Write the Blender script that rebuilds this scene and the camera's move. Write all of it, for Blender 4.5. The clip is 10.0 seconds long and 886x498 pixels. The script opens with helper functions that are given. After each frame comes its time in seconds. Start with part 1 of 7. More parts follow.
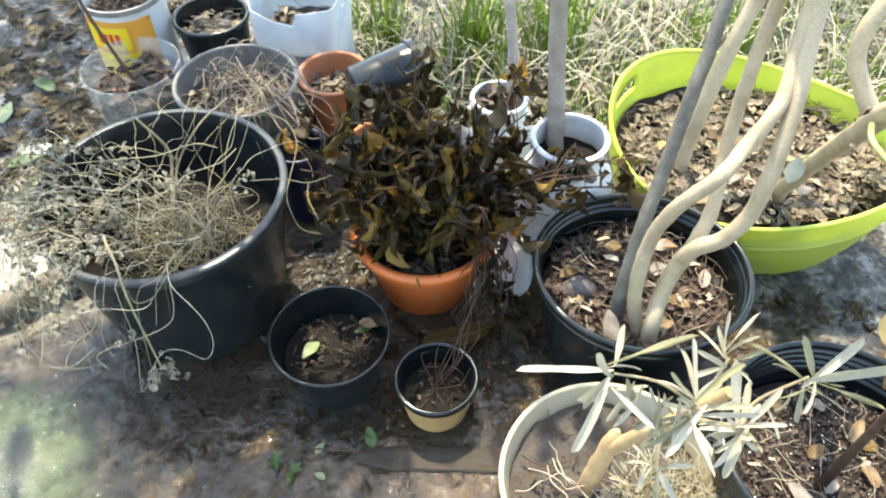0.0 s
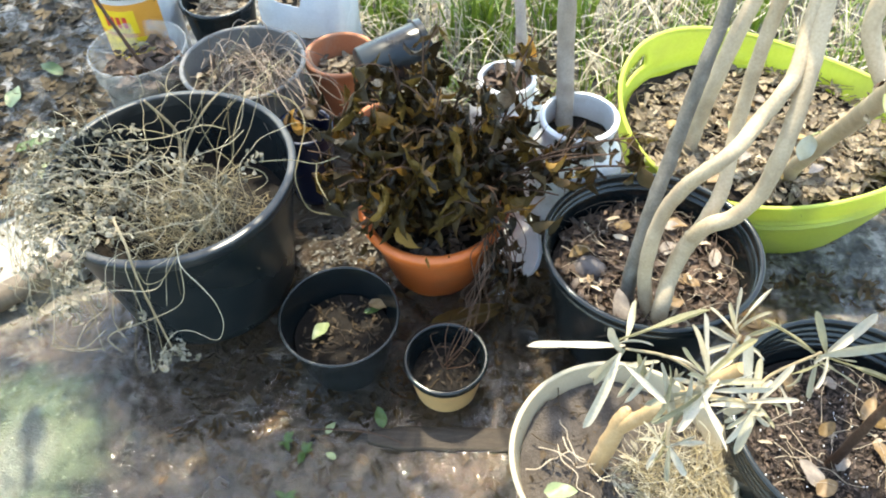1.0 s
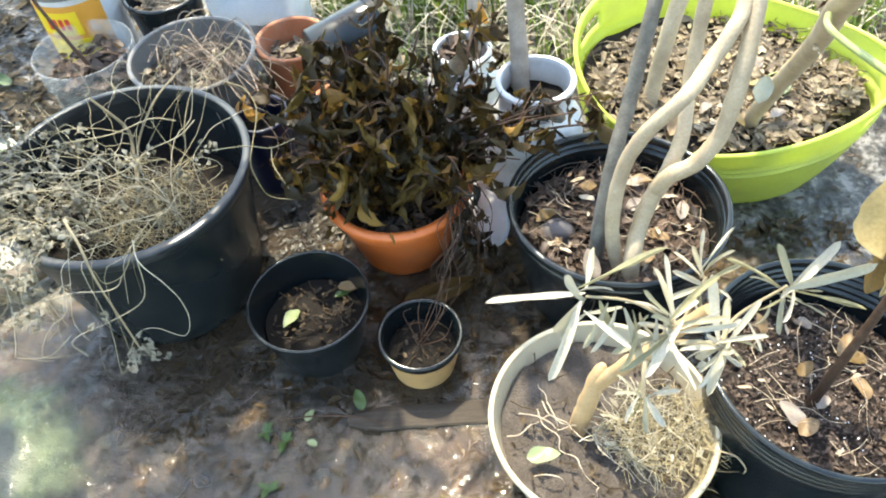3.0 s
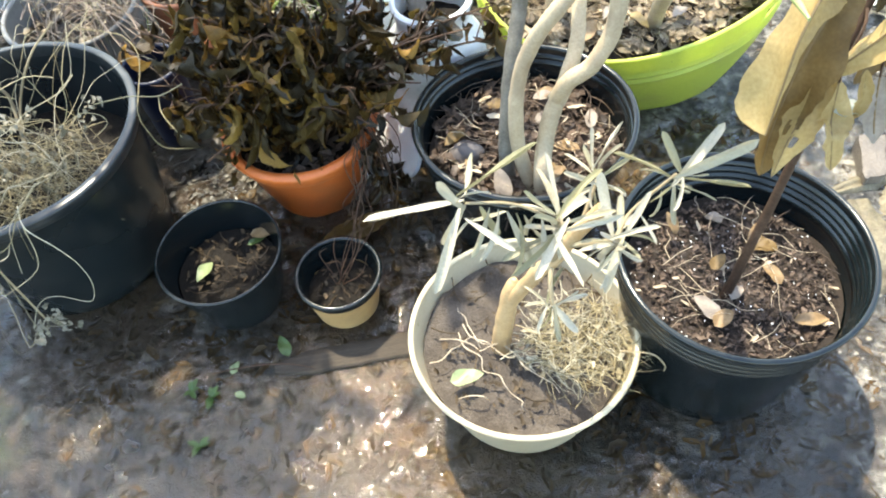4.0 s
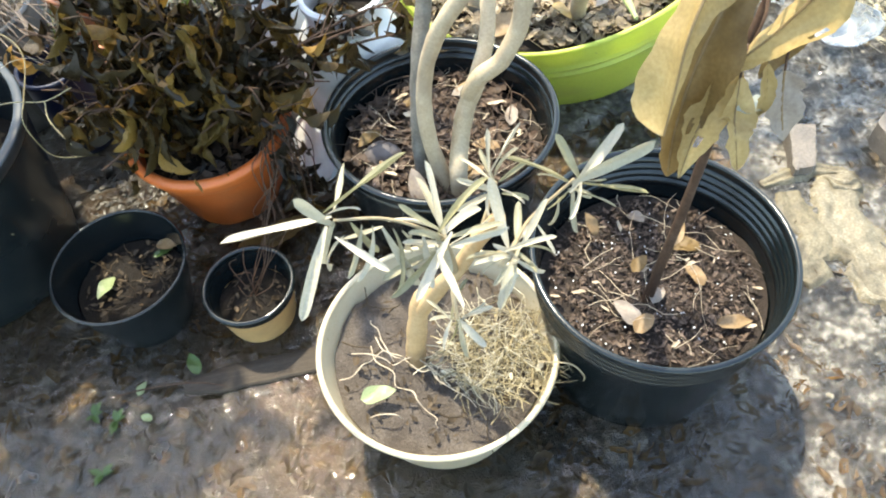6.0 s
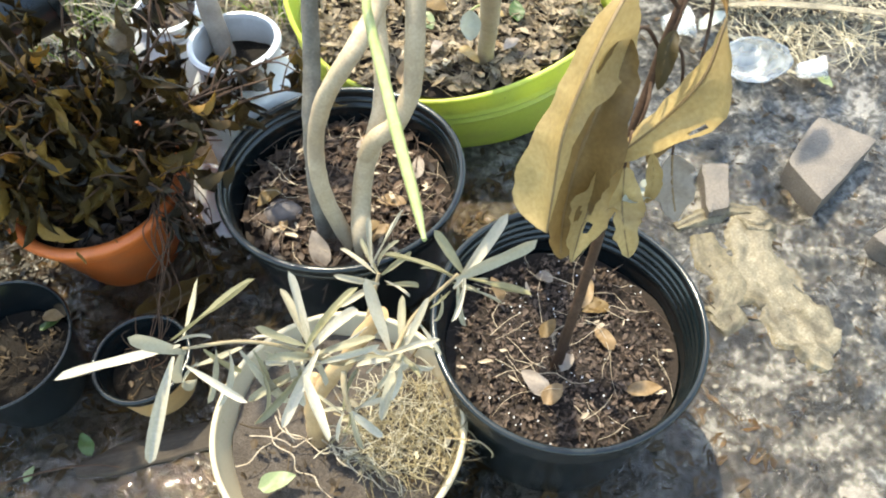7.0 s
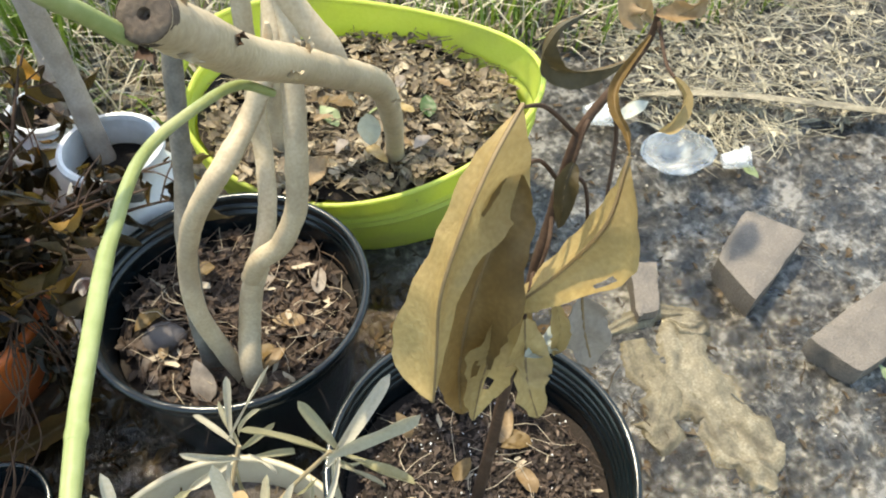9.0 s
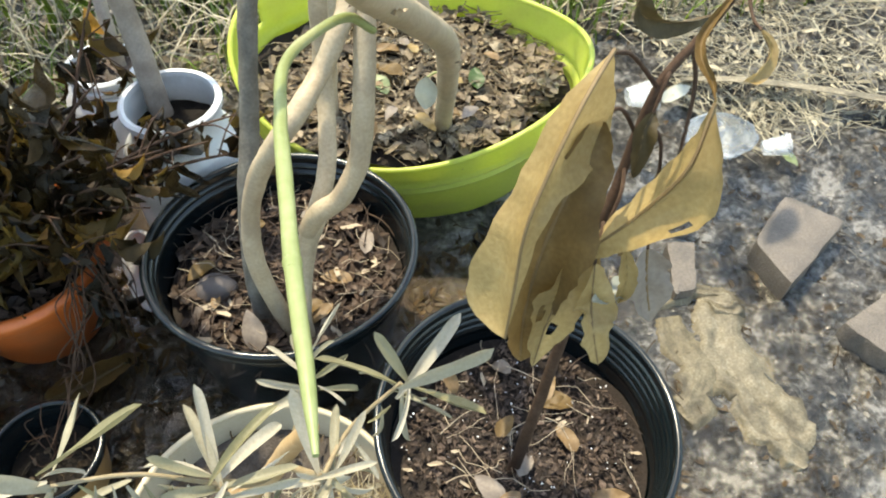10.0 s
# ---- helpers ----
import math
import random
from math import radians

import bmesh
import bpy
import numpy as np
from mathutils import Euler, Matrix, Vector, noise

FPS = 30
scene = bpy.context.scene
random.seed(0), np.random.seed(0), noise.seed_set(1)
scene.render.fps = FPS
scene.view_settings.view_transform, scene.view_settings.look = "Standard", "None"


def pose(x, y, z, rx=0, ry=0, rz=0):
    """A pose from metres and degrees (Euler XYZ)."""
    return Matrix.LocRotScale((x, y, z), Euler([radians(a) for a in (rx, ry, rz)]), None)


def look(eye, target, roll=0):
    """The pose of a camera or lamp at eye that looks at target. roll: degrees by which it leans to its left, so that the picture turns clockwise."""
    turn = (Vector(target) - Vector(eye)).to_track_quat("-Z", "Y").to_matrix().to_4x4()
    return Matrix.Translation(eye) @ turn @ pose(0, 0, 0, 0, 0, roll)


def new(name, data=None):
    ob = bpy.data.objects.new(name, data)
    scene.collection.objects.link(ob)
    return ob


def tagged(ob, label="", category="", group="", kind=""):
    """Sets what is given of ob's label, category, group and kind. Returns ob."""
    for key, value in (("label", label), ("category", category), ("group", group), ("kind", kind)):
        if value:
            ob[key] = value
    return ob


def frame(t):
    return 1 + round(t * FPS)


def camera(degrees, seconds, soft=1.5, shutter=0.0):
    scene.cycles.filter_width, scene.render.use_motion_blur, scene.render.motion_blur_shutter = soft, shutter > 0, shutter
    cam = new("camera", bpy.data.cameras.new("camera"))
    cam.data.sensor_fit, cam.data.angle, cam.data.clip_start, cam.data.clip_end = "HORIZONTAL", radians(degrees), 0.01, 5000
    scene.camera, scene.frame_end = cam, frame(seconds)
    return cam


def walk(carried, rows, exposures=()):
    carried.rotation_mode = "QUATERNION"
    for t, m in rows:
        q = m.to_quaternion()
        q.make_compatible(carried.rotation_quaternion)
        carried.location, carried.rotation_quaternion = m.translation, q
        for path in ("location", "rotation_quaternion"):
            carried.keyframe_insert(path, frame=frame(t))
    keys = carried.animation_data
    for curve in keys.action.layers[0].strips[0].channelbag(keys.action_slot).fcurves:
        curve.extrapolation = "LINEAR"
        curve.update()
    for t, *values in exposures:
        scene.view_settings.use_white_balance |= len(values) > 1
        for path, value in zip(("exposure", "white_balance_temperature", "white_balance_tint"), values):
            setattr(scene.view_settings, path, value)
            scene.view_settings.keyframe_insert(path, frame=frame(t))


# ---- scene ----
cam = camera(60.3, 10.0, soft=2.0)
PATH = [
    (0, (0.052, 0.047, 1.076), (-0.015, 1.358, -0.434), -0.6),
    (0.5, (0.054, 0.05, 1.075), (-0.037, 1.337, -0.453), -1.6),
    (1, (0.05, 0.042, 1.069), (-0.036, 1.323, -0.464), -1.6),
    (1.5, (0.054, 0.037, 1.073), (-0.027, 1.317, -0.462), -1.9),
    (2, (0.06, 0.037, 1.073), (-0.017, 1.314, -0.465), -2.3),
    (2.2, (0.054, 0.038, 1.074), (-0.02, 1.315, -0.463), -2.2),
    (3.3, (0.099, 0.033, 1.016), (0.049, 1.269, -0.555), -7.6),
    (3.5, (0.115, 0.032, 1.004), (0.062, 1.223, -0.602), -9.2),
    (4, (0.14, 0.024, 0.997), (0.184, 1.169, -0.642), -7.9),
    (4.5, (0.158, 0.022, 0.985), (0.246, 1.162, -0.656), -7.0),
    (5, (0.171, 0.029, 0.977), (0.248, 1.158, -0.673), -7.6),
    (5.2, (0.175, 0.026, 0.971), (0.242, 1.159, -0.676), -8.0),
    (6.3, (0.241, 0.084, 0.96), (0.406, 1.182, -0.704), -4.8),
    (6.5, (0.26, 0.102, 0.962), (0.457, 1.193, -0.703), -3.8),
    (7, (0.291, 0.134, 0.967), (0.541, 1.214, -0.697), -2.5),
    (7.5, (0.317, 0.161, 0.967), (0.612, 1.274, -0.668), -2.2),
    (8, (0.358, 0.218, 0.933), (0.711, 1.323, -0.696), -0.1),
    (8.5, (0.371, 0.229, 0.925), (0.747, 1.426, -0.632), -0.2),
    (9, (0.367, 0.223, 0.923), (0.794, 1.398, -0.638), 1.6),
    (9.5, (0.36, 0.215, 0.918), (0.768, 1.386, -0.651), 1.6),
    (10, (0.318, 0.2, 0.918), (0.705, 1.367, -0.659), 3.0),
]
walk(cam, [(t, look(eye, target, roll)) for t, eye, target, roll in PATH], [(0, 1.93, 7500, 4), (4, 2.07, 7450, 4), (6.5, 1.88, 7550, 4), (7.3, 1.6, 7700, 3), (10, 1.3, 7900, 3)])

# ---- light ----
SUN_WAY = Vector((-0.13, 0.43, 0.94)).normalized()
world = bpy.data.worlds.new("world")
scene.world = world
world.use_nodes = True
sky = world.node_tree.nodes.new("ShaderNodeTexSky")
sky.sky_type, sky.sun_disc = "NISHITA", False
sky.sun_elevation, sky.sun_rotation = math.asin(SUN_WAY.z), math.atan2(SUN_WAY.x, SUN_WAY.y)
background = world.node_tree.nodes["Background"]
background.inputs["Strength"].default_value = 0.22
world.node_tree.links.new(sky.outputs[0], background.inputs["Color"])
sun = new("sun", bpy.data.lights.new("sun", "SUN"))
sun.data.energy, sun.data.angle, sun.data.color = 2.5, radians(0.55), (1.0, 0.955, 0.87)
sun.matrix_world = look(SUN_WAY * 20, (0, 0, 0))

# ---- small tools ----
rng = random.Random(7)
V3 = Vector


def mesh_of(name, verts, faces, material, smooth=True, sharp=50):
    me = bpy.data.meshes.new(name)
    me.from_pydata([tuple(v) for v in verts], [], faces)
    me.update()
    if smooth:
        me.shade_smooth()
        me.set_sharp_from_angle(angle=radians(sharp))
    me.materials.append(material)
    return me


def thing(name, place, label, category, group="", kind=""):
    ob = new(name)
    ob.empty_display_size = 0.05
    ob.location = place
    return tagged(ob, label, category, group, kind)


def world_place(ob):
    p = V3(ob.location)
    return p + world_place(ob.parent) if ob.parent else p


def hang(name, me, parent, label="", m=None, kind=""):
    """A mesh as a part of a thing; m is its pose in the world."""
    ob = new(name, me)
    ob.parent = parent
    ob.matrix_basis = Matrix.Translation(-world_place(parent)) @ (m or Matrix())
    return tagged(ob, label, kind=kind)


def solo(name, me, label, category, m=None, group="", kind=""):
    ob = new(name, me)
    if m:
        ob.matrix_basis = m
    return tagged(ob, label, category, group, kind)


class Soup:
    """Many small pieces joined into one mesh."""

    def __init__(self):
        self.v, self.f = [], []

    def add(self, geo, m=None):
        verts, faces = geo
        n = len(self.v)
        self.v += [m @ V3(p) for p in verts] if m else [V3(p) for p in verts]
        self.f += [tuple(i + n for i in f) for f in faces]
        return self

    def mesh(self, name, material, smooth=True):
        return mesh_of(name, self.v, self.f, material, smooth)


def along(start, end, up=(0, 0, 1), twist=0.0):
    """The pose at start whose y runs to end, and whose z leans to up."""
    start, y = V3(start), V3(end) - V3(start)
    y.normalize()
    z = V3(up) - y * V3(up).dot(y)
    if z.length < 1e-4:
        z = V3((1, 0, 0.1)) - y * y.x
    z.normalize()
    x = y.cross(z)
    m = Matrix((x, y, z)).transposed().to_4x4()
    return Matrix.Translation(start) @ m @ Matrix.Rotation(twist, 4, "Y")


def lathe(profile, seg=64, wobble=0.0, seed=0.0):
    """Verts and faces of a turned shape; profile: (radius, height) from the axis or a closed ring."""
    verts, faces = [], []
    k = len(profile)
    for i in range(seg):
        a = 2 * math.pi * i / seg
        for r, z in profile:
            s = 1 + wobble * (math.sin(2 * a + seed) + 0.4 * math.sin(3 * a + 2 * seed) + 0.2 * math.sin(7 * a + z * 30))
            verts.append((r * s * math.cos(a), r * s * math.sin(a), z))
    for i in range(seg):
        j = (i + 1) % seg
        for n in range(k - 1):
            faces.append((i * k + n, j * k + n, j * k + n + 1, i * k + n + 1))
    return verts, faces


def ring(profile, seg=64, wobble=0.0, seed=0.0):
    """A turned shape whose profile closes on itself."""
    return lathe(list(profile) + [profile[0]], seg, wobble, seed)


def smooth_line(points, steps=6):
    """A Catmull-Rom line through points of (x, y, z, radius)."""
    p = [Vector(q) for q in points]
    p = [2 * p[0] - p[1]] + p + [2 * p[-1] - p[-2]]
    out = []
    for i in range(1, len(p) - 2):
        for s in range(steps):
            t = s / steps
            a, b, c, d = p[i - 1], p[i], p[i + 1], p[i + 2]
            out.append(0.5 * (2 * b + (c - a) * t + (2 * a - 5 * b + 4 * c - d) * t * t + (3 * b - a - 3 * c + d) * t * t * t))
    return out + [p[-2]]


def tube(points, seg=8, steps=6, rough=0.0, capped=True, flat=1.0):
    """A round stem through points of (x, y, z, radius); rough: uneven bark, as a share of the radius."""
    line = smooth_line(points, steps)
    verts, faces = [], []
    side = None
    for i, q in enumerate(line):
        c, r = V3(q[:3]), abs(q[3]) + 1e-5
        way = V3((line[min(i + 1, len(line) - 1)] - line[max(i - 1, 0)])[:3])
        way.normalize()
        if side is None:
            side = way.cross(V3((0.3, 0.2, 0.93)))
        side = side - way * side.dot(way)
        side.normalize()
        other = way.cross(side)
        for k in range(seg):
            a = 2 * math.pi * k / seg
            s = r
            if rough:
                s *= 1 + rough * noise.noise(V3((c.x * 60 + math.cos(a), c.y * 60 + math.sin(a), c.z * 45)))
                s *= 1 + 0.5 * rough * noise.noise(V3((c.x * 230, c.y * 230 + 2 * math.cos(a), c.z * 230)))
            verts.append(c + side * (s * math.cos(a)) + other * (s * flat * math.sin(a)))
    for i in range(len(line) - 1):
        for k in range(seg):
            l = (k + 1) % seg
            faces.append((i * seg + k, i * seg + l, (i + 1) * seg + l, (i + 1) * seg + k))
    if capped:
        faces += [tuple(range(seg))[::-1], tuple((len(line) - 1) * seg + k for k in range(seg))]
    return verts, faces


def blade(length, width, bend=0.0, fold=0.3, curl=0.0, wave=0.0, shape="lance", n=8, ragged=0.0, seed=0):
    """A leaf along +y with its face to +z. bend: radians down along its length; fold: rise of the edges; curl: sideways roll."""
    r = random.Random(seed)
    verts, faces = [], []
    y = z = 0.0
    step = length / n
    for i in range(n + 1):
        t = i / n
        if shape == "lance":
            w = math.sin(math.pi * min(1, t * 0.92 + 0.05)) ** 0.8
        elif shape == "oblong":
            w = (0.22 + 0.78 * math.sin(math.pi / 2 * min(1, t / 0.62))) * max(0.0, 1 - t ** 9) ** 0.5
        elif shape == "ovate":
            w = (math.sin(math.pi * t ** 0.75)) ** 0.75 if 0 < t < 1 else 0.0
        elif shape == "strap":
            w = min(1, 6 * t + 0.3) * min(1, 5 * (1 - t) + 0.05)
        else:
            w = max(0.0, 1 - t) ** 0.6
        w = max(w, 0.04) * width / 2
        a = -bend * t
        roll = curl * t
        for k in (-1, -0.5, 0, 0.5, 1):
            ww = w * k * (1 + ragged * r.uniform(-1, 1) * (abs(k) == 1))
            lift = fold * k * k * w + wave * w * math.sin(t * 9 + k * 2 + seed)
            x, h = ww * math.cos(roll) - lift * math.sin(roll), ww * math.sin(roll) + lift * math.cos(roll)
            verts.append((x, y - h * math.sin(a), z + h * math.cos(a)))
        y += step * math.cos(a)
        z += step * math.sin(a)
    for i in range(n):
        for k in range(4):
            if ragged and r.random() < ragged * 0.12 and k in (0, 3) and i > 1:
                continue
            b = i * 5 + k
            faces.append((b, b + 1, b + 6, b + 5))
    return verts, faces


def shard(length, width, seed):
    """A small crumpled flake of leaf or bark: few faces."""
    r = random.Random(seed)
    u = [r.uniform(-0.25, 0.25) for _ in range(8)]
    l, w = length / 2, width / 2
    verts = [(-w * 0.5, -l, u[0] * w), (w * (0.5 + u[1]), -l * 0.8, u[2] * w), (w, l * u[3], w * (0.3 + u[4])), (w * 0.3, l, u[5] * w), (-w * 0.8, l * 0.5, w * (0.3 + u[6])), (0, 0, -w * 0.25)]
    return verts, [(0, 1, 5), (1, 2, 5), (2, 3, 5), (3, 4, 5), (4, 0, 5)]


def twig_geo(length, radius, bow, seed):
    r = random.Random(seed)
    pts = [(r.uniform(-1, 1) * bow * length * (0 < k < 3), length * (k / 3 - 0.5), 0.3 * r.uniform(0, 1) * bow * length, radius * (1 - 0.15 * k)) for k in range(4)]
    return tube(pts, seg=4, steps=2)


# ---- materials ----
def nodes_of(m):
    m.use_nodes = True
    t = m.node_tree
    return t, t.nodes, t.links, t.nodes["Principled BSDF"]


def ramp(nodes, colours, spread=1.0):
    r = nodes.new("ShaderNodeValToRGB")
    e = r.color_ramp.elements
    while len(e) < len(colours):
        e.new(0.5)
    for i, c in enumerate(colours):
        x = i / (len(colours) - 1)
        e[i].position = 0.5 + (x - 0.5) * spread
        e[i].color = (*c, 1)
    return r


def surface(name, colours, scale=25.0, fine=220.0, rough=(0.5, 0.8), bump=0.3, depth=0.002, vary="", pieces=None, leafy=0.0, metal=0.0, coat=0.0, spread=0.6, through_light=0.0, stretch=(1, 1, 1), dust=None, gloss=0.5):
    """A grainy surface. colours: a ramp driven by noise; vary: 'object' or 'island' and pieces: the ramp from piece to piece."""
    m = bpy.data.materials.new(name)
    t, nd, ln, bsdf = nodes_of(m)
    co = nd.new("ShaderNodeTexCoord")
    mp = nd.new("ShaderNodeMapping")
    mp.inputs["Scale"].default_value = stretch
    ln.new(co.outputs["Object"], mp.inputs["Vector"])
    big, small = nd.new("ShaderNodeTexNoise"), nd.new("ShaderNodeTexNoise")
    big.inputs["Scale"].default_value, small.inputs["Scale"].default_value = scale, fine
    big.inputs["Detail"].default_value, small.inputs["Detail"].default_value = 5, 4
    for n in (big, small):
        ln.new(mp.outputs[0], n.inputs["Vector"])
    mixer = nd.new("ShaderNodeMath")
    mixer.operation = "MULTIPLY_ADD"
    mixer.inputs[1].default_value = 0.45
    off = nd.new("ShaderNodeMath")
    off.operation = "MULTIPLY"
    off.inputs[1].default_value = 0.55
    ln.new(big.outputs[0], off.inputs[0])
    ln.new(small.outputs[0], mixer.inputs[0])
    ln.new(off.outputs[0], mixer.inputs[2])
    col = ramp(nd, colours, spread)
    ln.new(mixer.outputs[0], col.inputs[0])
    colour = col.outputs[0]
    if vary:
        src = nd.new("ShaderNodeObjectInfo").outputs["Random"] if vary == "object" else nd.new("ShaderNodeNewGeometry").outputs["Random Per Island"]
        pr = ramp(nd, pieces)
        ln.new(src, pr.inputs[0])
        mx = nd.new("ShaderNodeMix")
        mx.data_type, mx.blend_type = "RGBA", "MULTIPLY"
        mx.inputs["Factor"].default_value = 1.0
        ln.new(colour, mx.inputs["A"])
        ln.new(pr.outputs[0], mx.inputs["B"])
        colour = mx.outputs["Result"]
    if dust:
        dn = nd.new("ShaderNodeTexNoise")
        dn.inputs["Scale"].default_value, dn.inputs["Detail"].default_value = dust[1], 6
        ln.new(co.outputs["Object"], dn.inputs["Vector"])
        dr = nd.new("ShaderNodeMapRange")
        dr.inputs["From Min"].default_value, dr.inputs["From Max"].default_value = 0.5, 0.72
        dr.inputs["To Max"].default_value = dust[2]
        ln.new(dn.outputs[0], dr.inputs["Value"])
        dm = nd.new("ShaderNodeMix")
        dm.data_type = "RGBA"
        ln.new(dr.outputs[0], dm.inputs["Factor"])
        ln.new(colour, dm.inputs["A"])
        dm.inputs["B"].default_value = (*dust[0], 1)
        colour = dm.outputs["Result"]
    ln.new(colour, bsdf.inputs["Base Color"])
    mr = nd.new("ShaderNodeMapRange")
    mr.inputs["From Min"].default_value, mr.inputs["From Max"].default_value = 0.3, 0.7
    mr.inputs["To Min"].default_value, mr.inputs["To Max"].default_value = rough
    ln.new(big.outputs[0], mr.inputs["Value"])
    ln.new(mr.outputs[0], bsdf.inputs["Roughness"])
    bsdf.inputs["Metallic"].default_value = metal
    bsdf.inputs["Specular IOR Level"].default_value = gloss
    bsdf.inputs["Coat Weight"].default_value = coat
    bsdf.inputs["Coat Roughness"].default_value = 0.15
    if bump:
        b = nd.new("ShaderNodeBump")
        b.inputs["Strength"].default_value, b.inputs["Distance"].default_value = bump, depth
        ln.new(mixer.outputs[0], b.inputs["Height"])
        ln.new(b.outputs[0], bsdf.inputs["Normal"])
    if leafy:
        tr = nd.new("ShaderNodeBsdfTranslucent")
        ln.new(colour, tr.inputs["Color"])
        ms = nd.new("ShaderNodeMixShader")
        ms.inputs[0].default_value = leafy
        ln.new(bsdf.outputs[0], ms.inputs[1])
        ln.new(tr.outputs[0], ms.inputs[2])
        ln.new(ms.outputs[0], nd["Material Output"].inputs["Surface"])
    bsdf.inputs["Transmission Weight"].default_value = through_light
    return m


M_SOIL_DARK = surface("dark_potting_soil", [(0.004, 0.003, 0.0022), (0.01, 0.0075, 0.0055), (0.028, 0.021, 0.016)], 45, 420, (0.45, 0.9), 1.0, 0.004, gloss=0.15)
M_SOIL_BROWN = surface("brown_potting_soil", [(0.01, 0.0075, 0.006), (0.026, 0.019, 0.015), (0.06, 0.045, 0.036)], 45, 420, (0.5, 0.9), 1.0, 0.004, gloss=0.2)
M_SOIL_GREY = surface("dry_grey_soil", [(0.03, 0.024, 0.02), (0.08, 0.066, 0.055), (0.17, 0.147, 0.125)], 30, 380, (0.7, 0.95), 1.0, 0.005, gloss=0.15)
M_BLACK = surface("black_nursery_plastic", [(0.005, 0.0078, 0.0088), (0.0085, 0.0125, 0.0138), (0.016, 0.0215, 0.023)], 8, 300, (0.2, 0.36), 0.08, 0.0006, dust=((0.1, 0.095, 0.08), 13, 0.14), gloss=0.5)
M_SCUFFED = surface("scuffed_black_plastic_rim", [(0.006, 0.009, 0.01), (0.012, 0.016, 0.018), (0.03, 0.035, 0.037)], 20, 300, (0.3, 0.42), 0.1, 0.0006, dust=((0.12, 0.115, 0.1), 30, 0.3), gloss=0.6)
M_NAVY = surface("glossy_blue_black_plastic", [(0.0025, 0.0048, 0.0056), (0.0045, 0.008, 0.009), (0.009, 0.014, 0.0155)], 8, 300, (0.13, 0.26), 0.05, 0.0005, dust=((0.05, 0.048, 0.045), 14, 0.2))
M_TAN = surface("tan_plastic", [(0.42, 0.25, 0.1), (0.5, 0.31, 0.13), (0.55, 0.36, 0.17)], 12, 240, (0.35, 0.55), 0.05, 0.0005, dust=((0.18, 0.13, 0.08), 20, 0.4))
M_BEIGE = surface("beige_plastic", [(0.5, 0.41, 0.26), (0.58, 0.49, 0.33), (0.64, 0.55, 0.39)], 10, 260, (0.25, 0.45), 0.06, 0.0006, leafy=0.15, dust=((0.3, 0.25, 0.18), 14, 0.35))
M_ORANGE = surface("orange_plastic", [(0.5, 0.1, 0.018), (0.6, 0.14, 0.03), (0.64, 0.18, 0.05)], 10, 240, (0.3, 0.5), 0.06, 0.0006, dust=((0.2, 0.1, 0.05), 13, 0.35))
M_TERRA = surface("terracotta", [(0.38, 0.13, 0.055), (0.48, 0.18, 0.08), (0.52, 0.25, 0.14)], 14, 300, (0.6, 0.85), 0.15, 0.001, dust=((0.4, 0.32, 0.25), 12, 0.5))
M_LIME = surface("lime_plastic", [(0.6, 0.67, 0.1), (0.68, 0.74, 0.14), (0.74, 0.79, 0.2)], 7, 200, (0.28, 0.48), 0.06, 0.0008, leafy=0.42, dust=((0.4, 0.38, 0.18), 11, 0.3))
M_WHITE = surface("white_plastic", [(0.66, 0.67, 0.68), (0.76, 0.77, 0.78), (0.82, 0.82, 0.82)], 9, 220, (0.25, 0.45), 0.05, 0.0006, leafy=0.15, dust=((0.35, 0.31, 0.25), 13, 0.45))
M_MILKY = surface("milky_plastic", [(0.58, 0.62, 0.65), (0.67, 0.71, 0.74), (0.75, 0.78, 0.8)], 7, 200, (0.2, 0.4), 0.05, 0.0008, leafy=0.45, dust=((0.4, 0.36, 0.3), 9, 0.35))
M_GREY = surface("grey_plastic", [(0.09, 0.085, 0.078), (0.15, 0.142, 0.13), (0.22, 0.207, 0.187)], 12, 240, (0.4, 0.6), 0.08, 0.0007, dust=((0.35, 0.3, 0.24), 12, 0.5))
M_BLUE = surface("dark_blue_plastic", [(0.004, 0.007, 0.022), (0.006, 0.011, 0.035), (0.012, 0.02, 0.055)], 12, 240, (0.3, 0.45), 0.05, 0.0006)
M_YELLOW = surface("yellow_print", [(0.75, 0.5, 0.02), (0.82, 0.58, 0.03)], 18, 260, (0.35, 0.5), 0.03, 0.0004)
M_AMBER = surface("orange_print", [(0.6, 0.25, 0.03), (0.7, 0.32, 0.05)], 18, 260, (0.35, 0.5), 0.03, 0.0004)
M_RED = surface("red_print", [(0.5, 0.03, 0.02), (0.58, 0.05, 0.03)], 18, 260, (0.35, 0.5), 0.03, 0.0004)
M_BARK = surface("pale_smooth_bark", [(0.28, 0.205, 0.12), (0.45, 0.35, 0.225), (0.6, 0.49, 0.34)], 26, 320, (0.45, 0.7), 0.6, 0.0018, dust=((0.22, 0.155, 0.1), 22, 0.5))
M_BARK_DARK = surface("grey_brown_bark", [(0.06, 0.052, 0.04), (0.13, 0.115, 0.092), (0.24, 0.22, 0.18)], 55, 330, (0.6, 0.9), 0.9, 0.002, dust=((0.26, 0.25, 0.22), 40, 0.4))
M_SAPLING = surface("grey_brown_sapling_bark", [(0.19, 0.15, 0.115), (0.3, 0.245, 0.195), (0.42, 0.36, 0.295)], 45, 320, (0.55, 0.8), 0.7, 0.0018, dust=((0.16, 0.115, 0.085), 26, 0.6))
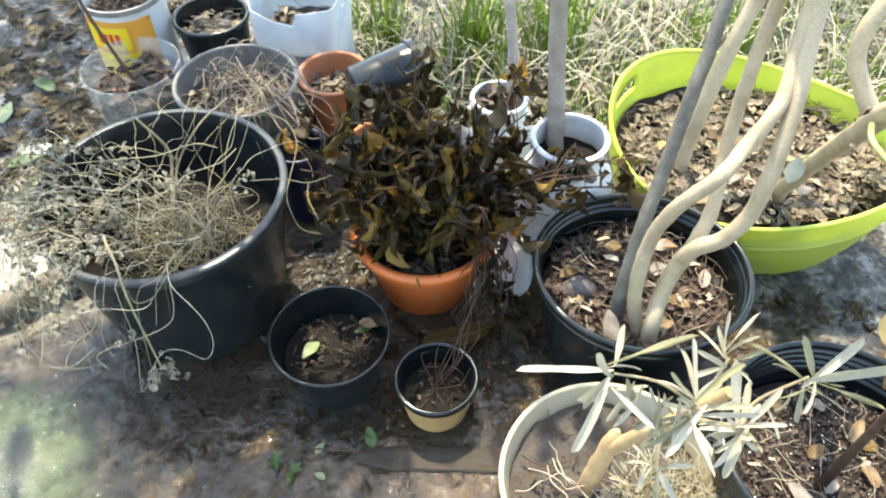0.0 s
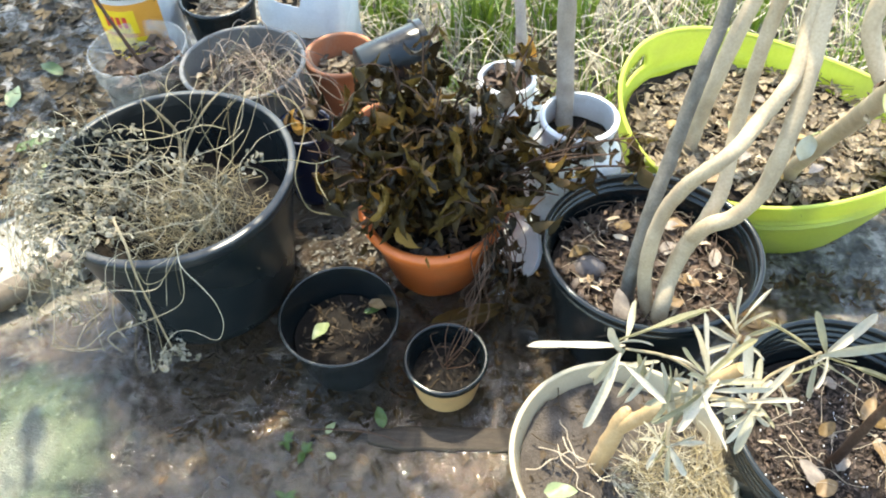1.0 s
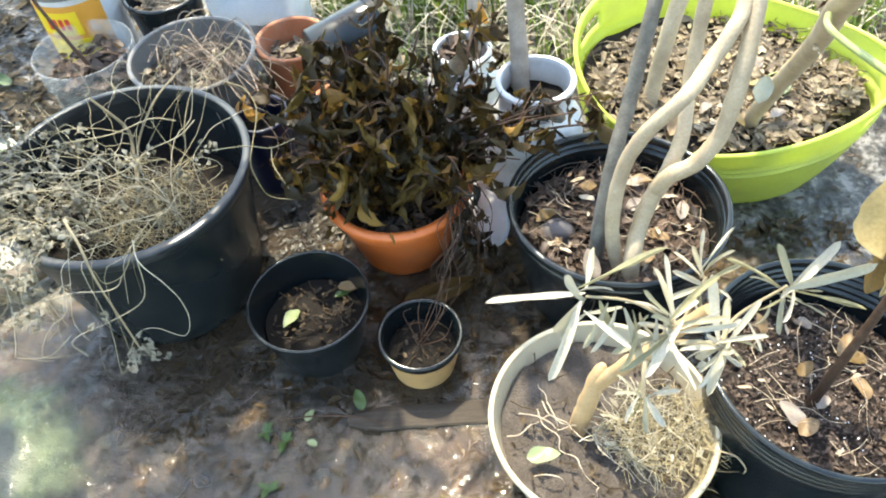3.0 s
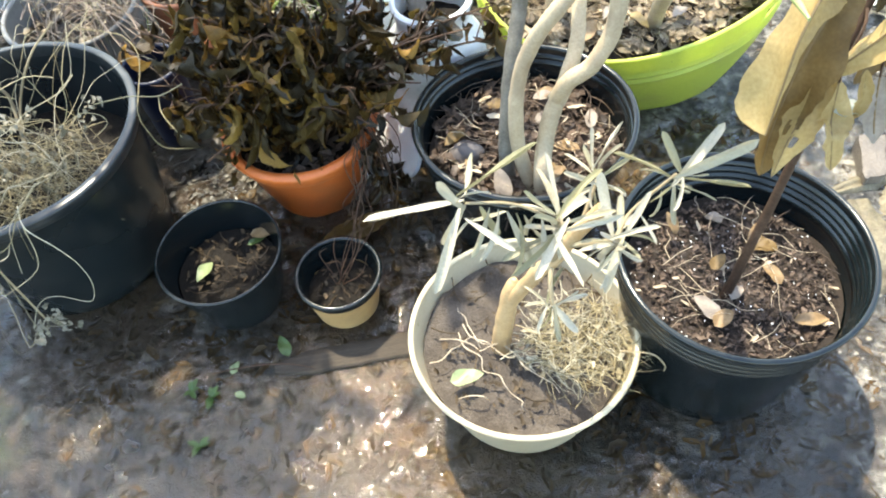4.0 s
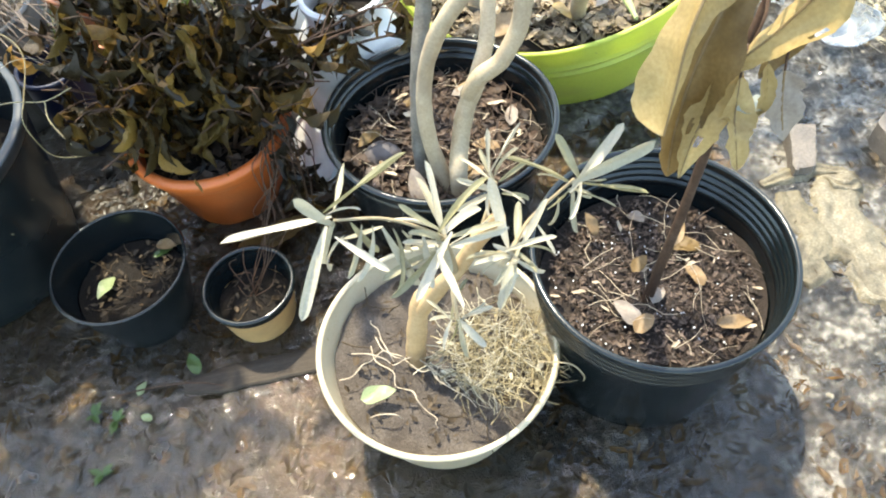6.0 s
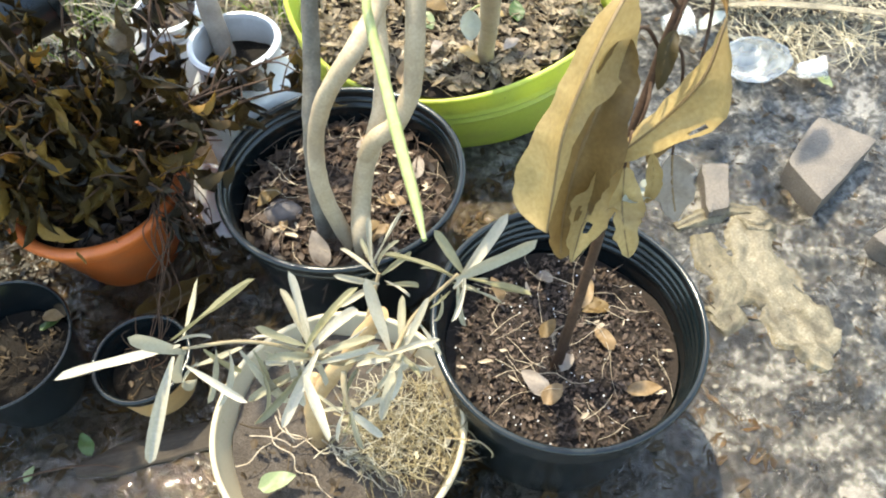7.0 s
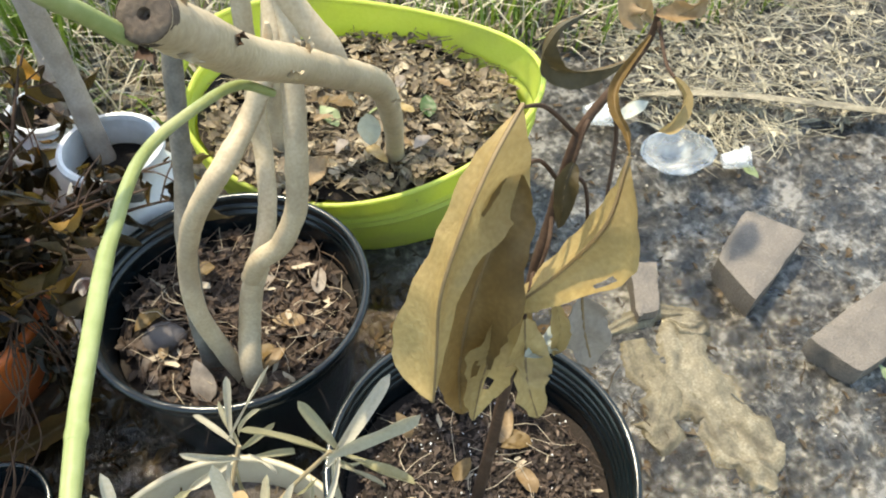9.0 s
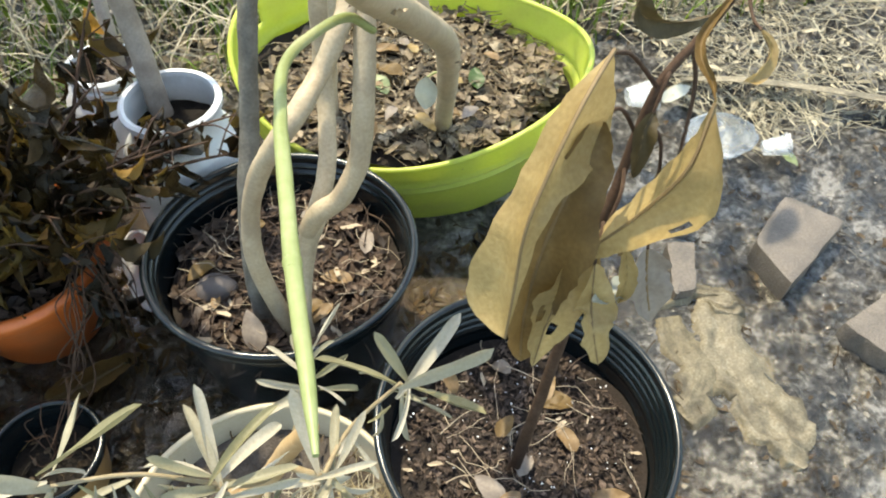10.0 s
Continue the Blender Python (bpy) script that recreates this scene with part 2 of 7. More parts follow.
M_BARK_TAN = surface("orange_tan_bark", [(0.3, 0.18, 0.08), (0.44, 0.29, 0.14), (0.55, 0.4, 0.24)], 40, 300, (0.55, 0.8), 0.5, 0.0015)
M_MULCH = surface("dark_bark_mulch", [(0.038, 0.028, 0.023), (0.085, 0.066, 0.055), (0.165, 0.137, 0.117)], 40, 260, (0.35, 0.65), 0.5, 0.001, vary="island", pieces=[(0.25, 0.23, 0.22), (0.6, 0.57, 0.55), (1.0, 0.92, 0.85), (1.9, 1.75, 1.6)], gloss=0.15)
M_MULCHFLAKE = surface("single_dark_bark_mulch", [(0.038, 0.028, 0.023), (0.085, 0.066, 0.055), (0.165, 0.137, 0.117)], 40, 260, (0.4, 0.7), 0.5, 0.001, vary="object", pieces=[(0.35, 0.33, 0.32), (0.8, 0.78, 0.76), (1.2, 1.12, 1.05), (1.9, 1.75, 1.6)], gloss=0.15)
M_BROWNLEAF = surface("brown_dry_leaf", [(0.1, 0.06, 0.017), (0.18, 0.11, 0.036), (0.27, 0.18, 0.07)], 16, 260, (0.5, 0.7), 0.5, 0.0012, leafy=0.25, dust=((0.07, 0.045, 0.018), 18, 0.7))
M_ROOT = surface("pale_dry_root", [(0.26, 0.2, 0.13), (0.42, 0.34, 0.24), (0.55, 0.47, 0.35)], 60, 300, (0.6, 0.85), 0.4, 0.0008)
M_CUT = surface("dry_cut_wood", [(0.03, 0.02, 0.014), (0.09, 0.062, 0.042), (0.18, 0.13, 0.09)], 120, 420, (0.7, 0.95), 0.8, 0.002)
M_SHOOT = surface("green_shoot", [(0.17, 0.205, 0.06), (0.24, 0.275, 0.1), (0.33, 0.355, 0.175)], 26, 260, (0.3, 0.5), 0.25, 0.001, dust=((0.55, 0.5, 0.3), 14, 0.55))
M_STEM_BROWN = surface("dark_brown_stem", [(0.03, 0.017, 0.01), (0.07, 0.04, 0.025), (0.13, 0.083, 0.056)], 60, 300, (0.55, 0.8), 0.6, 0.0012, gloss=0.2)
M_STEM_DRY = surface("dry_tan_stem", [(0.12, 0.085, 0.06), (0.22, 0.165, 0.125), (0.34, 0.27, 0.21)], 60, 300, (0.55, 0.8), 0.4, 0.001, vary="object", pieces=[(0.5, 0.45, 0.4), (1, 1, 1), (1.2, 1.1, 1.0)])
M_OLIVE = surface("silvery_leaf", [(0.36, 0.33, 0.255), (0.48, 0.445, 0.36), (0.6, 0.56, 0.48)], 30, 350, (0.32, 0.5), 0.3, 0.0006, vary="object", pieces=[(0.5, 0.49, 0.31), (0.85, 0.83, 0.75), (1.08, 1.05, 1.02)], leafy=0.25)
M_TWIG_YELLOW = surface("yellow_brown_twig", [(0.2, 0.145, 0.075), (0.32, 0.245, 0.14), (0.42, 0.34, 0.22)], 60, 300, (0.5, 0.7), 0.3, 0.0008)
M_DRYLEAF = surface("tan_dry_leaf", [(0.3, 0.2, 0.075), (0.47, 0.335, 0.14), (0.6, 0.465, 0.23)], 16, 260, (0.4, 0.65), 0.8, 0.0022, leafy=0.4, dust=((0.2, 0.14, 0.06), 12, 0.7))
M_RIB = surface("leaf_midrib", [(0.16, 0.1, 0.04), (0.25, 0.165, 0.075)], 30, 260, (0.5, 0.7), 0.3, 0.0008)
M_DEADLEAF = surface("blackened_dead_leaf", [(0.009, 0.006, 0.0028), (0.028, 0.0192, 0.0078), (0.07, 0.05, 0.021)], 40, 260, (0.22, 0.45), 0.6, 0.0012, vary="object", pieces=[(0.4, 0.4, 0.4), (0.7, 0.7, 0.7), (1, 0.95, 0.75), (2.6, 2.1, 1.1)], leafy=0.25, gloss=0.35)
M_OCHRELEAF = surface("ochre_dead_leaf", [(0.15, 0.09, 0.02), (0.31, 0.2, 0.052), (0.5, 0.35, 0.115)], 40, 260, (0.3, 0.55), 0.6, 0.0012, vary="object", pieces=[(0.12, 0.12, 0.12), (0.4, 0.4, 0.36), (0.9, 0.85, 0.72), (1.5, 1.1, 0.75)], leafy=0.4, gloss=0.35)
M_DEADBITS = surface("dead_leaf_bits", [(0.012, 0.0084, 0.0046), (0.034, 0.0235, 0.011), (0.075, 0.055, 0.026)], 40, 260, (0.22, 0.5), 0.6, 0.0012, vary="island", pieces=[(0.3, 0.3, 0.3), (0.7, 0.7, 0.7), (1.7, 1.4, 0.8), (5.0, 3.6, 1.5)], leafy=0.3, gloss=0.35)
M_VINE = surface("bleached_dry_vine", [(0.3, 0.25, 0.165), (0.47, 0.415, 0.3), (0.62, 0.565, 0.44)], 30, 300, (0.5, 0.75), 0.3, 0.0008, vary="object", pieces=[(0.3, 0.25, 0.14), (0.6, 0.55, 0.4), (0.9, 0.87, 0.8), (1.05, 1.04, 1.0)])
M_VINELEAF = surface("crumpled_grey_leaf", [(0.19, 0.165, 0.125), (0.36, 0.32, 0.25), (0.52, 0.47, 0.39)], 40, 300, (0.5, 0.8), 0.5, 0.001, vary="object", pieces=[(0.4, 0.4, 0.32), (0.85, 0.85, 0.8), (1.25, 1.25, 1.2)], leafy=0.3)
M_VINEBITS = surface("crumpled_grey_leaf_bits", [(0.19, 0.165, 0.125), (0.36, 0.32, 0.25), (0.52, 0.47, 0.39)], 40, 300, (0.5, 0.8), 0.5, 0.001, vary="island", pieces=[(0.4, 0.4, 0.32), (0.85, 0.85, 0.8), (1.25, 1.25, 1.2)], leafy=0.3)
M_STRAW = surface("straw", [(0.27, 0.23, 0.15), (0.46, 0.41, 0.29), (0.63, 0.58, 0.45)], 50, 300, (0.55, 0.8), 0.3, 0.0006, vary="island", pieces=[(0.35, 0.33, 0.3), (0.8, 0.8, 0.8), (1.1, 1.08, 1.05)])
M_VINESTRAW = surface("yellow_brown_straw", [(0.16, 0.125, 0.065), (0.3, 0.245, 0.14), (0.45, 0.385, 0.245)], 50, 300, (0.55, 0.8), 0.3, 0.0006, vary="island", pieces=[(0.35, 0.33, 0.3), (0.8, 0.8, 0.75), (1.15, 1.1, 1.0)])
M_LITTER = surface("leaf_litter", [(0.13, 0.105, 0.07), (0.27, 0.225, 0.16), (0.44, 0.38, 0.28)], 40, 260, (0.5, 0.8), 0.5, 0.001, vary="island", pieces=[(0.25, 0.22, 0.2), (0.6, 0.55, 0.5), (1, 0.95, 0.9), (1.5, 1.45, 1.4)], leafy=0.12)
M_FLAKE = surface("single_leaf_litter", [(0.18, 0.15, 0.1), (0.36, 0.31, 0.22), (0.54, 0.48, 0.36)], 40, 260, (0.5, 0.8), 0.5, 0.001, vary="object", pieces=[(0.25, 0.22, 0.2), (0.6, 0.55, 0.5), (1, 0.95, 0.9), (1.5, 1.45, 1.4)], leafy=0.12)
M_TUBLITTER = surface("pale_tub_litter", [(0.12, 0.09, 0.056), (0.26, 0.205, 0.135), (0.44, 0.37, 0.265)], 40, 260, (0.4, 0.7), 0.5, 0.001, vary="island", pieces=[(0.25, 0.22, 0.2), (0.65, 0.6, 0.54), (1, 0.96, 0.9), (1.3, 1.27, 1.2)], leafy=0.12)
M_REDLITTER = surface("rusty_leaf_litter", [(0.034, 0.02, 0.0135), (0.09, 0.058, 0.04), (0.22, 0.163, 0.12)], 40, 260, (0.5, 0.8), 0.5, 0.001, vary="island", pieces=[(0.3, 0.3, 0.3), (0.7, 0.65, 0.6), (1, 1, 1), (1.5, 1.45, 1.35)], leafy=0.12)
M_REDFLAKE = surface("single_rusty_leaf_litter", [(0.034, 0.02, 0.0135), (0.09, 0.058, 0.04), (0.22, 0.163, 0.12)], 40, 260, (0.5, 0.8), 0.5, 0.001, vary="object", pieces=[(0.3, 0.3, 0.3), (0.7, 0.65, 0.6), (1, 1, 1), (1.5, 1.45, 1.35)], leafy=0.12)
M_WETLITTER = surface("sodden_leaf_litter", [(0.028, 0.02, 0.012), (0.065, 0.047, 0.029), (0.13, 0.098, 0.064)], 40, 260, (0.35, 0.6), 0.4, 0.001, vary="island", pieces=[(0.5, 0.5, 0.5), (1, 1, 1), (1.2, 1.1, 0.95)], gloss=0.15)
M_SODDEN = surface("rotting_wet_leaf", [(0.026, 0.0175, 0.008), (0.058, 0.039, 0.019), (0.11, 0.079, 0.042)], 60, 300, (0.35, 0.65), 0.4, 0.001, vary="island", pieces=[(0.6, 0.6, 0.6), (1, 1, 1), (1.3, 1.1, 0.8)], gloss=0.15)
M_GREYLEAF = surface("grey_fallen_leaves", [(0.036, 0.027, 0.016), (0.082, 0.064, 0.04), (0.16, 0.13, 0.085)], 30, 260, (0.55, 0.85), 0.5, 0.001, vary="island", pieces=[(0.35, 0.33, 0.3), (0.7, 0.67, 0.6), (1, 0.95, 0.88), (1.35, 1.28, 1.15)], leafy=0.1, gloss=0.2)
M_GREYBITS = surface("grey_wet_leaf_bits", [(0.07, 0.062, 0.05), (0.14, 0.127, 0.106), (0.25, 0.232, 0.2)], 40, 260, (0.3, 0.6), 0.5, 0.001, vary="island", pieces=[(0.4, 0.4, 0.4), (0.8, 0.8, 0.8), (1.1, 1.08, 1.0)])
M_GRASS = surface("green_grass", [(0.07, 0.12, 0.015), (0.14, 0.22, 0.03), (0.22, 0.3, 0.06)], 20, 200, (0.4, 0.6), 0.2, 0.0006, vary="island", pieces=[(0.6, 0.65, 0.5), (1, 1, 1), (1.3, 1.15, 0.9)], leafy=0.3)
M_FRESH = surface("fresh_green_leaf", [(0.03, 0.062, 0.013), (0.058, 0.105, 0.024), (0.1, 0.155, 0.045)], 40, 260, (0.35, 0.55), 0.3, 0.0008, leafy=0.25)
M_LIMELEAF = surface("yellow_green_leaf", [(0.19, 0.24, 0.095), (0.28, 0.33, 0.16), (0.38, 0.42, 0.24)], 40, 260, (0.35, 0.55), 0.3, 0.0008, leafy=0.25)
M_PALELEAF = surface("pale_fallen_leaf", [(0.32, 0.33, 0.27), (0.42, 0.43, 0.36), (0.5, 0.51, 0.44)], 40, 260, (0.4, 0.6), 0.3, 0.0008, leafy=0.2)
M_GOLDLEAF = surface("golden_fallen_leaf", [(0.17, 0.1, 0.045), (0.28, 0.18, 0.085), (0.4, 0.28, 0.15)], 40, 260, (0.45, 0.65), 0.4, 0.001, leafy=0.25)
M_GREYDRY = surface("grey_brown_dry_leaf", [(0.16, 0.125, 0.095), (0.27, 0.22, 0.175), (0.38, 0.325, 0.27)], 30, 260, (0.45, 0.7), 0.5, 0.0012, leafy=0.15)
M_CROWN = surface("crown_leaf", [(0.05, 0.09, 0.015), (0.09, 0.15, 0.03)], 20, 200, (0.4, 0.6), 0.2, 0.0006, leafy=0.3)
M_WOOD = surface("weathered_board", [(0.024, 0.018, 0.013), (0.052, 0.041, 0.031), (0.1, 0.08, 0.064)], 14, 130, (0.6, 0.85), 0.6, 0.002, stretch=(1, 12, 12), gloss=0.2)
M_POLE = surface("brown_pole", [(0.06, 0.042, 0.026), (0.11, 0.08, 0.05), (0.17, 0.13, 0.09)], 20, 160, (0.5, 0.75), 0.5, 0.002)
M_BRICK = surface("weathered_paver", [(0.07, 0.056, 0.045), (0.14, 0.115, 0.092), (0.24, 0.2, 0.165)], 26, 300, (0.4, 0.75), 1.0, 0.004, dust=((0.06, 0.05, 0.04), 18, 0.75))
M_STONE = surface("grey_pebble", [(0.055, 0.046, 0.044), (0.1, 0.085, 0.08), (0.16, 0.138, 0.13)], 30, 300, (0.5, 0.75), 0.5, 0.0015)
M_HUSK = surface("wet_straw_coloured_husk", [(0.06, 0.049, 0.031), (0.215, 0.184, 0.125), (0.44, 0.395, 0.3)], 60, 300, (0.5, 0.75), 0.8, 0.002, vary="object", pieces=[(0.6, 0.56, 0.46), (0.9, 0.88, 0.84), (1.1, 1.08, 1.04)], leafy=0.1, dust=((0.045, 0.036, 0.022), 22, 0.92))
M_CURL = surface("olive_brown_curled_leaf", [(0.04, 0.03, 0.012), (0.08, 0.058, 0.024), (0.14, 0.105, 0.048)], 30, 260, (0.45, 0.7), 0.5, 0.0012, leafy=0.2)
M_PALEFLECK = surface("pale_green_fleck", [(0.13, 0.16, 0.1), (0.19, 0.22, 0.145), (0.27, 0.3, 0.22)], 14, 200, (0.4, 0.7), 0.6, 0.003)


def clear_plastic(name, tint, rough, cover):
    """Thin scuffed plastic; cover: how much of what is behind it hides."""
    m = bpy.data.materials.new(name)
    t, nd, ln, bsdf = nodes_of(m)
    co = nd.new("ShaderNodeTexCoord")
    n = nd.new("ShaderNodeTexNoise")
    n.inputs["Scale"].default_value, n.inputs["Detail"].default_value = 45, 6
    ln.new(co.outputs["Object"], n.inputs["Vector"])
    for (a, b), socket in ((rough, "Roughness"), (cover, "Alpha")):
        mr = nd.new("ShaderNodeMapRange")
        mr.inputs["From Min"].default_value, mr.inputs["From Max"].default_value = 0.3, 0.7
        mr.inputs["To Min"].default_value, mr.inputs["To Max"].default_value = a, b
        ln.new(n.outputs[0], mr.inputs["Value"])
        ln.new(mr.outputs[0], bsdf.inputs[socket])
    bsdf.inputs["Base Color"].default_value = (*tint, 1)
    return m


M_CLEAR = clear_plastic("scuffed_clear_plastic", (0.6, 0.61, 0.59), (0.08, 0.3), (0.08, 0.3))
M_CUP = clear_plastic("crumpled_clear_plastic", (0.62, 0.64, 0.65), (0.04, 0.12), (0.2, 0.6))

# ---- ground ----
def ground_z(x, y):
    """The height of the trodden, muddy yard."""
    p = V3((x, y, 0))
    near = math.exp(-((x - 0.2) ** 2 + (y - 0.8) ** 2) / 6.0)
    h = 0.016 * noise.noise(p * 2.3 + V3((3, 1, 0))) + 0.009 * noise.noise(p * 7.0) + 0.006 * noise.noise(p * 19.0)
    clod = 1 + 0.65 * (1 + math.tanh((x - 0.88) * 12))
    h += clod * (0.0045 * noise.noise(p * 43.0) + 0.0028 * noise.noise(p * 80.0))
    h = h * (0.5 + 0.5 * near) + 0.1 * (1 - near) * noise.noise(p * 0.35)
    # a slight hollow in front of the pots where water gathers
    h -= 0.008 * math.exp(-((x - 0.05) ** 2) / 0.08 - (y - 0.42) ** 2 / 0.02)
    h -= 0.008 * math.exp(-((x - 0.72) ** 2) / 0.02 - (y - 0.33) ** 2 / 0.03)
    return max(h, -0.007 + 0.25 * min(0, h + 0.007)) if near > 0.2 else h


def graded(a, b, step, far, grow=1.35):
    inner = list(np.arange(a, b + step / 2, step))
    out, s, x = [], step, b
    while x < far:
        s *= grow
        x += s
        out.append(x)
    back, s, x = [], step, a
    while x > -far:
        s *= grow
        x -= s
        back.append(x)
    return back[::-1] + inner + out


def ground_material():
    m = bpy.data.materials.new("trodden_wet_mud")
    t, nd, ln, bsdf = nodes_of(m)
    geo = nd.new("ShaderNodeNewGeometry")
    noises = []
    for scale, detail in ((3.2, 6), (17, 6), (90, 5), (420, 3)):
        n = nd.new("ShaderNodeTexNoise")
        n.inputs["Scale"].default_value, n.inputs["Detail"].default_value = scale, detail
        ln.new(geo.outputs["Position"], n.inputs["Vector"])
        noises.append(n.outputs[0])
    base = ramp(nd, [(0.008, 0.006, 0.0034), (0.02, 0.0148, 0.0085), (0.042, 0.032, 0.0195), (0.1, 0.08, 0.056)], 0.3)
    mix1 = nd.new("ShaderNodeMath")
    mix1.operation = "ADD"
    a = nd.new("ShaderNodeMath")
    a.operation = "MULTIPLY"
    a.inputs[1].default_value = 0.55
    b = nd.new("ShaderNodeMath")
    b.operation = "MULTIPLY"
    b.inputs[1].default_value = 0.45
    ln.new(noises[1], a.inputs[0])
    ln.new(noises[2], b.inputs[0])
    ln.new(a.outputs[0], mix1.inputs[0])
    ln.new(b.outputs[0], mix1.inputs[1])
    ln.new(mix1.outputs[0], base.inputs[0])
    # rusty stain of decayed leaves in broad patches
    rust = nd.new("ShaderNodeMix")
    rust.data_type = "RGBA"
    rm = nd.new("ShaderNodeMapRange")
    rm.inputs["From Min"].default_value, rm.inputs["From Max"].default_value, rm.inputs["To Max"].default_value = 0.42, 0.58, 0.8
    ln.new(noises[0], rm.inputs["Value"])
    ln.new(rm.outputs[0], rust.inputs["Factor"])
    ln.new(base.outputs[0], rust.inputs["A"])
    rust.inputs["B"].default_value = (0.075, 0.041, 0.0145, 1)
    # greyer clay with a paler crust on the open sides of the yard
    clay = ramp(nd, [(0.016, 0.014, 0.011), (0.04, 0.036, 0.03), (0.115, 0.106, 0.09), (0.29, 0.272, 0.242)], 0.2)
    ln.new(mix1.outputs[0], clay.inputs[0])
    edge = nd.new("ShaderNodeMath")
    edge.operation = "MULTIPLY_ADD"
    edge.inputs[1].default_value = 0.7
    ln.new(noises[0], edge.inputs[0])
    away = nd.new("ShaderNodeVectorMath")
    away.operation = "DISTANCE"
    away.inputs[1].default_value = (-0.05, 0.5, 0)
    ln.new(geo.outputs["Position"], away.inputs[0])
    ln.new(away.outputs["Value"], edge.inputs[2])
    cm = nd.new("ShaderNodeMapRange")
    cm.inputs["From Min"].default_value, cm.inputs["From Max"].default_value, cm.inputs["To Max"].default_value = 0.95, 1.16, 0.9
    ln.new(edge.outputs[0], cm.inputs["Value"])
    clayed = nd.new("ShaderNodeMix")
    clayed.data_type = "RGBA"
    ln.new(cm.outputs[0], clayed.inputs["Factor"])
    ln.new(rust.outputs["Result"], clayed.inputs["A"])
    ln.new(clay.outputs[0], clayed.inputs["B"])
    # sun glare on the mud beside the pole, painted in as a pale tone
    glare_at = nd.new("ShaderNodeVectorMath")
    glare_at.operation = "DISTANCE"
    glare_at.inputs[1].default_value = (-0.79, 0.96, 0)
    ln.new(geo.outputs["Position"], glare_at.inputs[0])
    glare_edge = nd.new("ShaderNodeMath")
    glare_edge.operation = "MULTIPLY_ADD"
    glare_edge.inputs[1].default_value = 0.2
    ln.new(noises[1], glare_edge.inputs[0])
    ln.new(glare_at.outputs["Value"], glare_edge.inputs[2])
    glare_mask = nd.new("ShaderNodeMapRange")
    glare_mask.inputs["From Min"].default_value, glare_mask.inputs["From Max"].default_value = 0.34, 0.24
    glare_mask.inputs["To Max"].default_value = 0.85
    ln.new(glare_edge.outputs[0], glare_mask.inputs["Value"])
    glare_mix = nd.new("ShaderNodeMix")
    glare_mix.data_type = "RGBA"
    glare_tone = ramp(nd, [(0.25, 0.235, 0.2), (0.4, 0.385, 0.335), (0.5, 0.48, 0.42)], 0.4)
    ln.new(mix1.outputs[0], glare_tone.inputs[0])
    ln.new(glare_mask.outputs[0], glare_mix.inputs["Factor"])
    ln.new(clayed.outputs["Result"], glare_mix.inputs["A"])
    ln.new(glare_tone.outputs[0], glare_mix.inputs["B"])
    # a bright patch of sun painted into the colour: pale middle, green edge
    patch = nd.new("ShaderNodeVectorMath")
    patch.operation = "DISTANCE"
    patch.inputs[1].default_value = (-0.64, 0.5, 0)
    ln.new(geo.outputs["Position"], patch.inputs[0])
    ragged = nd.new("ShaderNodeMath")
    ragged.operation = "MULTIPLY_ADD"
    ragged.inputs[1].default_value = 0.16
    ln.new(noises[1], ragged.inputs[0])
    ln.new(patch.outputs["Value"], ragged.inputs[2])
    sun_patch = nd.new("ShaderNodeMapRange")
    sun_patch.inputs["From Min"].default_value, sun_patch.inputs["From Max"].default_value = 0.26, 0.2
    sun_patch.inputs["To Max"].default_value = 0.9
    ln.new(ragged.outputs[0], sun_patch.inputs["Value"])
    greened = nd.new("ShaderNodeMix")
    greened.data_type = "RGBA"
    ln.new(sun_patch.outputs[0], greened.inputs["Factor"])
    ln.new(glare_mix.outputs["Result"], greened.inputs["A"])
    inner = nd.new("ShaderNodeMapRange")
    inner.inputs["From Min"].default_value, inner.inputs["From Max"].default_value = 0.12, 0.21
    ln.new(ragged.outputs[0], inner.inputs["Value"])
    sun_patch_tone = ramp(nd, [(0.15, 0.165, 0.125), (0.095, 0.125, 0.06), (0.03, 0.056, 0.016)])
    ln.new(inner.outputs[0], sun_patch_tone.inputs[0])
    ln.new(sun_patch_tone.outputs[0], greened.inputs["B"])
    ln.new(greened.outputs["Result"], bsdf.inputs["Base Color"])
    # lower ground lies under a film of water
    sep = nd.new("ShaderNodeSeparateXYZ")
    ln.new(geo.outputs["Position"], sep.inputs[0])
    wet = nd.new("ShaderNodeMapRange")
    wet.inputs["From Min"].default_value, wet.inputs["From Max"].default_value = -0.006, 0.006
    wet.inputs["To Min"].default_value, wet.inputs["To Max"].default_value = 0.26, 0.36
    ln.new(sep.outputs["Z"], wet.inputs["Value"])
    rough = nd.new("ShaderNodeMath")
    rough.operation = "MULTIPLY_ADD"
    rough.inputs[1].default_value = 0.3
    ln.new(noises[1], rough.inputs[0])
    ln.new(wet.outputs[0], rough.inputs[2])
    less = nd.new("ShaderNodeMath")
    less.operation = "SUBTRACT"
    less.inputs[1].default_value = 0.1
    ln.new(rough.outputs[0], less.inputs[0])
    ln.new(less.outputs[0], bsdf.inputs["Roughness"])
    film = nd.new("ShaderNodeMapRange")
    film.inputs["From Min"].default_value, film.inputs["From Max"].default_value = 0.018, -0.006
    film.inputs["To Min"].default_value, film.inputs["To Max"].default_value = 0.6, 1.0
    ln.new(sep.outputs["Z"], film.inputs["Value"])
    near = nd.new("ShaderNodeMapRange")
    near.inputs["From Min"].default_value, near.inputs["From Max"].default_value = 1.05, 0.85
    ln.new(sep.outputs["Y"], near.inputs["Value"])
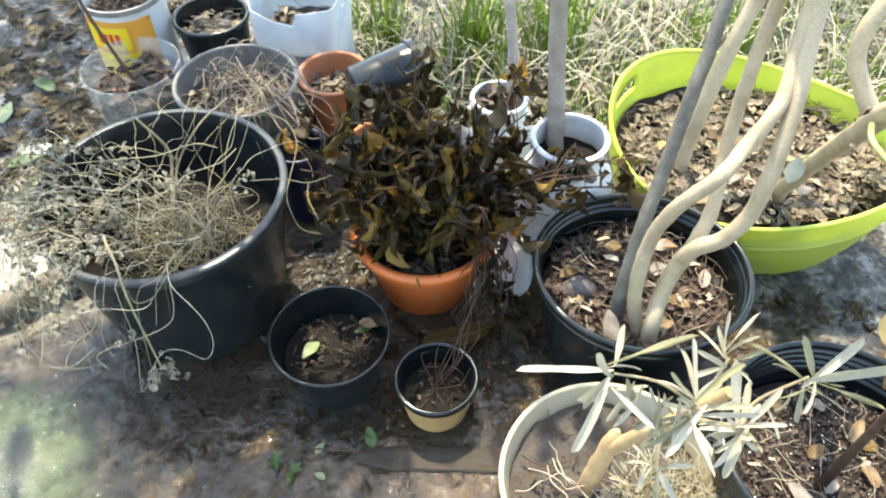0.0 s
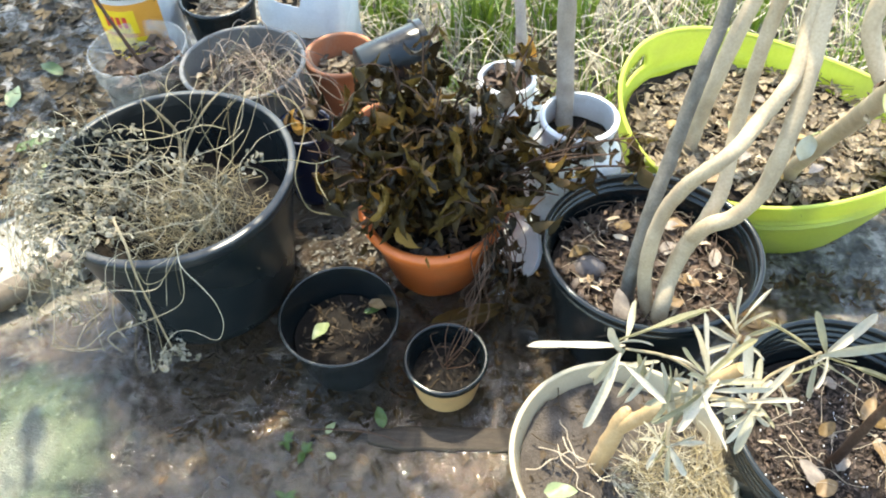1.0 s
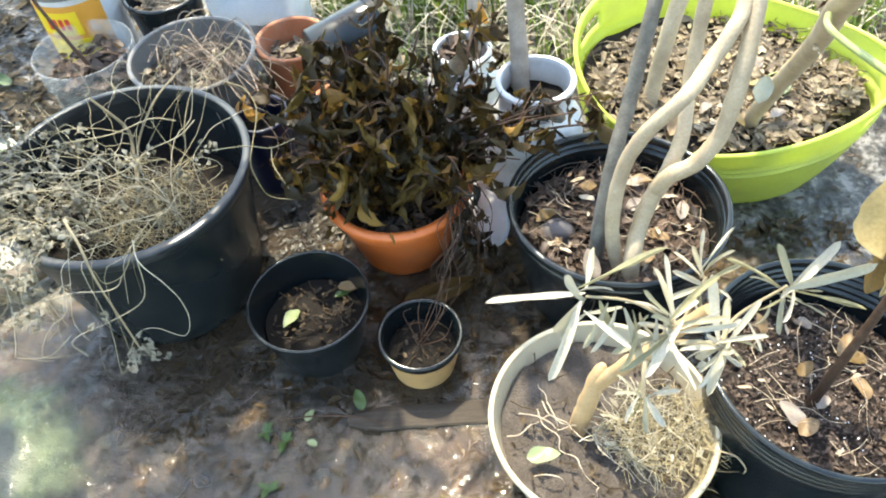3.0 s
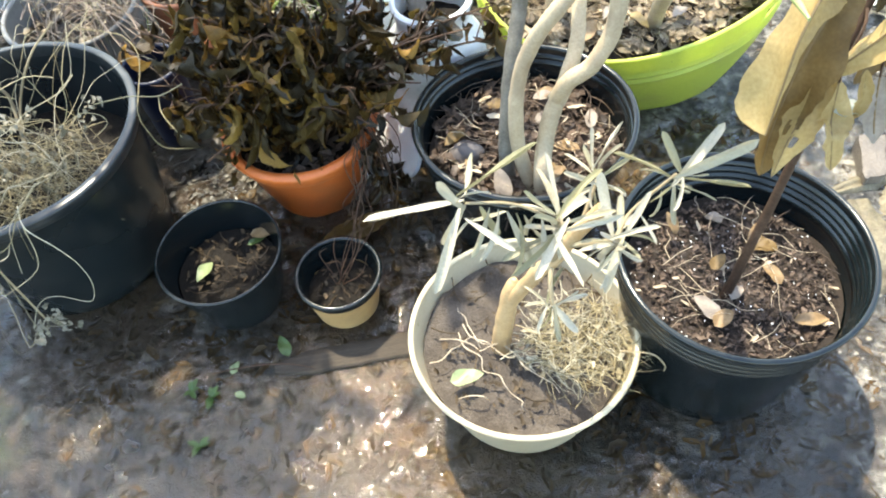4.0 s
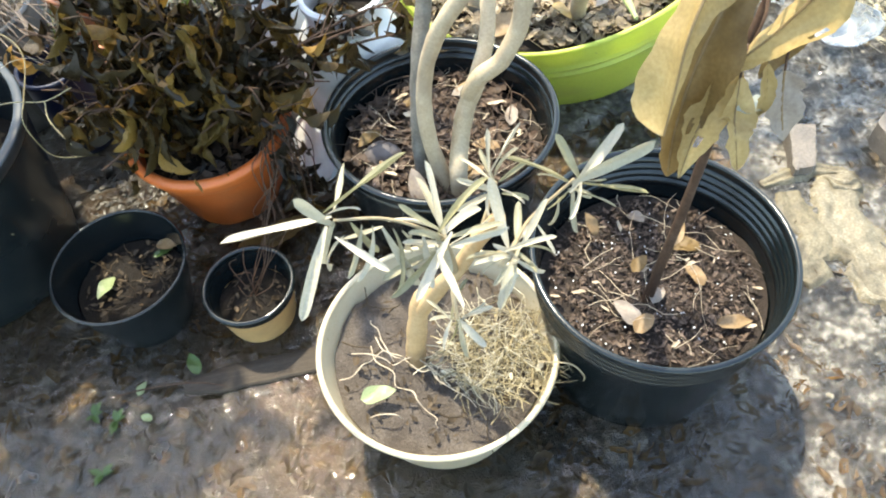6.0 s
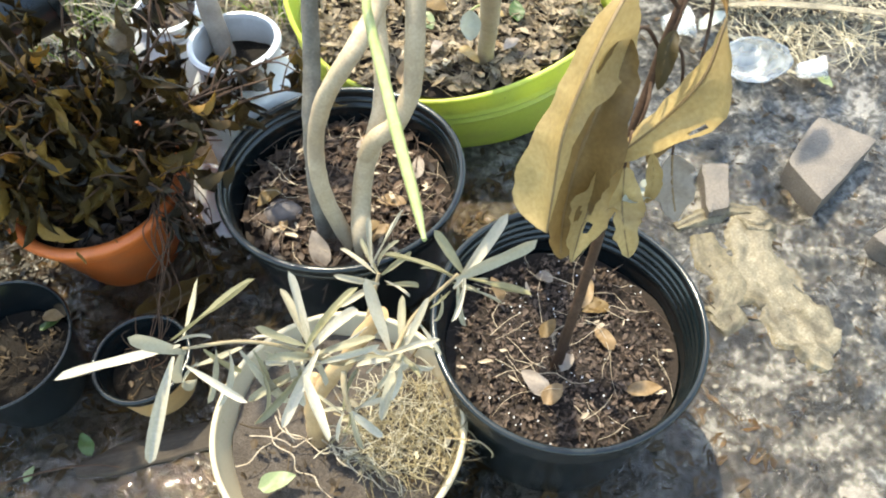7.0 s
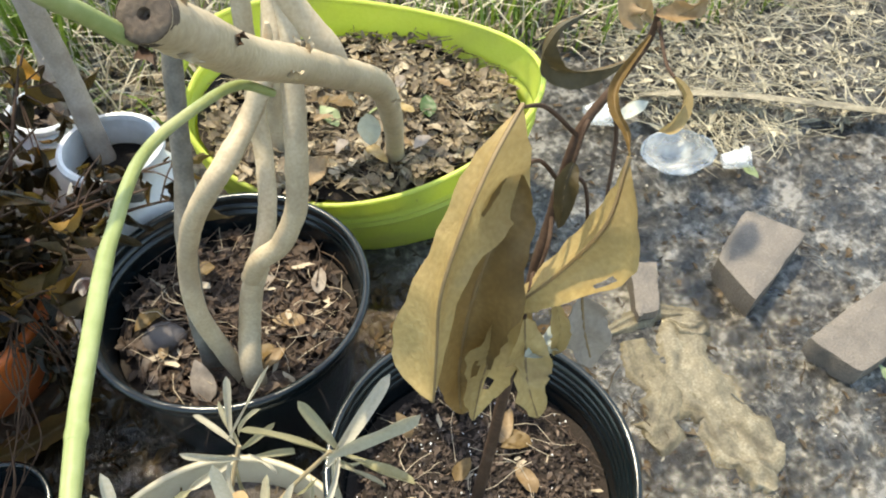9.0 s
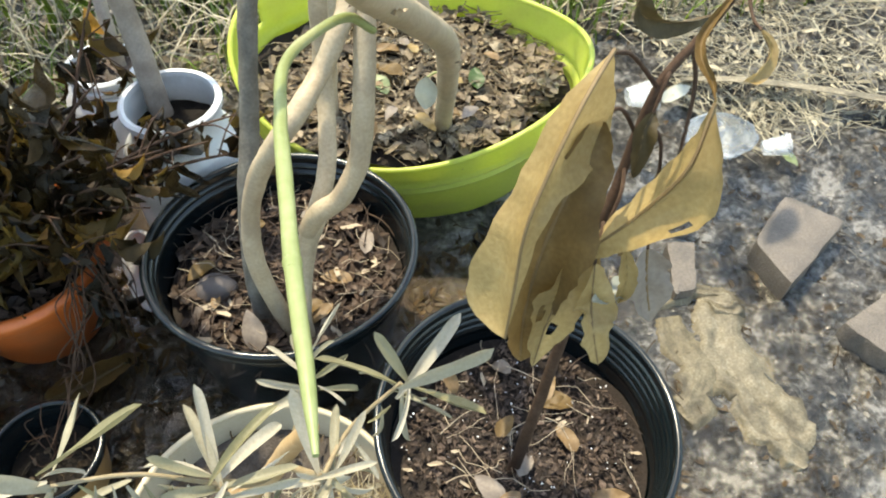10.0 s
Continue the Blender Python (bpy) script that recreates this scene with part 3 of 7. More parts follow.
    soaked = nd.new("ShaderNodeMath")
    soaked.operation = "MULTIPLY"
    ln.new(film.outputs[0], soaked.inputs[0])
    ln.new(near.outputs[0], soaked.inputs[1])
    ln.new(soaked.outputs[0], bsdf.inputs["Coat Weight"])
    bsdf.inputs["Coat Roughness"].default_value = 0.035
    bsdf.inputs["Coat IOR"].default_value = 1.36
    bsdf.inputs["Specular IOR Level"].default_value = 0.5
    bump = nd.new("ShaderNodeBump")
    bump.inputs["Distance"].default_value = 0.012
    bs = nd.new("ShaderNodeMapRange")
    bs.inputs["From Min"].default_value, bs.inputs["From Max"].default_value = -0.006, 0.004
    bs.inputs["To Min"].default_value, bs.inputs["To Max"].default_value = 0.75, 1.0
    ln.new(sep.outputs["Z"], bs.inputs["Value"])
    ln.new(bs.outputs[0], bump.inputs["Strength"])
    h = nd.new("ShaderNodeMath")
    h.operation = "MULTIPLY_ADD"
    h.inputs[1].default_value = 0.5
    ln.new(noises[3], h.inputs[0])
    ln.new(mix1.outputs[0], h.inputs[2])
    ln.new(h.outputs[0], bump.inputs["Height"])
    ln.new(bump.outputs[0], bsdf.inputs["Normal"])
    ripple = nd.new("ShaderNodeTexNoise")
    ripple.inputs["Scale"].default_value, ripple.inputs["Detail"].default_value = 95, 0
    ln.new(geo.outputs["Position"], ripple.inputs["Vector"])
    sheen = nd.new("ShaderNodeBump")
    sheen.inputs["Strength"].default_value = 1.0
    # the open clay is more broken than the silt under the water
    broken = nd.new("ShaderNodeMapRange")
    broken.inputs["To Min"].default_value, broken.inputs["To Max"].default_value = 0.0045, 0.012
    ln.new(cm.outputs[0], broken.inputs["Value"])
    ln.new(broken.outputs[0], sheen.inputs["Distance"])
    grit = nd.new("ShaderNodeMath")
    grit.operation = "MULTIPLY_ADD"
    grit.inputs[1].default_value = 0.1
    ln.new(noises[3], grit.inputs[0])
    ln.new(ripple.outputs[0], grit.inputs[2])
    ln.new(grit.outputs[0], sheen.inputs["Height"])
    ln.new(sheen.outputs[0], bsdf.inputs["Coat Normal"])
    return m


def build_ground():
    xs, ys = graded(-1.2, 1.8, 0.008, 90), graded(0.0, 1.7, 0.008, 90)
    verts = [(x, y, ground_z(x, y)) for x in xs for y in ys]
    n = len(ys)
    faces = [(i * n + j, (i + 1) * n + j, (i + 1) * n + j + 1, i * n + j + 1) for i in range(len(xs) - 1) for j in range(n - 1)]
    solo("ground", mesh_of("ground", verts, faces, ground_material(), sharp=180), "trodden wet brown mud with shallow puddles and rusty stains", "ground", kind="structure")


build_ground()


# ---- pots ----
def soil_mesh(r, amp, seed, material, wobble=(1, 1)):
    verts, faces = [(0, 0, amp * noise.noise(V3((seed, 0, 0))))], []
    seg, rings = 56, 14
    for i in range(1, rings + 1):
        for k in range(seg):
            a, q = 2 * math.pi * k / seg, r * i / rings
            x, y = q * math.cos(a) * wobble[0], q * math.sin(a) * wobble[1]
            z = amp * (noise.noise(V3((x * 18 + seed, y * 18, 0))) + 0.5 * noise.noise(V3((x * 55, y * 55, seed))) + 0.3 * noise.noise(V3((x * 150, y * 150, seed))))
            verts.append((x, y, z))
    for k in range(seg):
        faces.append((0, 1 + k, 1 + (k + 1) % seg))
    for i in range(rings - 1):
        for k in range(seg):
            l = (k + 1) % seg
            faces.append((1 + i * seg + k, 1 + (i + 1) * seg + k, 1 + (i + 1) * seg + l, 1 + i * seg + l))
    return mesh_of("soil", verts, faces, material, sharp=180)


def plant_pot(label, place, r_top, r_base, h, material, soil_at, soil_material, wall=0.003, rim_out=0.004, rim_h=0.014, ridges=0, inner=None, wobble=0.006, soil_amp=0.006, name="plant_pot", seg=72, tilt=None, shelf=0.0):
    x, y = place
    pot = thing(name, (x, y, 0), label, "plant pot")
    m = Matrix.Translation((x, y, 0)) @ (tilt or Matrix())

    def r_at(z):
        return r_base + (r_top - r_base) * z / h

    top = h - rim_h
    outer = [(0.0005, 0.006), (r_base * 0.8, 0.006), (r_base * 0.86, 0.0), (r_base - 0.004, 0.0), (r_base, 0.004)]
    for i in range(1, 9):
        outer.append((r_at(top * i / 9), top * i / 9))
    for i in range(ridges):
        z = top - 0.011 * (ridges - i)
        outer += [(r_at(z), z), (r_at(z) + 0.0025, z + 0.003), (r_at(z) + 0.0025, z + 0.006), (r_at(z), z + 0.009)]
    outer.append((r_at(top), top))
    floor_z = max(0.012, soil_at - 0.03)
    back = [(r_at(top) - wall, top)]
    for i in range(ridges):
        z = top - 0.011 * (i + 1)
        back += [(r_at(z) - wall, z + 0.009), (r_at(z) - wall - 0.0028, z + 0.006), (r_at(z) - wall - 0.0028, z + 0.003), (r_at(z) - wall, z)]
    for i in range(1, 6):
        z = top - 0.011 * ridges + (floor_z - top + 0.011 * ridges) * i / 5
        back.append((r_at(z) - wall, z))
    back.append((0.0005, floor_z))
    hang("body", mesh_of("body", *lathe(outer + back, seg, wobble, x * 9), material), pot, m=m)
    ra, rb = r_at(top) - wall - 0.0006, r_at(top) + rim_out
    rc = r_top + rim_out
    half = (rc - ra) / 2
    e = min(half, 0.6 * rim_h)
    arch = [((ra + rc) / 2 - half * math.cos(radians(q)), h - e + e * math.sin(radians(q))) for q in range(0, 181, 20)]
    if shelf:
        arch = [(ra, h - 0.003), (ra + 0.0008, h - 0.0008), (ra + 0.002, h), (rc - 0.003, h - shelf * (rc - ra)), (rc - 0.001, h - shelf * (rc - ra) - 0.0008), (rc, h - shelf * (rc - ra) - 0.003)]
    lip = [(ra, top - 0.001), *arch, (rb, top + 0.001), (rb - 0.001, top - 0.001)]
    hang("rim", mesh_of("rim", *ring(lip, seg, wobble, x * 9), inner or material), pot, m=m)
    hang("soil", soil_mesh(r_at(soil_at) - wall - 0.0012, soil_amp, x * 5 + y, soil_material), pot, "soil filling the pot", m @ Matrix.Translation((0, 0, soil_at)))
    return pot


SHARDS = {}


def strew(name, label, category, centre, radius, z, count, material, size=(0.012, 0.03), slim=0.5, straws=0, straw_len=(0.03, 0.07), seed=1, lift=0.008, squash=(1.0, 1.0), where=None, twig_r=0.0008, tilt=0.5, singles=0, single_material=None):
    """Loose flakes and straws strewn over a patch. The first singles are pieces of their own, the rest is one piece of stuff."""
    r = random.Random(seed)
    flakes = Soup()
    heap = thing(name, (*centre, z(*centre) if callable(z) else z), label, category, kind="stuff") if singles else None
    for i in range(count + straws):
        if where:
            px, py = where(r)
        else:
            a, q = r.uniform(0, 2 * math.pi), radius * math.sqrt(r.random())
            px, py = centre[0] + q * math.cos(a) * squash[0], centre[1] + q * math.sin(a) * squash[1]
        pz = z(px, py) if callable(z) else z
        if i < count:
            l = r.uniform(*size)
            w = l * slim * r.uniform(0.5, 1.4)
            turn = Euler((r.uniform(-tilt, tilt), r.uniform(-tilt, tilt), r.uniform(0, 6.3))).to_matrix().to_4x4()
            m = Matrix.Translation((px, py, pz + r.uniform(0.15, 1) * lift)) @ turn
            if i < singles:
                key = (single_material.name, i % 12)
                if key not in SHARDS:
                    SHARDS[key] = mesh_of("flake", *blade(1.0, 0.9, bend=0.3 + 0.1 * (i % 5), fold=0.3, curl=0.5 * (i % 3 - 1), wave=0.4, shape="ovate", n=5, ragged=0.3, seed=i), single_material)
                hang("flake", SHARDS[key], heap, m=m @ Matrix.Translation((0, -l / 2, 0.0015)) @ Matrix.Diagonal((w, l, l * 0.7, 1)))
            else:
                flakes.add(shard(l, w, seed * 7919 + i), m)
        else:
            l = r.uniform(*straw_len)
            turn = Euler((r.uniform(-0.2, 0.2), 0, r.uniform(0, 6.3))).to_matrix().to_4x4()
            flakes.add(twig_geo(l, twig_r * r.uniform(0.6, 1.4), 0.14, seed * 31 + i), Matrix.Translation((px, py, pz + r.uniform(0.3, 1.3) * lift)) @ turn)
    if heap:
        return hang("fine_litter", flakes.mesh("fine_litter", material), heap, kind="stuff")
    return solo(name, flakes.mesh(name, material), label, category, kind="stuff")


BIG = (-0.417, 0.857)
TRUNK = (0.31, 0.781)
RIGHT = (0.506, 0.482)
BEIGE = (0.241, 0.467)
ROUND = (-0.154, 0.697)
TANP = (0.009, 0.65)
ORANGE = (-0.02, 0.9)

plant_pot("large black nursery pot full of dead tangled vine", BIG, 0.186, 0.145, 0.269, M_BLACK, 0.15, M_SOIL_DARK, rim_h=0.02, rim_out=0.005, wall=0.004, inner=M_SCUFFED, shelf=0.12)
plant_pot("black nursery pot with pale multi-stemmed shrub and mulch", TRUNK, 0.155, 0.122, 0.207, M_NAVY, 0.138, M_SOIL_BROWN, ridges=2, rim_h=0.012, soil_amp=0.01, tilt=Matrix.Diagonal((1.02, 0.97, 1, 1)))
plant_pot("ribbed black nursery pot with bark mulch beside beige pot", RIGHT, 0.1466, 0.118, 0.242, M_NAVY, 0.165, M_SOIL_BROWN, ridges=4, rim_h=0.01, rim_out=0.003, soil_amp=0.006)
plant_pot("round beige plastic pot with silvery shrub", BEIGE, 0.14, 0.1, 0.161, M_BEIGE, 0.124, M_SOIL_GREY, wall=0.003, rim_h=0.006, rim_out=0.002, soil_amp=0.012)
plant_pot("small round black plastic pot of dark soil", ROUND, 0.091, 0.064, 0.127, M_NAVY, 0.07, M_SOIL_DARK, rim_h=0.004, rim_out=0.0015, wall=0.002)
tan_pot = plant_pot("small tan plastic pot with dark rim and dead seedling", TANP, 0.0618, 0.047, 0.0905, M_TAN, 0.048, M_SOIL_DARK, rim_h=0.016, rim_out=0.0025, wall=0.0018, inner=M_NAVY)
hang("inner_wall", mesh_of("inner_wall", *lathe([(0.0565, 0.082), (0.0555, 0.08), (0.05, 0.05)], 72, 0.006, TANP[0] * 9), M_NAVY), tan_pot, "dark inner wall", Matrix.Translation((*TANP, 0)))
plant_pot("bright orange plastic pot with dead blackened shrub", ORANGE, 0.121, 0.076, 0.16, M_ORANGE, 0.12, M_SOIL_DARK, wall=0.004, rim_h=0.03, rim_out=0.004)
plant_pot("scuffed grey pot of dry soil behind the large black pot", (-0.388, 1.193), 0.112, 0.085, 0.22, M_GREY, 0.17, M_SOIL_GREY, rim_h=0.008)
plant_pot("small black pot with dry leaves beside the milky jug", (-0.5, 1.44), 0.076, 0.055, 0.2, M_BLACK, 0.155, M_SOIL_GREY, rim_h=0.01)
plant_pot("terracotta coloured pot of dry soil", (-0.222, 1.276), 0.069, 0.05, 0.18, M_TERRA, 0.13, M_SOIL_GREY, rim_h=0.02)
plant_pot("terracotta coloured pot hidden behind the dead shrub", (-0.105, 1.05), 0.06, 0.045, 0.2, M_TERRA, 0.16, M_SOIL_DARK, rim_h=0.02)
plant_pot("dark blue plastic pot squeezed behind the large black pot", (-0.262, 1.075), 0.048, 0.04, 0.17, M_BLUE, 0.13, M_SOIL_DARK, rim_h=0.01)


def lying_pot():
    """A small black pot lying on its side across the two terracotta pots."""
    pot = thing("plant_pot", (-0.1, 1.19, 0.2), "small empty black pot lying on its side", "plant pot")
    m = along((-0.165, 1.165, 0.222), (-0.03, 1.235, 0.235), (0, 0, 1)) @ pose(0, 0, 0, -90, 0, 0)
    body = [(0.0005, 0.0), (0.038, 0.0), (0.041, 0.003), (0.046, 0.06), (0.051, 0.12), (0.049, 0.12), (0.044, 0.06), (0.039, 0.005), (0.0005, 0.005)]
    hang("body", mesh_of("body", *lathe(body, 48), M_BLACK), pot, m=m)
    hang("rim", mesh_of("rim", *ring([(0.0485, 0.114), (0.0485, 0.128), (0.0545, 0.128), (0.055, 0.115)], 48), M_NAVY), pot, m=m)


lying_pot()


def clear_tub():
    x, y = -0.613, 1.258
    pot = thing("plastic_tub", (x, y, 0), "clear scuffed plastic tub of soil and dead leaves", "plastic tub")
    m = Matrix.Translation((x, y, 0))
    prof = [(0.0005, 0.003), (0.075, 0.003), (0.078, 0.0), (0.08, 0.004), (0.087, 0.15), (0.092, 0.155), (0.0925, 0.196), (0.094, 0.2), (0.0905, 0.2), (0.09, 0.157), (0.085, 0.152), (0.0775, 0.007), (0.0005, 0.007)]
    hang("body", mesh_of("body", *lathe(prof, 64, 0.008), M_CLEAR), pot, m=m).visible_shadow = False
    hang("soil", mesh_of("soil", *lathe([(0.0005, 0.008), (0.076, 0.008), (0.0815, 0.13), (0.06, 0.138), (0.0005, 0.142)], 48, 0.008), M_SOIL_DARK), pot, "dark soil seen through the clear wall", m)


clear_tub()


def paint_can():
    x, y = -0.665, 1.42
    can = thing("paint_can", (x, y, 0), "white metal can with yellow and orange label, used as planter", "can")
    m = Matrix.Translation((x, y, 0))
    prof = [(0.0005, 0.004), (0.078, 0.004), (0.08, 0.0), (0.082, 0.004), (0.08, 0.008), (0.08, 0.243), (0.083, 0.248), (0.083, 0.258), (0.079, 0.26), (0.078, 0.24), (0.078, 0.2), (0.0005, 0.2)]
    hang("body", mesh_of("body", *lathe(prof, 64, 0.004), M_WHITE), can, m=m)
    hang("rim", mesh_of("rim", *ring([(0.077, 0.252), (0.078, 0.262), (0.084, 0.262), (0.085, 0.252)], 64, 0.004), M_GREY), can, "dented grey metal rim", m)
    hang("soil", soil_mesh(0.0765, 0.008, 4.0, M_SOIL_GREY), can, m=m @ Matrix.Translation((0, 0, 0.222)))

    def wrap(name, a0, a1, z0, z1, material, off):
        verts, faces, k = [], [], 14
        for i in range(k + 1):
            a = radians(a0 + (a1 - a0) * i / k)
            for r, z in ((0.0806, z0), (0.0806 + off, z0), (0.0806 + off, z1), (0.0806, z1)):
                verts.append((r * math.cos(a), r * math.sin(a), z))
        for i in range(k):
            for n in range(4):
                faces.append((4 * i + n, 4 * i + 4 + n, 4 * i + 4 + (n + 1) % 4, 4 * i + (n + 1) % 4))
        return hang(name, mesh_of(name, verts, faces, material), can, m=m)

    wrap("label_band", 215, 325, 0.1, 0.238, M_AMBER, 0.0008)
    wrap("label_panel", 222, 288, 0.175, 0.225, M_YELLOW, 0.0016)
    wrap("label_panel", 225, 300, 0.11, 0.165, M_YELLOW, 0.0016)
    for i in range(4):
        wrap("print_bar", 242 + i * 9, 248 + i * 9, 0.188, 0.212, M_RED, 0.0022)


paint_can()


def milky_jug():
    """The lower half of a large jug, cut open with an uneven edge."""
    x, y = -0.312, 1.46
    jug = thing("cut_jug", (x, y, 0), "milky blue-white plastic jug cut open, with dry soil", "jug")
    seg, rows = 64, 12
    verts, faces = [], []
    for shell in (0.0, -0.0025):
        for i in range(rows + 1):
            for k in range(seg):
                a = 2 * math.pi * k / seg
                edge = 0.235 + 0.018 * math.sin(2 * a + 1) + 0.03 * (math.sin(a * 1.0 + 2.6) > 0.86) + 0.006 * noise.noise(V3((4 * math.cos(a), 4 * math.sin(a), 0)))
                z = edge * i / rows
                sq = 0.102 / max(abs(math.cos(a)), abs(math.sin(a))) ** 0.45
                sq *= 1 + 0.03 * math.sin(9 * i / rows) * (0.3 < i / rows < 0.8)
                verts.append(((sq + shell) * math.cos(a), (sq * 0.92 + shell) * math.sin(a), z + (0.003 if shell else 0) * (i == 0)))
    n = (rows + 1) * seg
    for s in (0, 1):
        for i in range(rows):
            for k in range(seg):
                l = (k + 1) % seg
                q = (s * n + i * seg + k, s * n + i * seg + l, s * n + (i + 1) * seg + l, s * n + (i + 1) * seg + k)
                faces.append(q if s == 0 else q[::-1])
    for k in range(seg):
        l = (k + 1) % seg
        faces.append((rows * seg + k, rows * seg + l, n + rows * seg + l, n + rows * seg + k))
    faces.append(tuple(range(seg))[::-1])
    hang("body", mesh_of("body", verts, faces, M_MILKY), jug, m=Matrix.Translation((x, y, 0)))
    hang("soil", soil_mesh(0.096, 0.012, 9.0, M_SOIL_GREY), jug, "dry soil", Matrix.Translation((x, y, 0.15)))


milky_jug()


def white_jug(place, r_neck, h, name_label, seed):
    x, y = place
    jug = thing("cut_jug", (x, y, 0), name_label, "jug")
    m = Matrix.Translation((x, y, 0))
    k = r_neck / 0.064
    w = 0.003
    outer = [(0.0005, 0.004), (0.08 * k, 0.004), (0.084 * k, 0.0), (0.087 * k, 0.006), (0.088 * k, h * 0.35), (0.089 * k, h * 0.62), (0.084 * k, h * 0.72), (0.07 * k, h * 0.8), (0.063 * k, h * 0.84), (0.064 * k, h)]
    inner = [(r - w, z - (0.002 if i else 0)) for i, (r, z) in enumerate(outer[:3:-1])] + [(0.0005, h * 0.34)]
    hang("body", mesh_of("body", *lathe(outer + inner, 64, 0.012, seed), M_WHITE), jug, m=m)
    r = r_neck
    hang("rim", mesh_of("rim", *ring([(r - 0.004, h - 0.006), (r - 0.003, h + 0.001), (r + 0.001, h + 0.002), (r + 0.005, h - 0.001), (r + 0.005, h - 0.008), (r, h - 0.009)], 64, 0.012, seed), M_WHITE), jug, m=m)
    hang("soil", soil_mesh(r - 0.004, 0.004, seed, M_SOIL_DARK), jug, m=m @ Matrix.Translation((0, 0, h * 0.83)))
    for i in range(3):
        z = h - 0.016 - 0.012 * i
        verts, faces = [], []
        for j in range(13):
            a = radians(245 + 50 * j / 12)
            for q, zz in ((r - 0.001, z - 0.004), (r + 0.007, z - 0.003), (r + 0.007, z + 0.003), (r - 0.001, z + 0.004)):
                verts.append((q * math.cos(a), q * math.sin(a), zz))
        for j in range(12):
            for n in range(4):
                faces.append((4 * j + n, 4 * j + 4 + n, 4 * j + 4 + (n + 1) % 4, 4 * j + (n + 1) % 4))
        faces += [(0, 1, 2, 3), (51, 50, 49, 48)]
        hang("thread", mesh_of("thread", verts, faces, M_WHITE), jug, "moulded ridge", m)


white_jug((0.2106, 0.9956), 0.0583, 0.267, "white plastic jug cut open, holding a sapling", 1.0)
white_jug((0.102, 1.22), 0.05, 0.17, "smaller white plastic jug cut open, with dead leaves", 2.0)


def plastic_lid():
    # a thin oval lid of white plastic, standing on its edge
    m = along((0.128, 0.9, 0.061), (0.165, 0.8, 0.061), (-0.75, -0.25, 0.55))
    prof = [(0.0005, 0.0), (0.055, 0.0), (0.058, 0.002), (0.058, 0.009), (0.055, 0.009), (0.054, 0.004), (0.0005, 0.003)]
    v, f = lathe(prof, 48)
    v = [(a * 0.8, b * 1.15, c) for a, b, c in v]
    solo("plastic_lid", mesh_of("plastic_lid", v, f, M_WHITE), "oval white plastic lid leaning against the black pot", "saucer", m)


plastic_lid()


# ---- the lime tub ----
TUB = (0.545, 1.067)


def tub_rim(a):
    u, v = 0.257 * math.cos(a), 0.168 * math.sin(a)
    c, s = math.cos(-0.237), math.sin(-0.237)
    return V3((TUB[0] + u * c - v * s, TUB[1] + u * s + v * c, 0.22 + 0.027 * math.cos(2 * (a + 0.44)) - 0.013 * u + 0.258 * v))


def tub_wall(a, t, out=0.0):
    top = tub_rim(a)
    c, s = math.cos(-0.237), math.sin(-0.237)
    u, v = (0.187 + out) * math.cos(a), (0.118 + out) * math.sin(a)
    low = V3((TUB[0] + u * c - v * s, TUB[1] + u * s + v * c, 0.0))
    p = low.lerp(top, t)
    bulge = 0.012 * math.sin(math.pi * t)
    d = V3((p.x - TUB[0], p.y - TUB[1], 0))
    d.normalize()
    return p + d * (bulge + out)


def tub_soil_z(x, y):
    """The top of the tub's soil, heaped against the far wall."""
    p = V3((x, y, 0))
    c, s = math.cos(-0.237), math.sin(-0.237)
    dx, dy = x - TUB[0], y - TUB[1]
    u, v = (dx * c + dy * s) / 0.24, (-dx * s + dy * c) / 0.155
    q, a = math.hypot(u, v), math.atan2(v, u)
    heap = 0.03 * max(0, math.sin(a - 0.7)) * q ** 3
    return 0.158 + 0.05 * dy + heap + 0.009 * noise.noise(p * 14) + 0.005 * noise.noise(p * 45)


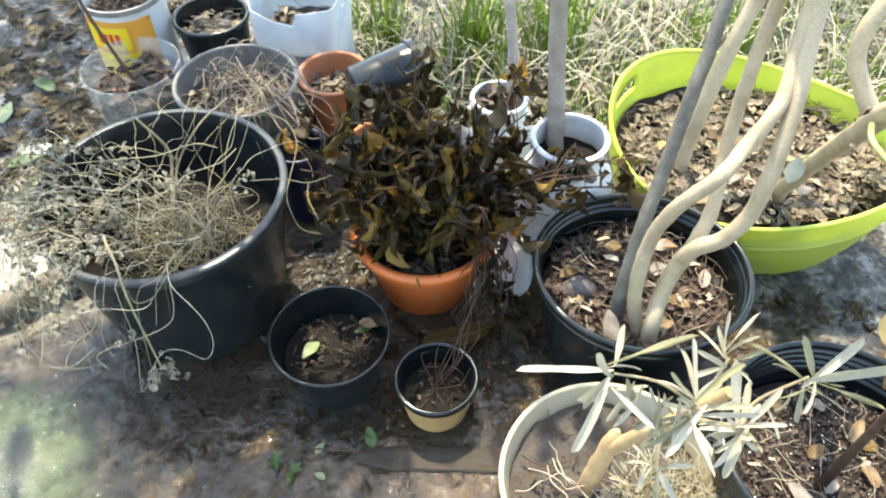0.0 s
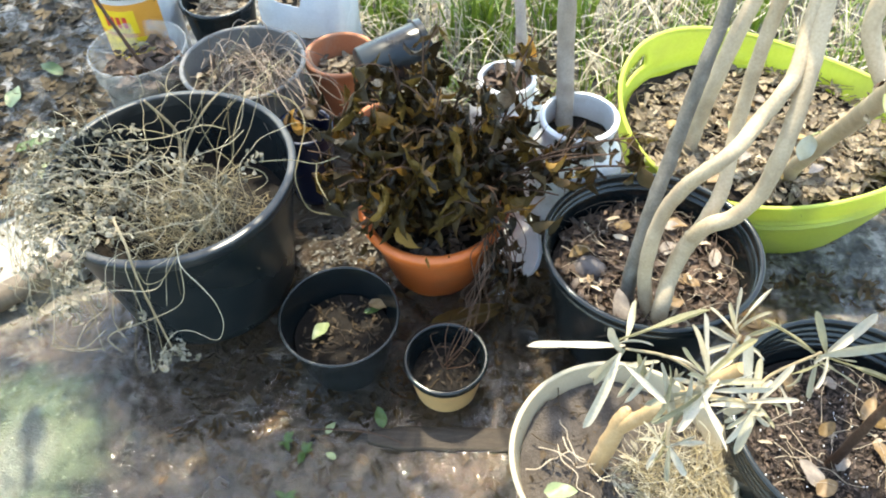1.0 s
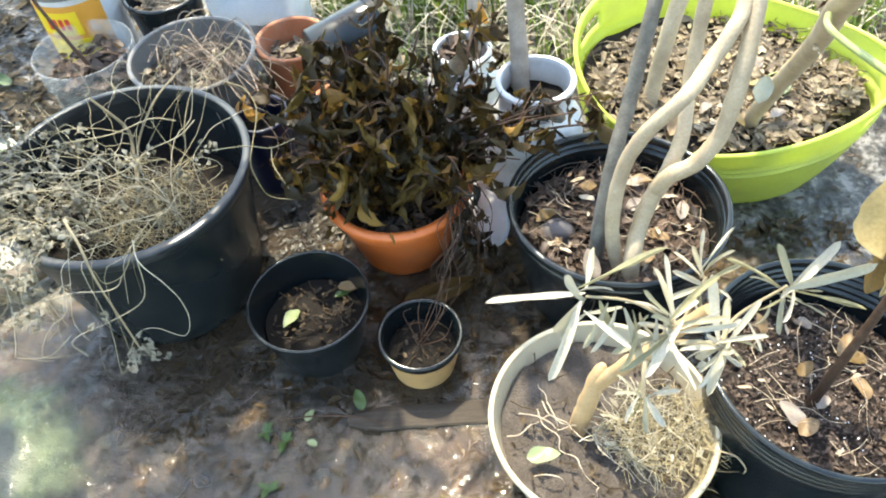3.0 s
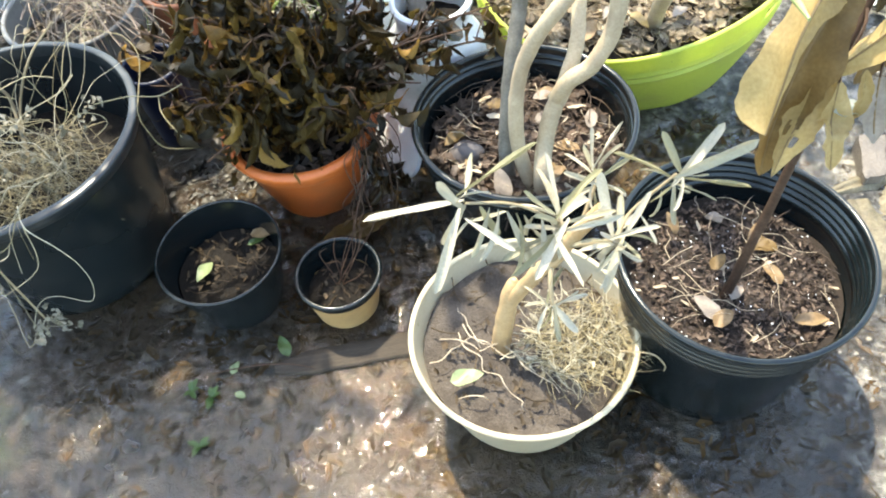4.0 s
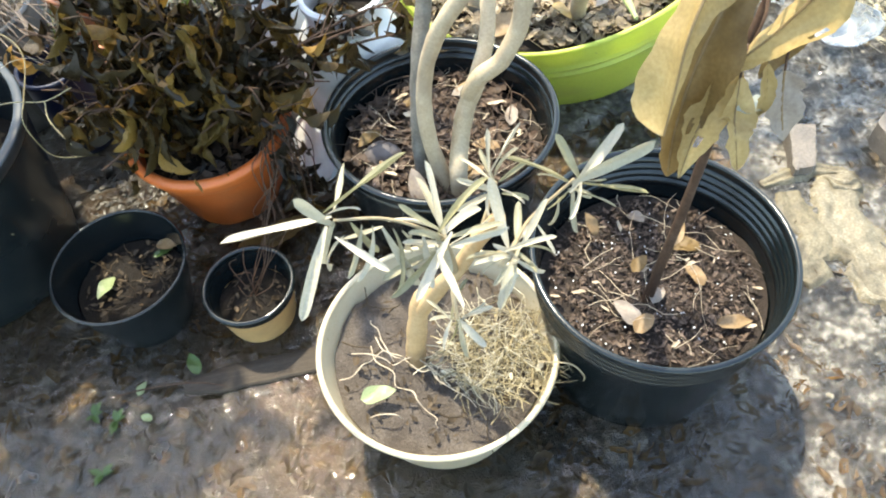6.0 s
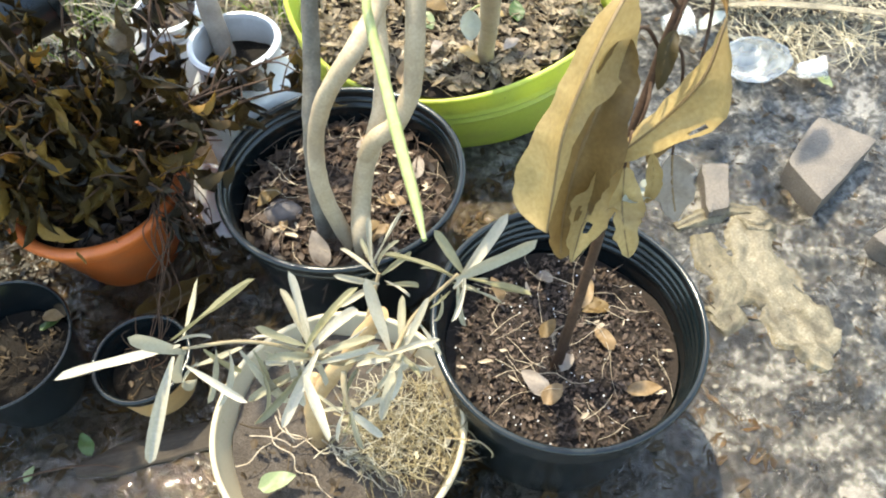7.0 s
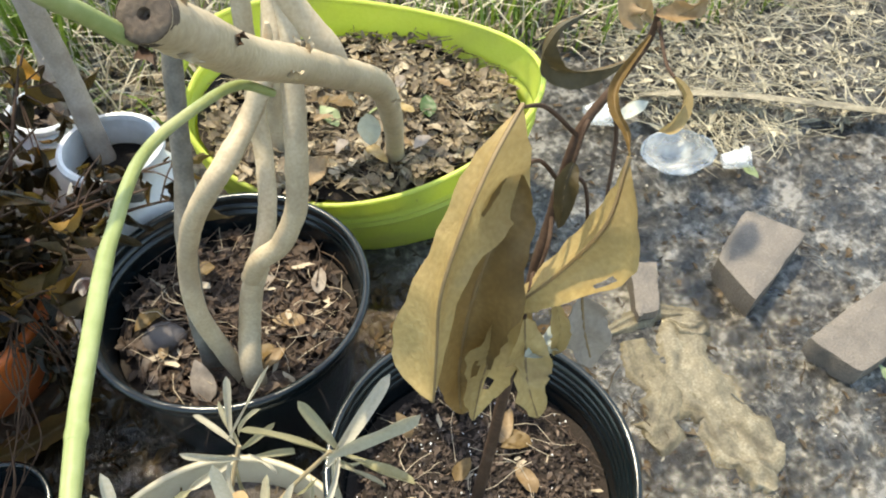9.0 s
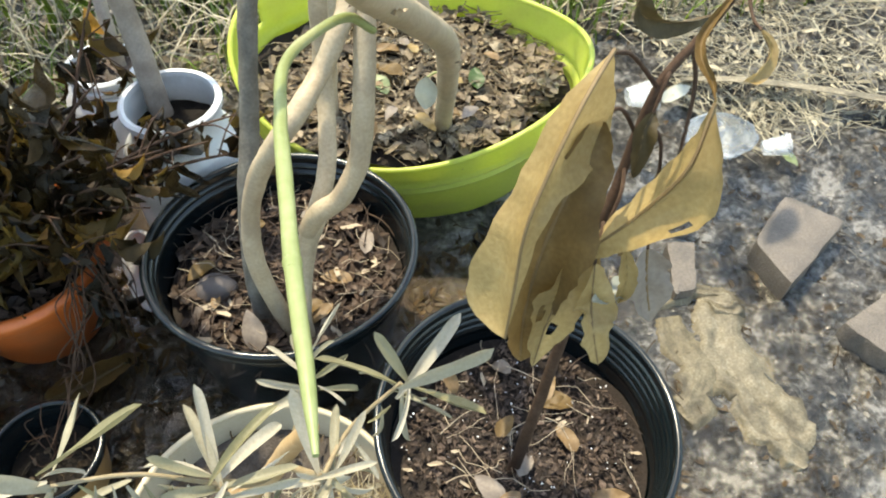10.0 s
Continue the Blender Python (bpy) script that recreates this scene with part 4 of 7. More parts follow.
def lime_tub():
    tub = thing("flexible_tub", (*TUB, 0), "bright lime-green flexible plastic tub with moulded handles", "tub")
    seg, rows = 144, 34
    verts, faces = [], []
    for i in range(rows + 1):
        t = i / rows
        rib = 0.0022 * math.sin(t * 150) * (0.66 < t < 0.8)
        for k in range(seg):
            a = 2 * math.pi * k / seg
            verts.append(tub_wall(a, t, rib))
    for i in range(rows):
        for k in range(seg):
            l = (k + 1) % seg
            a, t = 2 * math.pi * (k + 0.5) / seg, (i + 0.5) / rows
            d = [abs((a - h + math.pi) % (2 * math.pi) - math.pi) for h in (-0.44, math.pi - 0.3)]
            if min(d) < 0.17 and 0.82 < t < 0.925:
                continue
            faces.append((i * seg + k, i * seg + l, (i + 1) * seg + l, (i + 1) * seg + k))
    faces.append(tuple(range(seg))[::-1])
    body = hang("body", mesh_of("body", verts, faces, M_LIME), tub)
    thick = body.modifiers.new("thick", "SOLIDIFY")
    thick.thickness, thick.offset = 0.004, 0
    rim = [(*tub_rim(2 * math.pi * k / 72), 0.0042) for k in range(73)]
    hang("rim", mesh_of("rim", *tube(rim, 8, 2, capped=False), M_LIME), tub, "rolled lime-green edge")
    seg, rings = 72, 16
    verts, faces = [], []
    for i in range(rings + 1):
        for k in range(seg):
            a = 2 * math.pi * k / seg
            e = tub_wall(a, 0.66, -0.003)
            p = V3((TUB[0], TUB[1], 0)).lerp(V3((e.x, e.y, 0)), i / rings)
            z = tub_soil_z(p.x, p.y)
            verts.append((p.x, p.y, z))
    for i in range(rings):
        for k in range(seg):
            l = (k + 1) % seg
            faces.append((i * seg + k, (i + 1) * seg + k, (i + 1) * seg + l, i * seg + l))
    hang("soil", mesh_of("soil", verts, faces, M_SOIL_BROWN, sharp=180), tub, "dark soil with mulch")


lime_tub()


# ---- the pale shrub in the black pot ----
def pale_shrub():
    plant = thing("shrub", (*TRUNK, 0.138), "leafless pale-barked shrub with several crooked stems", "shrub")
    dark = [(0.272, 0.722, 0.13, 0.0115), (0.276, 0.735, 0.24, 0.0108), (0.288, 0.761, 0.327, 0.0102), (0.303, 0.788, 0.383, 0.0098), (0.314, 0.808, 0.442, 0.0095), (0.325, 0.826, 0.498, 0.0093), (0.34, 0.855, 0.55, 0.009), (0.372, 0.93, 0.72, 0.0085), (0.39, 1.0, 1.0, 0.0075)]
    hang("stem", mesh_of("stem", *tube(dark, 12, 10, 0.14), M_BARK_DARK), plant, "straight dark grey stem")
    b = [(0.31, 0.694, 0.125, 0.011), (0.304, 0.699, 0.15, 0.0108), (0.289, 0.71, 0.207, 0.0103), (0.282, 0.707, 0.285, 0.0098), (0.289, 0.715, 0.348, 0.0096), (0.307, 0.709, 0.406, 0.0095), (0.328, 0.699, 0.449, 0.0094), (0.35, 0.709, 0.47, 0.0094), (0.374, 0.737, 0.482, 0.0094), (0.393, 0.75, 0.508, 0.0094), (0.409, 0.77, 0.53, 0.0094), (0.42, 0.805, 0.575, 0.0094), (0.428, 0.835, 0.68, 0.009), (0.44, 0.88, 0.95, 0.008)]
    hang("stem", mesh_of("stem", *tube(b, 12, 8, 0.1), M_BARK), plant)
    c = [(0.318, 0.686, 0.125, 0.0128), (0.315, 0.689, 0.182, 0.0122), (0.324, 0.714, 0.214, 0.012), (0.336, 0.73, 0.257, 0.0122), (0.354, 0.738, 0.298, 0.0112), (0.372, 0.763, 0.337, 0.0098), (0.38, 0.788, 0.365, 0.0094), (0.384, 0.81, 0.394, 0.0092), (0.388, 0.83, 0.45, 0.0092), (0.394, 0.845, 0.53, 0.0092), (0.4, 0.86, 0.66, 0.009), (0.39, 0.9, 1.0, 0.008)]
    hang("stem", mesh_of("stem", *tube(c, 12, 8, 0.12), M_BARK), plant)
    c2 = [(0.341, 0.731, 0.282, 0.0105), (0.354, 0.72, 0.318, 0.011), (0.377, 0.711, 0.346, 0.0108), (0.397, 0.712, 0.386, 0.0106), (0.406, 0.721, 0.43, 0.0104), (0.413, 0.735, 0.471, 0.0103), (0.422, 0.763, 0.522, 0.0102), (0.427, 0.79, 0.563, 0.0102), (0.431, 0.815, 0.61, 0.0102), (0.445, 0.86, 0.76, 0.0098), (0.48, 0.9, 0.98, 0.009)]
    hang("branch", mesh_of("branch", *tube(c2, 12, 8, 0.1), M_BARK), plant)


pale_shrub()


# ---- the plant in the lime tub ----
def tub_plant():
    plant = thing("shrub", (0.565, 0.974, 0.165), "thick pale bare branch with sawn end and green shoot", "shrub")
    e = [(0.567, 0.978, 0.15, 0.0126), (0.559, 0.955, 0.203, 0.0122), (0.546, 0.905, 0.28, 0.0122), (0.53, 0.855, 0.352, 0.0126), (0.509, 0.79, 0.435, 0.0124), (0.482, 0.727, 0.507, 0.012), (0.434, 0.636, 0.597, 0.0112), (0.4, 0.574, 0.657, 0.0107), (0.376, 0.522, 0.705, 0.0102), (0.3575, 0.483, 0.7475, 0.0102), (0.346, 0.459, 0.774, 0.0099)]
    hang("branch", mesh_of("branch", *tube(e, 22, 14, 0.07, capped=False), M_BARK), plant, "thick pale branch with rough scars")
    scars = random.Random(8)
    for p, q in zip(e[4:10], e[5:11]):
        for k in range(3):
            c, w = V3(p[:3]).lerp(V3(q[:3]), scars.random()), (V3(q[:3]) - V3(p[:3])).normalized()
            out = w.cross(V3((scars.uniform(-1, 1), scars.uniform(-1, 0.2), scars.uniform(-0.2, 1)))).normalized()
            c += out * (p[3] * 0.97)
            hang("bark_flake", mesh_of("bark_flake", *blade(0.012 * scars.uniform(0.5, 1.3), 0.006 * scars.uniform(0.6, 1.3), bend=-0.4, fold=0.4, wave=0.8, shape="ovate", n=5, ragged=0.4, seed=k), M_STEM_BROWN if k == 0 and scars.random() < 0.6 else M_BARK), plant, m=along(c, c + w.cross(out) + out * 0.25 + w * scars.uniform(-0.5, 0.5), out))
    end = V3((0.346, 0.459, 0.774))
    way = (end - V3((0.3575, 0.483, 0.7475))).normalized()
    m = along(end, end + way) @ pose(0, 0, 0, -90, 0, 0)
    cut = [(0.0005, -0.0034), (0.0016, -0.003), (0.0024, 0.0002), (0.0055, 0.0007), (0.0088, 0.0005), (0.01, -0.0007), (0.0102, -0.005)]
    hang("cut_end", mesh_of("cut_end", *lathe(cut, 28, 0.03), M_CUT), plant, "dark dry sawn end", m)
    green = [(0.388, 0.558, 0.652, 0.0024), (0.37, 0.534, 0.68, 0.0026), (0.345, 0.488, 0.705, 0.0024), (0.33, 0.443, 0.727, 0.0023), (0.3235, 0.39, 0.748, 0.0023), (0.322, 0.37, 0.7555, 0.0024), (0.3195, 0.335, 0.765, 0.0022), (0.318, 0.315, 0.7695, 0.0022), (0.3162, 0.28, 0.775, 0.0018), (0.315, 0.262, 0.777, 0.0007)]
    hang("shoot", mesh_of("shoot", *tube(green, 12, 8, 0.05), M_SHOOT), plant, "yellow-green shoot with ringed joints")
    for p in ((0.322, 0.37, 0.7553), (0.318, 0.315, 0.7693)):
        q = V3(p)
        mm = along(q, q + V3((-0.06, -1, 0.3)))
        hang("joint", mesh_of("joint", *tube([(0, -0.003, 0, 0.0021), (0, 0, 0, 0.0025), (0, 0.003, 0, 0.0021)], 12, 4), M_SHOOT), plant, m=mm)
    hang("shoot", mesh_of("shoot", *tube([(0.352, 0.476, 0.754, 0.0042), (0.34, 0.464, 0.763, 0.0036), (0.334, 0.457, 0.773, 0.0034), (0.329, 0.451, 0.783, 0.0033), (0.324, 0.444, 0.793, 0.0032), (0.314, 0.43, 0.815, 0.003), (0.3, 0.41, 0.845, 0.0026)], 12, 8, 0.05), M_SHOOT), plant, "olive-green shoot beside the sawn end")
    side = [(0.44, 0.648, 0.59, 0.0095), (0.436, 0.652, 0.605, 0.009), (0.425, 0.66, 0.622, 0.0088), (0.413, 0.668, 0.645, 0.0085), (0.41, 0.672, 0.668, 0.0082), (0.416, 0.676, 0.695, 0.008), (0.435, 0.69, 0.74, 0.0078), (0.47, 0.74, 0.9, 0.007)]
    hang("branch", mesh_of("branch", *tube(side, 12, 8, 0.1), M_BARK), plant, "crooked side branch")
    for p, q, r in (((0.39, 0.555, 0.68), (0.392, 0.556, 0.697), 0.003), ((0.53, 0.862, 0.355), (0.535, 0.858, 0.37), 0.003)):
        hang("knob", mesh_of("knob", *tube([(*p, r), (*V3(p).lerp(V3(q), 0.6), r * 0.9), (*q, r * 0.4)], 8, 3, 0.2), M_BARK), plant)
    d = [(0.412, 1.04, 0.15, 0.0135), (0.416, 1.04, 0.22, 0.013), (0.424, 1.043, 0.305, 0.0128), (0.443, 1.06, 0.397, 0.0125), (0.466, 1.08, 0.471, 0.012), (0.51, 1.12, 0.65, 0.0115), (0.55, 1.16, 0.95, 0.01)]
    hang("stem", mesh_of("stem", *tube(d, 12, 8, 0.1), M_BARK), plant)
    hang("stalk", mesh_of("stalk", *tube([(0.533, 0.862, 0.345, 0.0018), (0.518, 0.856, 0.362, 0.0015), (0.504, 0.852, 0.36, 0.0012)], 6, 5), M_SHOOT), plant)
    hang("leaf", mesh_of("leaf", *blade(0.046, 0.026, bend=0.2, fold=0.3, wave=0.2, shape="ovate", n=8, seed=3), M_PALELEAF), plant, "drooping silvery leaf", along((0.504, 0.852, 0.362), (0.502, 0.845, 0.316), (-0.2, -0.7, 0.6)))


tub_plant()


# ---- saplings in the white jugs ----
def sapling(place, pts, label):
    plant = thing("sapling", place, label, "sapling")
    hang("trunk", mesh_of("trunk", *tube(pts, 14, 8, 0.1), M_SAPLING), plant)
    for k in (1, 3, 5):
        p, q = V3(pts[k][:3]), V3(pts[k + 1][:3])
        side = (q - p).cross(V3((0.3, 1, 0.2))).normalized() * (1 if k % 2 else -1)
        c = p.lerp(q, 0.4) + side * pts[k][3] * 0.8
        hang("knot", mesh_of("knot", *tube([(*c, 0.004), (*(c + side * 0.004), 0.0034), (*(c + side * 0.007), 0.0012)], 8, 3, 0.2), M_SAPLING), plant, "bark knot")
    return plant


sapling((0.195, 1.015, 0.19), [(0.196, 1.01, 0.15, 0.0155), (0.193, 1.024, 0.2, 0.015), (0.19, 1.037, 0.268, 0.0145), (0.185, 1.06, 0.332, 0.014), (0.181, 1.065, 0.39, 0.014), (0.176, 1.065, 0.455, 0.0138), (0.166, 1.09, 0.6, 0.0135), (0.135, 1.2, 0.85, 0.0125), (0.1, 1.4, 1.1, 0.011)], "grey-brown sapling trunk rising from the white jug")
sapling((0.128, 1.22, 0.14), [(0.128, 1.205, 0.13, 0.0105), (0.126, 1.23, 0.2, 0.0105), (0.124, 1.262, 0.25, 0.01), (0.118, 1.3, 0.3, 0.01), (0.105, 1.35, 0.36, 0.0095), (0.09, 1.42, 0.5, 0.009), (0.05, 1.5, 0.9, 0.008)], "thin pale sapling trunk rising from the smaller jug")


# ---- silvery shrub in the beige pot ----
OLIVE_LEAVES = [mesh_of("leaf", *blade(1.0, 0.12 + 0.008 * i, bend=1.0 - 0.27 * i, fold=0.9 - 0.1 * i, curl=0.5 * (i % 2) - 0.25, wave=0.12, shape="oblong", n=14, seed=i), M_OLIVE) for i in range(6)]


def silvery_shrub():
    plant = thing("shrub", (0.215, 0.472, 0.135), "small shrub with silvery narrow leaves in rosettes", "shrub")
    main = [(0.213, 0.471, 0.12, 0.0125), (0.217, 0.473, 0.16, 0.0118), (0.224, 0.476, 0.205, 0.0115), (0.229, 0.479, 0.235, 0.0105), (0.232, 0.482, 0.25, 0.0075), (0.233, 0.483, 0.258, 0.003)]
    hang("trunk", mesh_of("trunk", *tube(main, 14, 8, 0.14), M_BARK_TAN), plant)
    arm = [(0.226, 0.476, 0.215, 0.0085), (0.24, 0.468, 0.258, 0.0085), (0.255, 0.46, 0.3, 0.0085), (0.268, 0.452, 0.33, 0.0085), (0.288, 0.444, 0.385, 0.0075), (0.308, 0.436, 0.43, 0.0065)]
    hang("branch", mesh_of("branch", *tube(arm, 12, 8, 0.14), M_BARK_TAN), plant, "orange-tan branch with cut tip")
    hubs = {"a": (0.176, 0.391, 0.528), "b": (0.252, 0.384, 0.492), "c": (0.314, 0.474, 0.43), "d": (0.372, 0.437, 0.46), "e": (0.261, 0.418, 0.298), "f": (0.31, 0.4, 0.43)}
    twigs = [((0.268, 0.452, 0.33), (0.262, 0.42, 0.4), (0.252, 0.387, 0.488), 0.0036), ((0.252, 0.387, 0.488), (0.215, 0.392, 0.515), hubs["a"], 0.0014), ((0.288, 0.444, 0.385), (0.302, 0.46, 0.405), hubs["c"], 0.0021), ((0.268, 0.452, 0.33), (0.262, 0.435, 0.32), hubs["e"], 0.003), ((0.278, 0.448, 0.36), (0.298, 0.418, 0.4), hubs["f"], 0.003), (hubs["f"], (0.334, 0.432, 0.422), hubs["d"], 0.0018)]
    for p, q, s, r in twigs:
        hang("twig", mesh_of("twig", *tube([(*p, r), (*q, r * 0.9), (*s, r * 0.75)], 8, 6, 0.1), M_TWIG_YELLOW), plant)
    tips = {
        "a": [(0.095, 0.392, 0.522), (0.148, 0.388, 0.564), (0.236, 0.395, 0.576), (0.142, 0.323, 0.515), (0.138, 0.381, 0.448)],
        "b": [(0.245, 0.425, 0.52), (0.218, 0.394, 0.522), (0.205, 0.35, 0.47), (0.3, 0.372, 0.505), (0.288, 0.41, 0.53)],
        "c": [(0.348, 0.512, 0.456), (0.337, 0.462, 0.465), (0.285, 0.462, 0.455)],
        "d": [(0.36, 0.46, 0.495), (0.428, 0.421, 0.511), (0.42, 0.459, 0.491), (0.413, 0.386, 0.487), (0.323, 0.465, 0.477), (0.401, 0.408, 0.454), (0.364, 0.396, 0.462), (0.363, 0.403, 0.42)],
        "e": [(0.238, 0.4, 0.27), (0.285, 0.4, 0.262), (0.27, 0.445, 0.33), (0.232, 0.43, 0.3), (0.292, 0.43, 0.3), (0.262, 0.385, 0.265)],
        "f": [(0.349, 0.403, 0.427), (0.279, 0.428, 0.325), (0.325, 0.375, 0.43), (0.322, 0.4, 0.365), (0.3, 0.45, 0.47)],
    }
    r = random.Random(11)

    def leaf(base, tip):
        base, tip = V3(base), V3(tip)
        l = (tip - base).length
        m = along(base, tip, (0.4 * r.uniform(-1, 1), 0.5 * r.uniform(-1, 1), 1), r.uniform(-0.9, 0.9)) @ Matrix.Diagonal((min(l, 0.08) * r.uniform(0.75, 1.1), l, l, 1))
        hang("leaf", OLIVE_LEAVES[r.randrange(6)], plant, m=m)

    for k, places in tips.items():
        for p in places:
            leaf(V3(hubs[k]) + V3((r.uniform(-0.006, 0.006), r.uniform(-0.006, 0.006), r.uniform(-0.012, 0.004))), p)
    # shorter leaves that fill out each rosette and hang along the twigs
    for k, count, length in (("a", 5, 0.042), ("b", 11, 0.056), ("c", 9, 0.042), ("d", 4, 0.03), ("e", 4, 0.04), ("f", 13, 0.05)):
        for i in range(count):
            d = V3((r.uniform(-1, 1), r.uniform(-1, 0.8), r.uniform(-0.6, 0.7))).normalized()
            h = V3(hubs[k]) + V3((r.uniform(-0.008, 0.008), r.uniform(-0.008, 0.008), r.uniform(-0.018, 0.006)))
            leaf(h, h + d * length * r.uniform(0.6, 1.15))
    for i in range(9):
        t = i / 8
        p = V3(twigs[1][0]).lerp(V3(twigs[1][2]), 0.1 + 0.75 * t)
        leaf(p, p + V3((r.uniform(-0.02, 0.025), r.uniform(-0.035, 0.02), -0.045 * r.uniform(0.7, 1.4))))
    for i in range(4):
        p = V3(hubs["f"]).lerp(V3(hubs["d"]), 0.2 + 0.18 * i)
        leaf(p, p + V3((r.uniform(-0.01, 0.03), r.uniform(-0.03, 0.03), r.uniform(-0.03, 0.04))))


silvery_shrub()


# ---- dried plant with large hanging leaves ----
def big_leaf(parent, spine, width, face, material=None, name="leaf", cup=0.35, wave=0.12, seed=1, label="", holes=(), ragged=0.05):
    """A large dry leaf along a curved spine of points, its face turned to face, with a midrib."""
    r = random.Random(seed)
    line = smooth_line([(*p, 0) for p in spine], 7)
    verts, faces, n, across = [], [], len(line), 12
    face = V3(face).normalized()
    for i, q in enumerate(line):
        t = i / (n - 1)
        way = V3((line[min(i + 1, n - 1)] - line[max(i - 1, 0)])[:3]).normalized()
        x = way.cross(face).normalized()
        z = x.cross(way).normalized()
        w = width / 2 * max(0.03, math.sin(math.pi * (0.03 + 0.97 * t ** 0.85)) ** 0.7)
        for k in range(across + 1):
            s = 2 * k / across - 1
            edge = 1 + (ragged * r.uniform(-1, 1) if k in (0, across) else 0) + 0.05 * math.sin(t * 23 + seed) * abs(s) ** 3
            h = cup * w * abs(s) ** 1.4 + wave * w * abs(s) * math.sin(t * 11 + 2 * s + seed) + 0.04 * w * math.sin(t * 40 + abs(s) * 9)
            verts.append(V3(q[:3]) + x * (s * w * edge) + z * h)
    for i in range(n - 1):
        for k in range(across):
            t, s = (i + 0.5) / (n - 1), 2 * (k + 0.5) / across - 1
            if any(((t - a) / c) ** 2 + ((s - b) / d) ** 2 < 1 for a, b, c, d in holes):
                continue
            b = i * (across + 1) + k
            faces.append((b, b + 1, b + across + 2, b + across + 1))
    ob = hang(name, mesh_of(name, verts, faces, material or M_DRYLEAF, sharp=180), parent, label)
    rib = tube([(*(V3(q[:3]) - face * 0.0004), min(0.0016, width * 0.035) * (1.05 - i / n)) for i, q in enumerate(line[::3])], 6, 2)
    r_ob = new("midrib", mesh_of("midrib", *rib, M_RIB))
    r_ob.parent = ob
    return ob


def lofted_leaf(parent, edge, rib, other, material, label, seed=1, ruffle=0.0012, holes=()):
    """A large dry leaf spread between its two edges and folded along its midrib; each is a line of points from base to tip."""
    n, half = 26, 8

    def even(line):
        pts = smooth_line([(*p, 0) for p in line], 12)
        lengths = [0.0]
        for p, q in zip(pts, pts[1:]):
            lengths.append(lengths[-1] + (V3(q[:3]) - V3(p[:3])).length)
        out, k = [], 0
        for i in range(n + 1):
            goal = lengths[-1] * i / n
            while k < len(pts) - 2 and lengths[k + 1] < goal:
                k += 1
            t = (goal - lengths[k]) / max(1e-9, lengths[k + 1] - lengths[k])
            out.append(V3(pts[k][:3]).lerp(V3(pts[k + 1][:3]), min(1, max(0, t))))
        return out

    a, b, c = even(edge), even(rib), even(other)
    verts, faces, across = [], [], 2 * half + 1
    for i in range(n + 1):
        t = i / n
        way = (b[min(i + 1, n)] - b[max(i - 1, 0)]).normalized()
        for k in range(across):
            s = k / half - 1
            side = a[i] if s < 0 else c[i]
            p = b[i].lerp(side, abs(s))
            out = way.cross(side - b[i])
            out = out.normalized() if out.length > 1e-7 else V3((0, 0, 1))
            swell = 0.16 * (side - b[i]).length * math.sin(math.pi * abs(s)) * (1 if s < 0 else -1)
            p = p + out * (swell + 0.0011 * math.sin(t * 42 + abs(s) * 5 + seed) * abs(s) * math.sin(math.pi * t))
            p = p + (side - b[i]).normalized() * (ruffle * abs(s) ** 6 * math.sin(t * 61 + 2.2 * math.sin(t * 23 + seed))) if (side - b[i]).length > 1e-6 else p
            verts.append(p)
    for i in range(n):
        for k in range(across - 1):
            t, u = (i + 0.5) / n, (k + 0.5) / half - 1
            if any(((t - q[0]) / q[2]) ** 2 + ((u - q[1]) / q[3]) ** 2 < 1 for q in holes):
                continue
            v = i * across + k
            faces.append((v, v + 1, v + across + 1, v + across))
    ob = hang("leaf", mesh_of("leaf", verts, faces, material, sharp=180), parent, label)
    r_ob = new("midrib", mesh_of("midrib", *tube([(*p, 0.0013 * (1.1 - i / n)) for i, p in enumerate(b[::2])], 6, 2), M_RIB))
    r_ob.parent, r_ob.matrix_basis = ob, ob.matrix_basis.inverted() @ Matrix.Translation(-world_place(parent))
    return ob


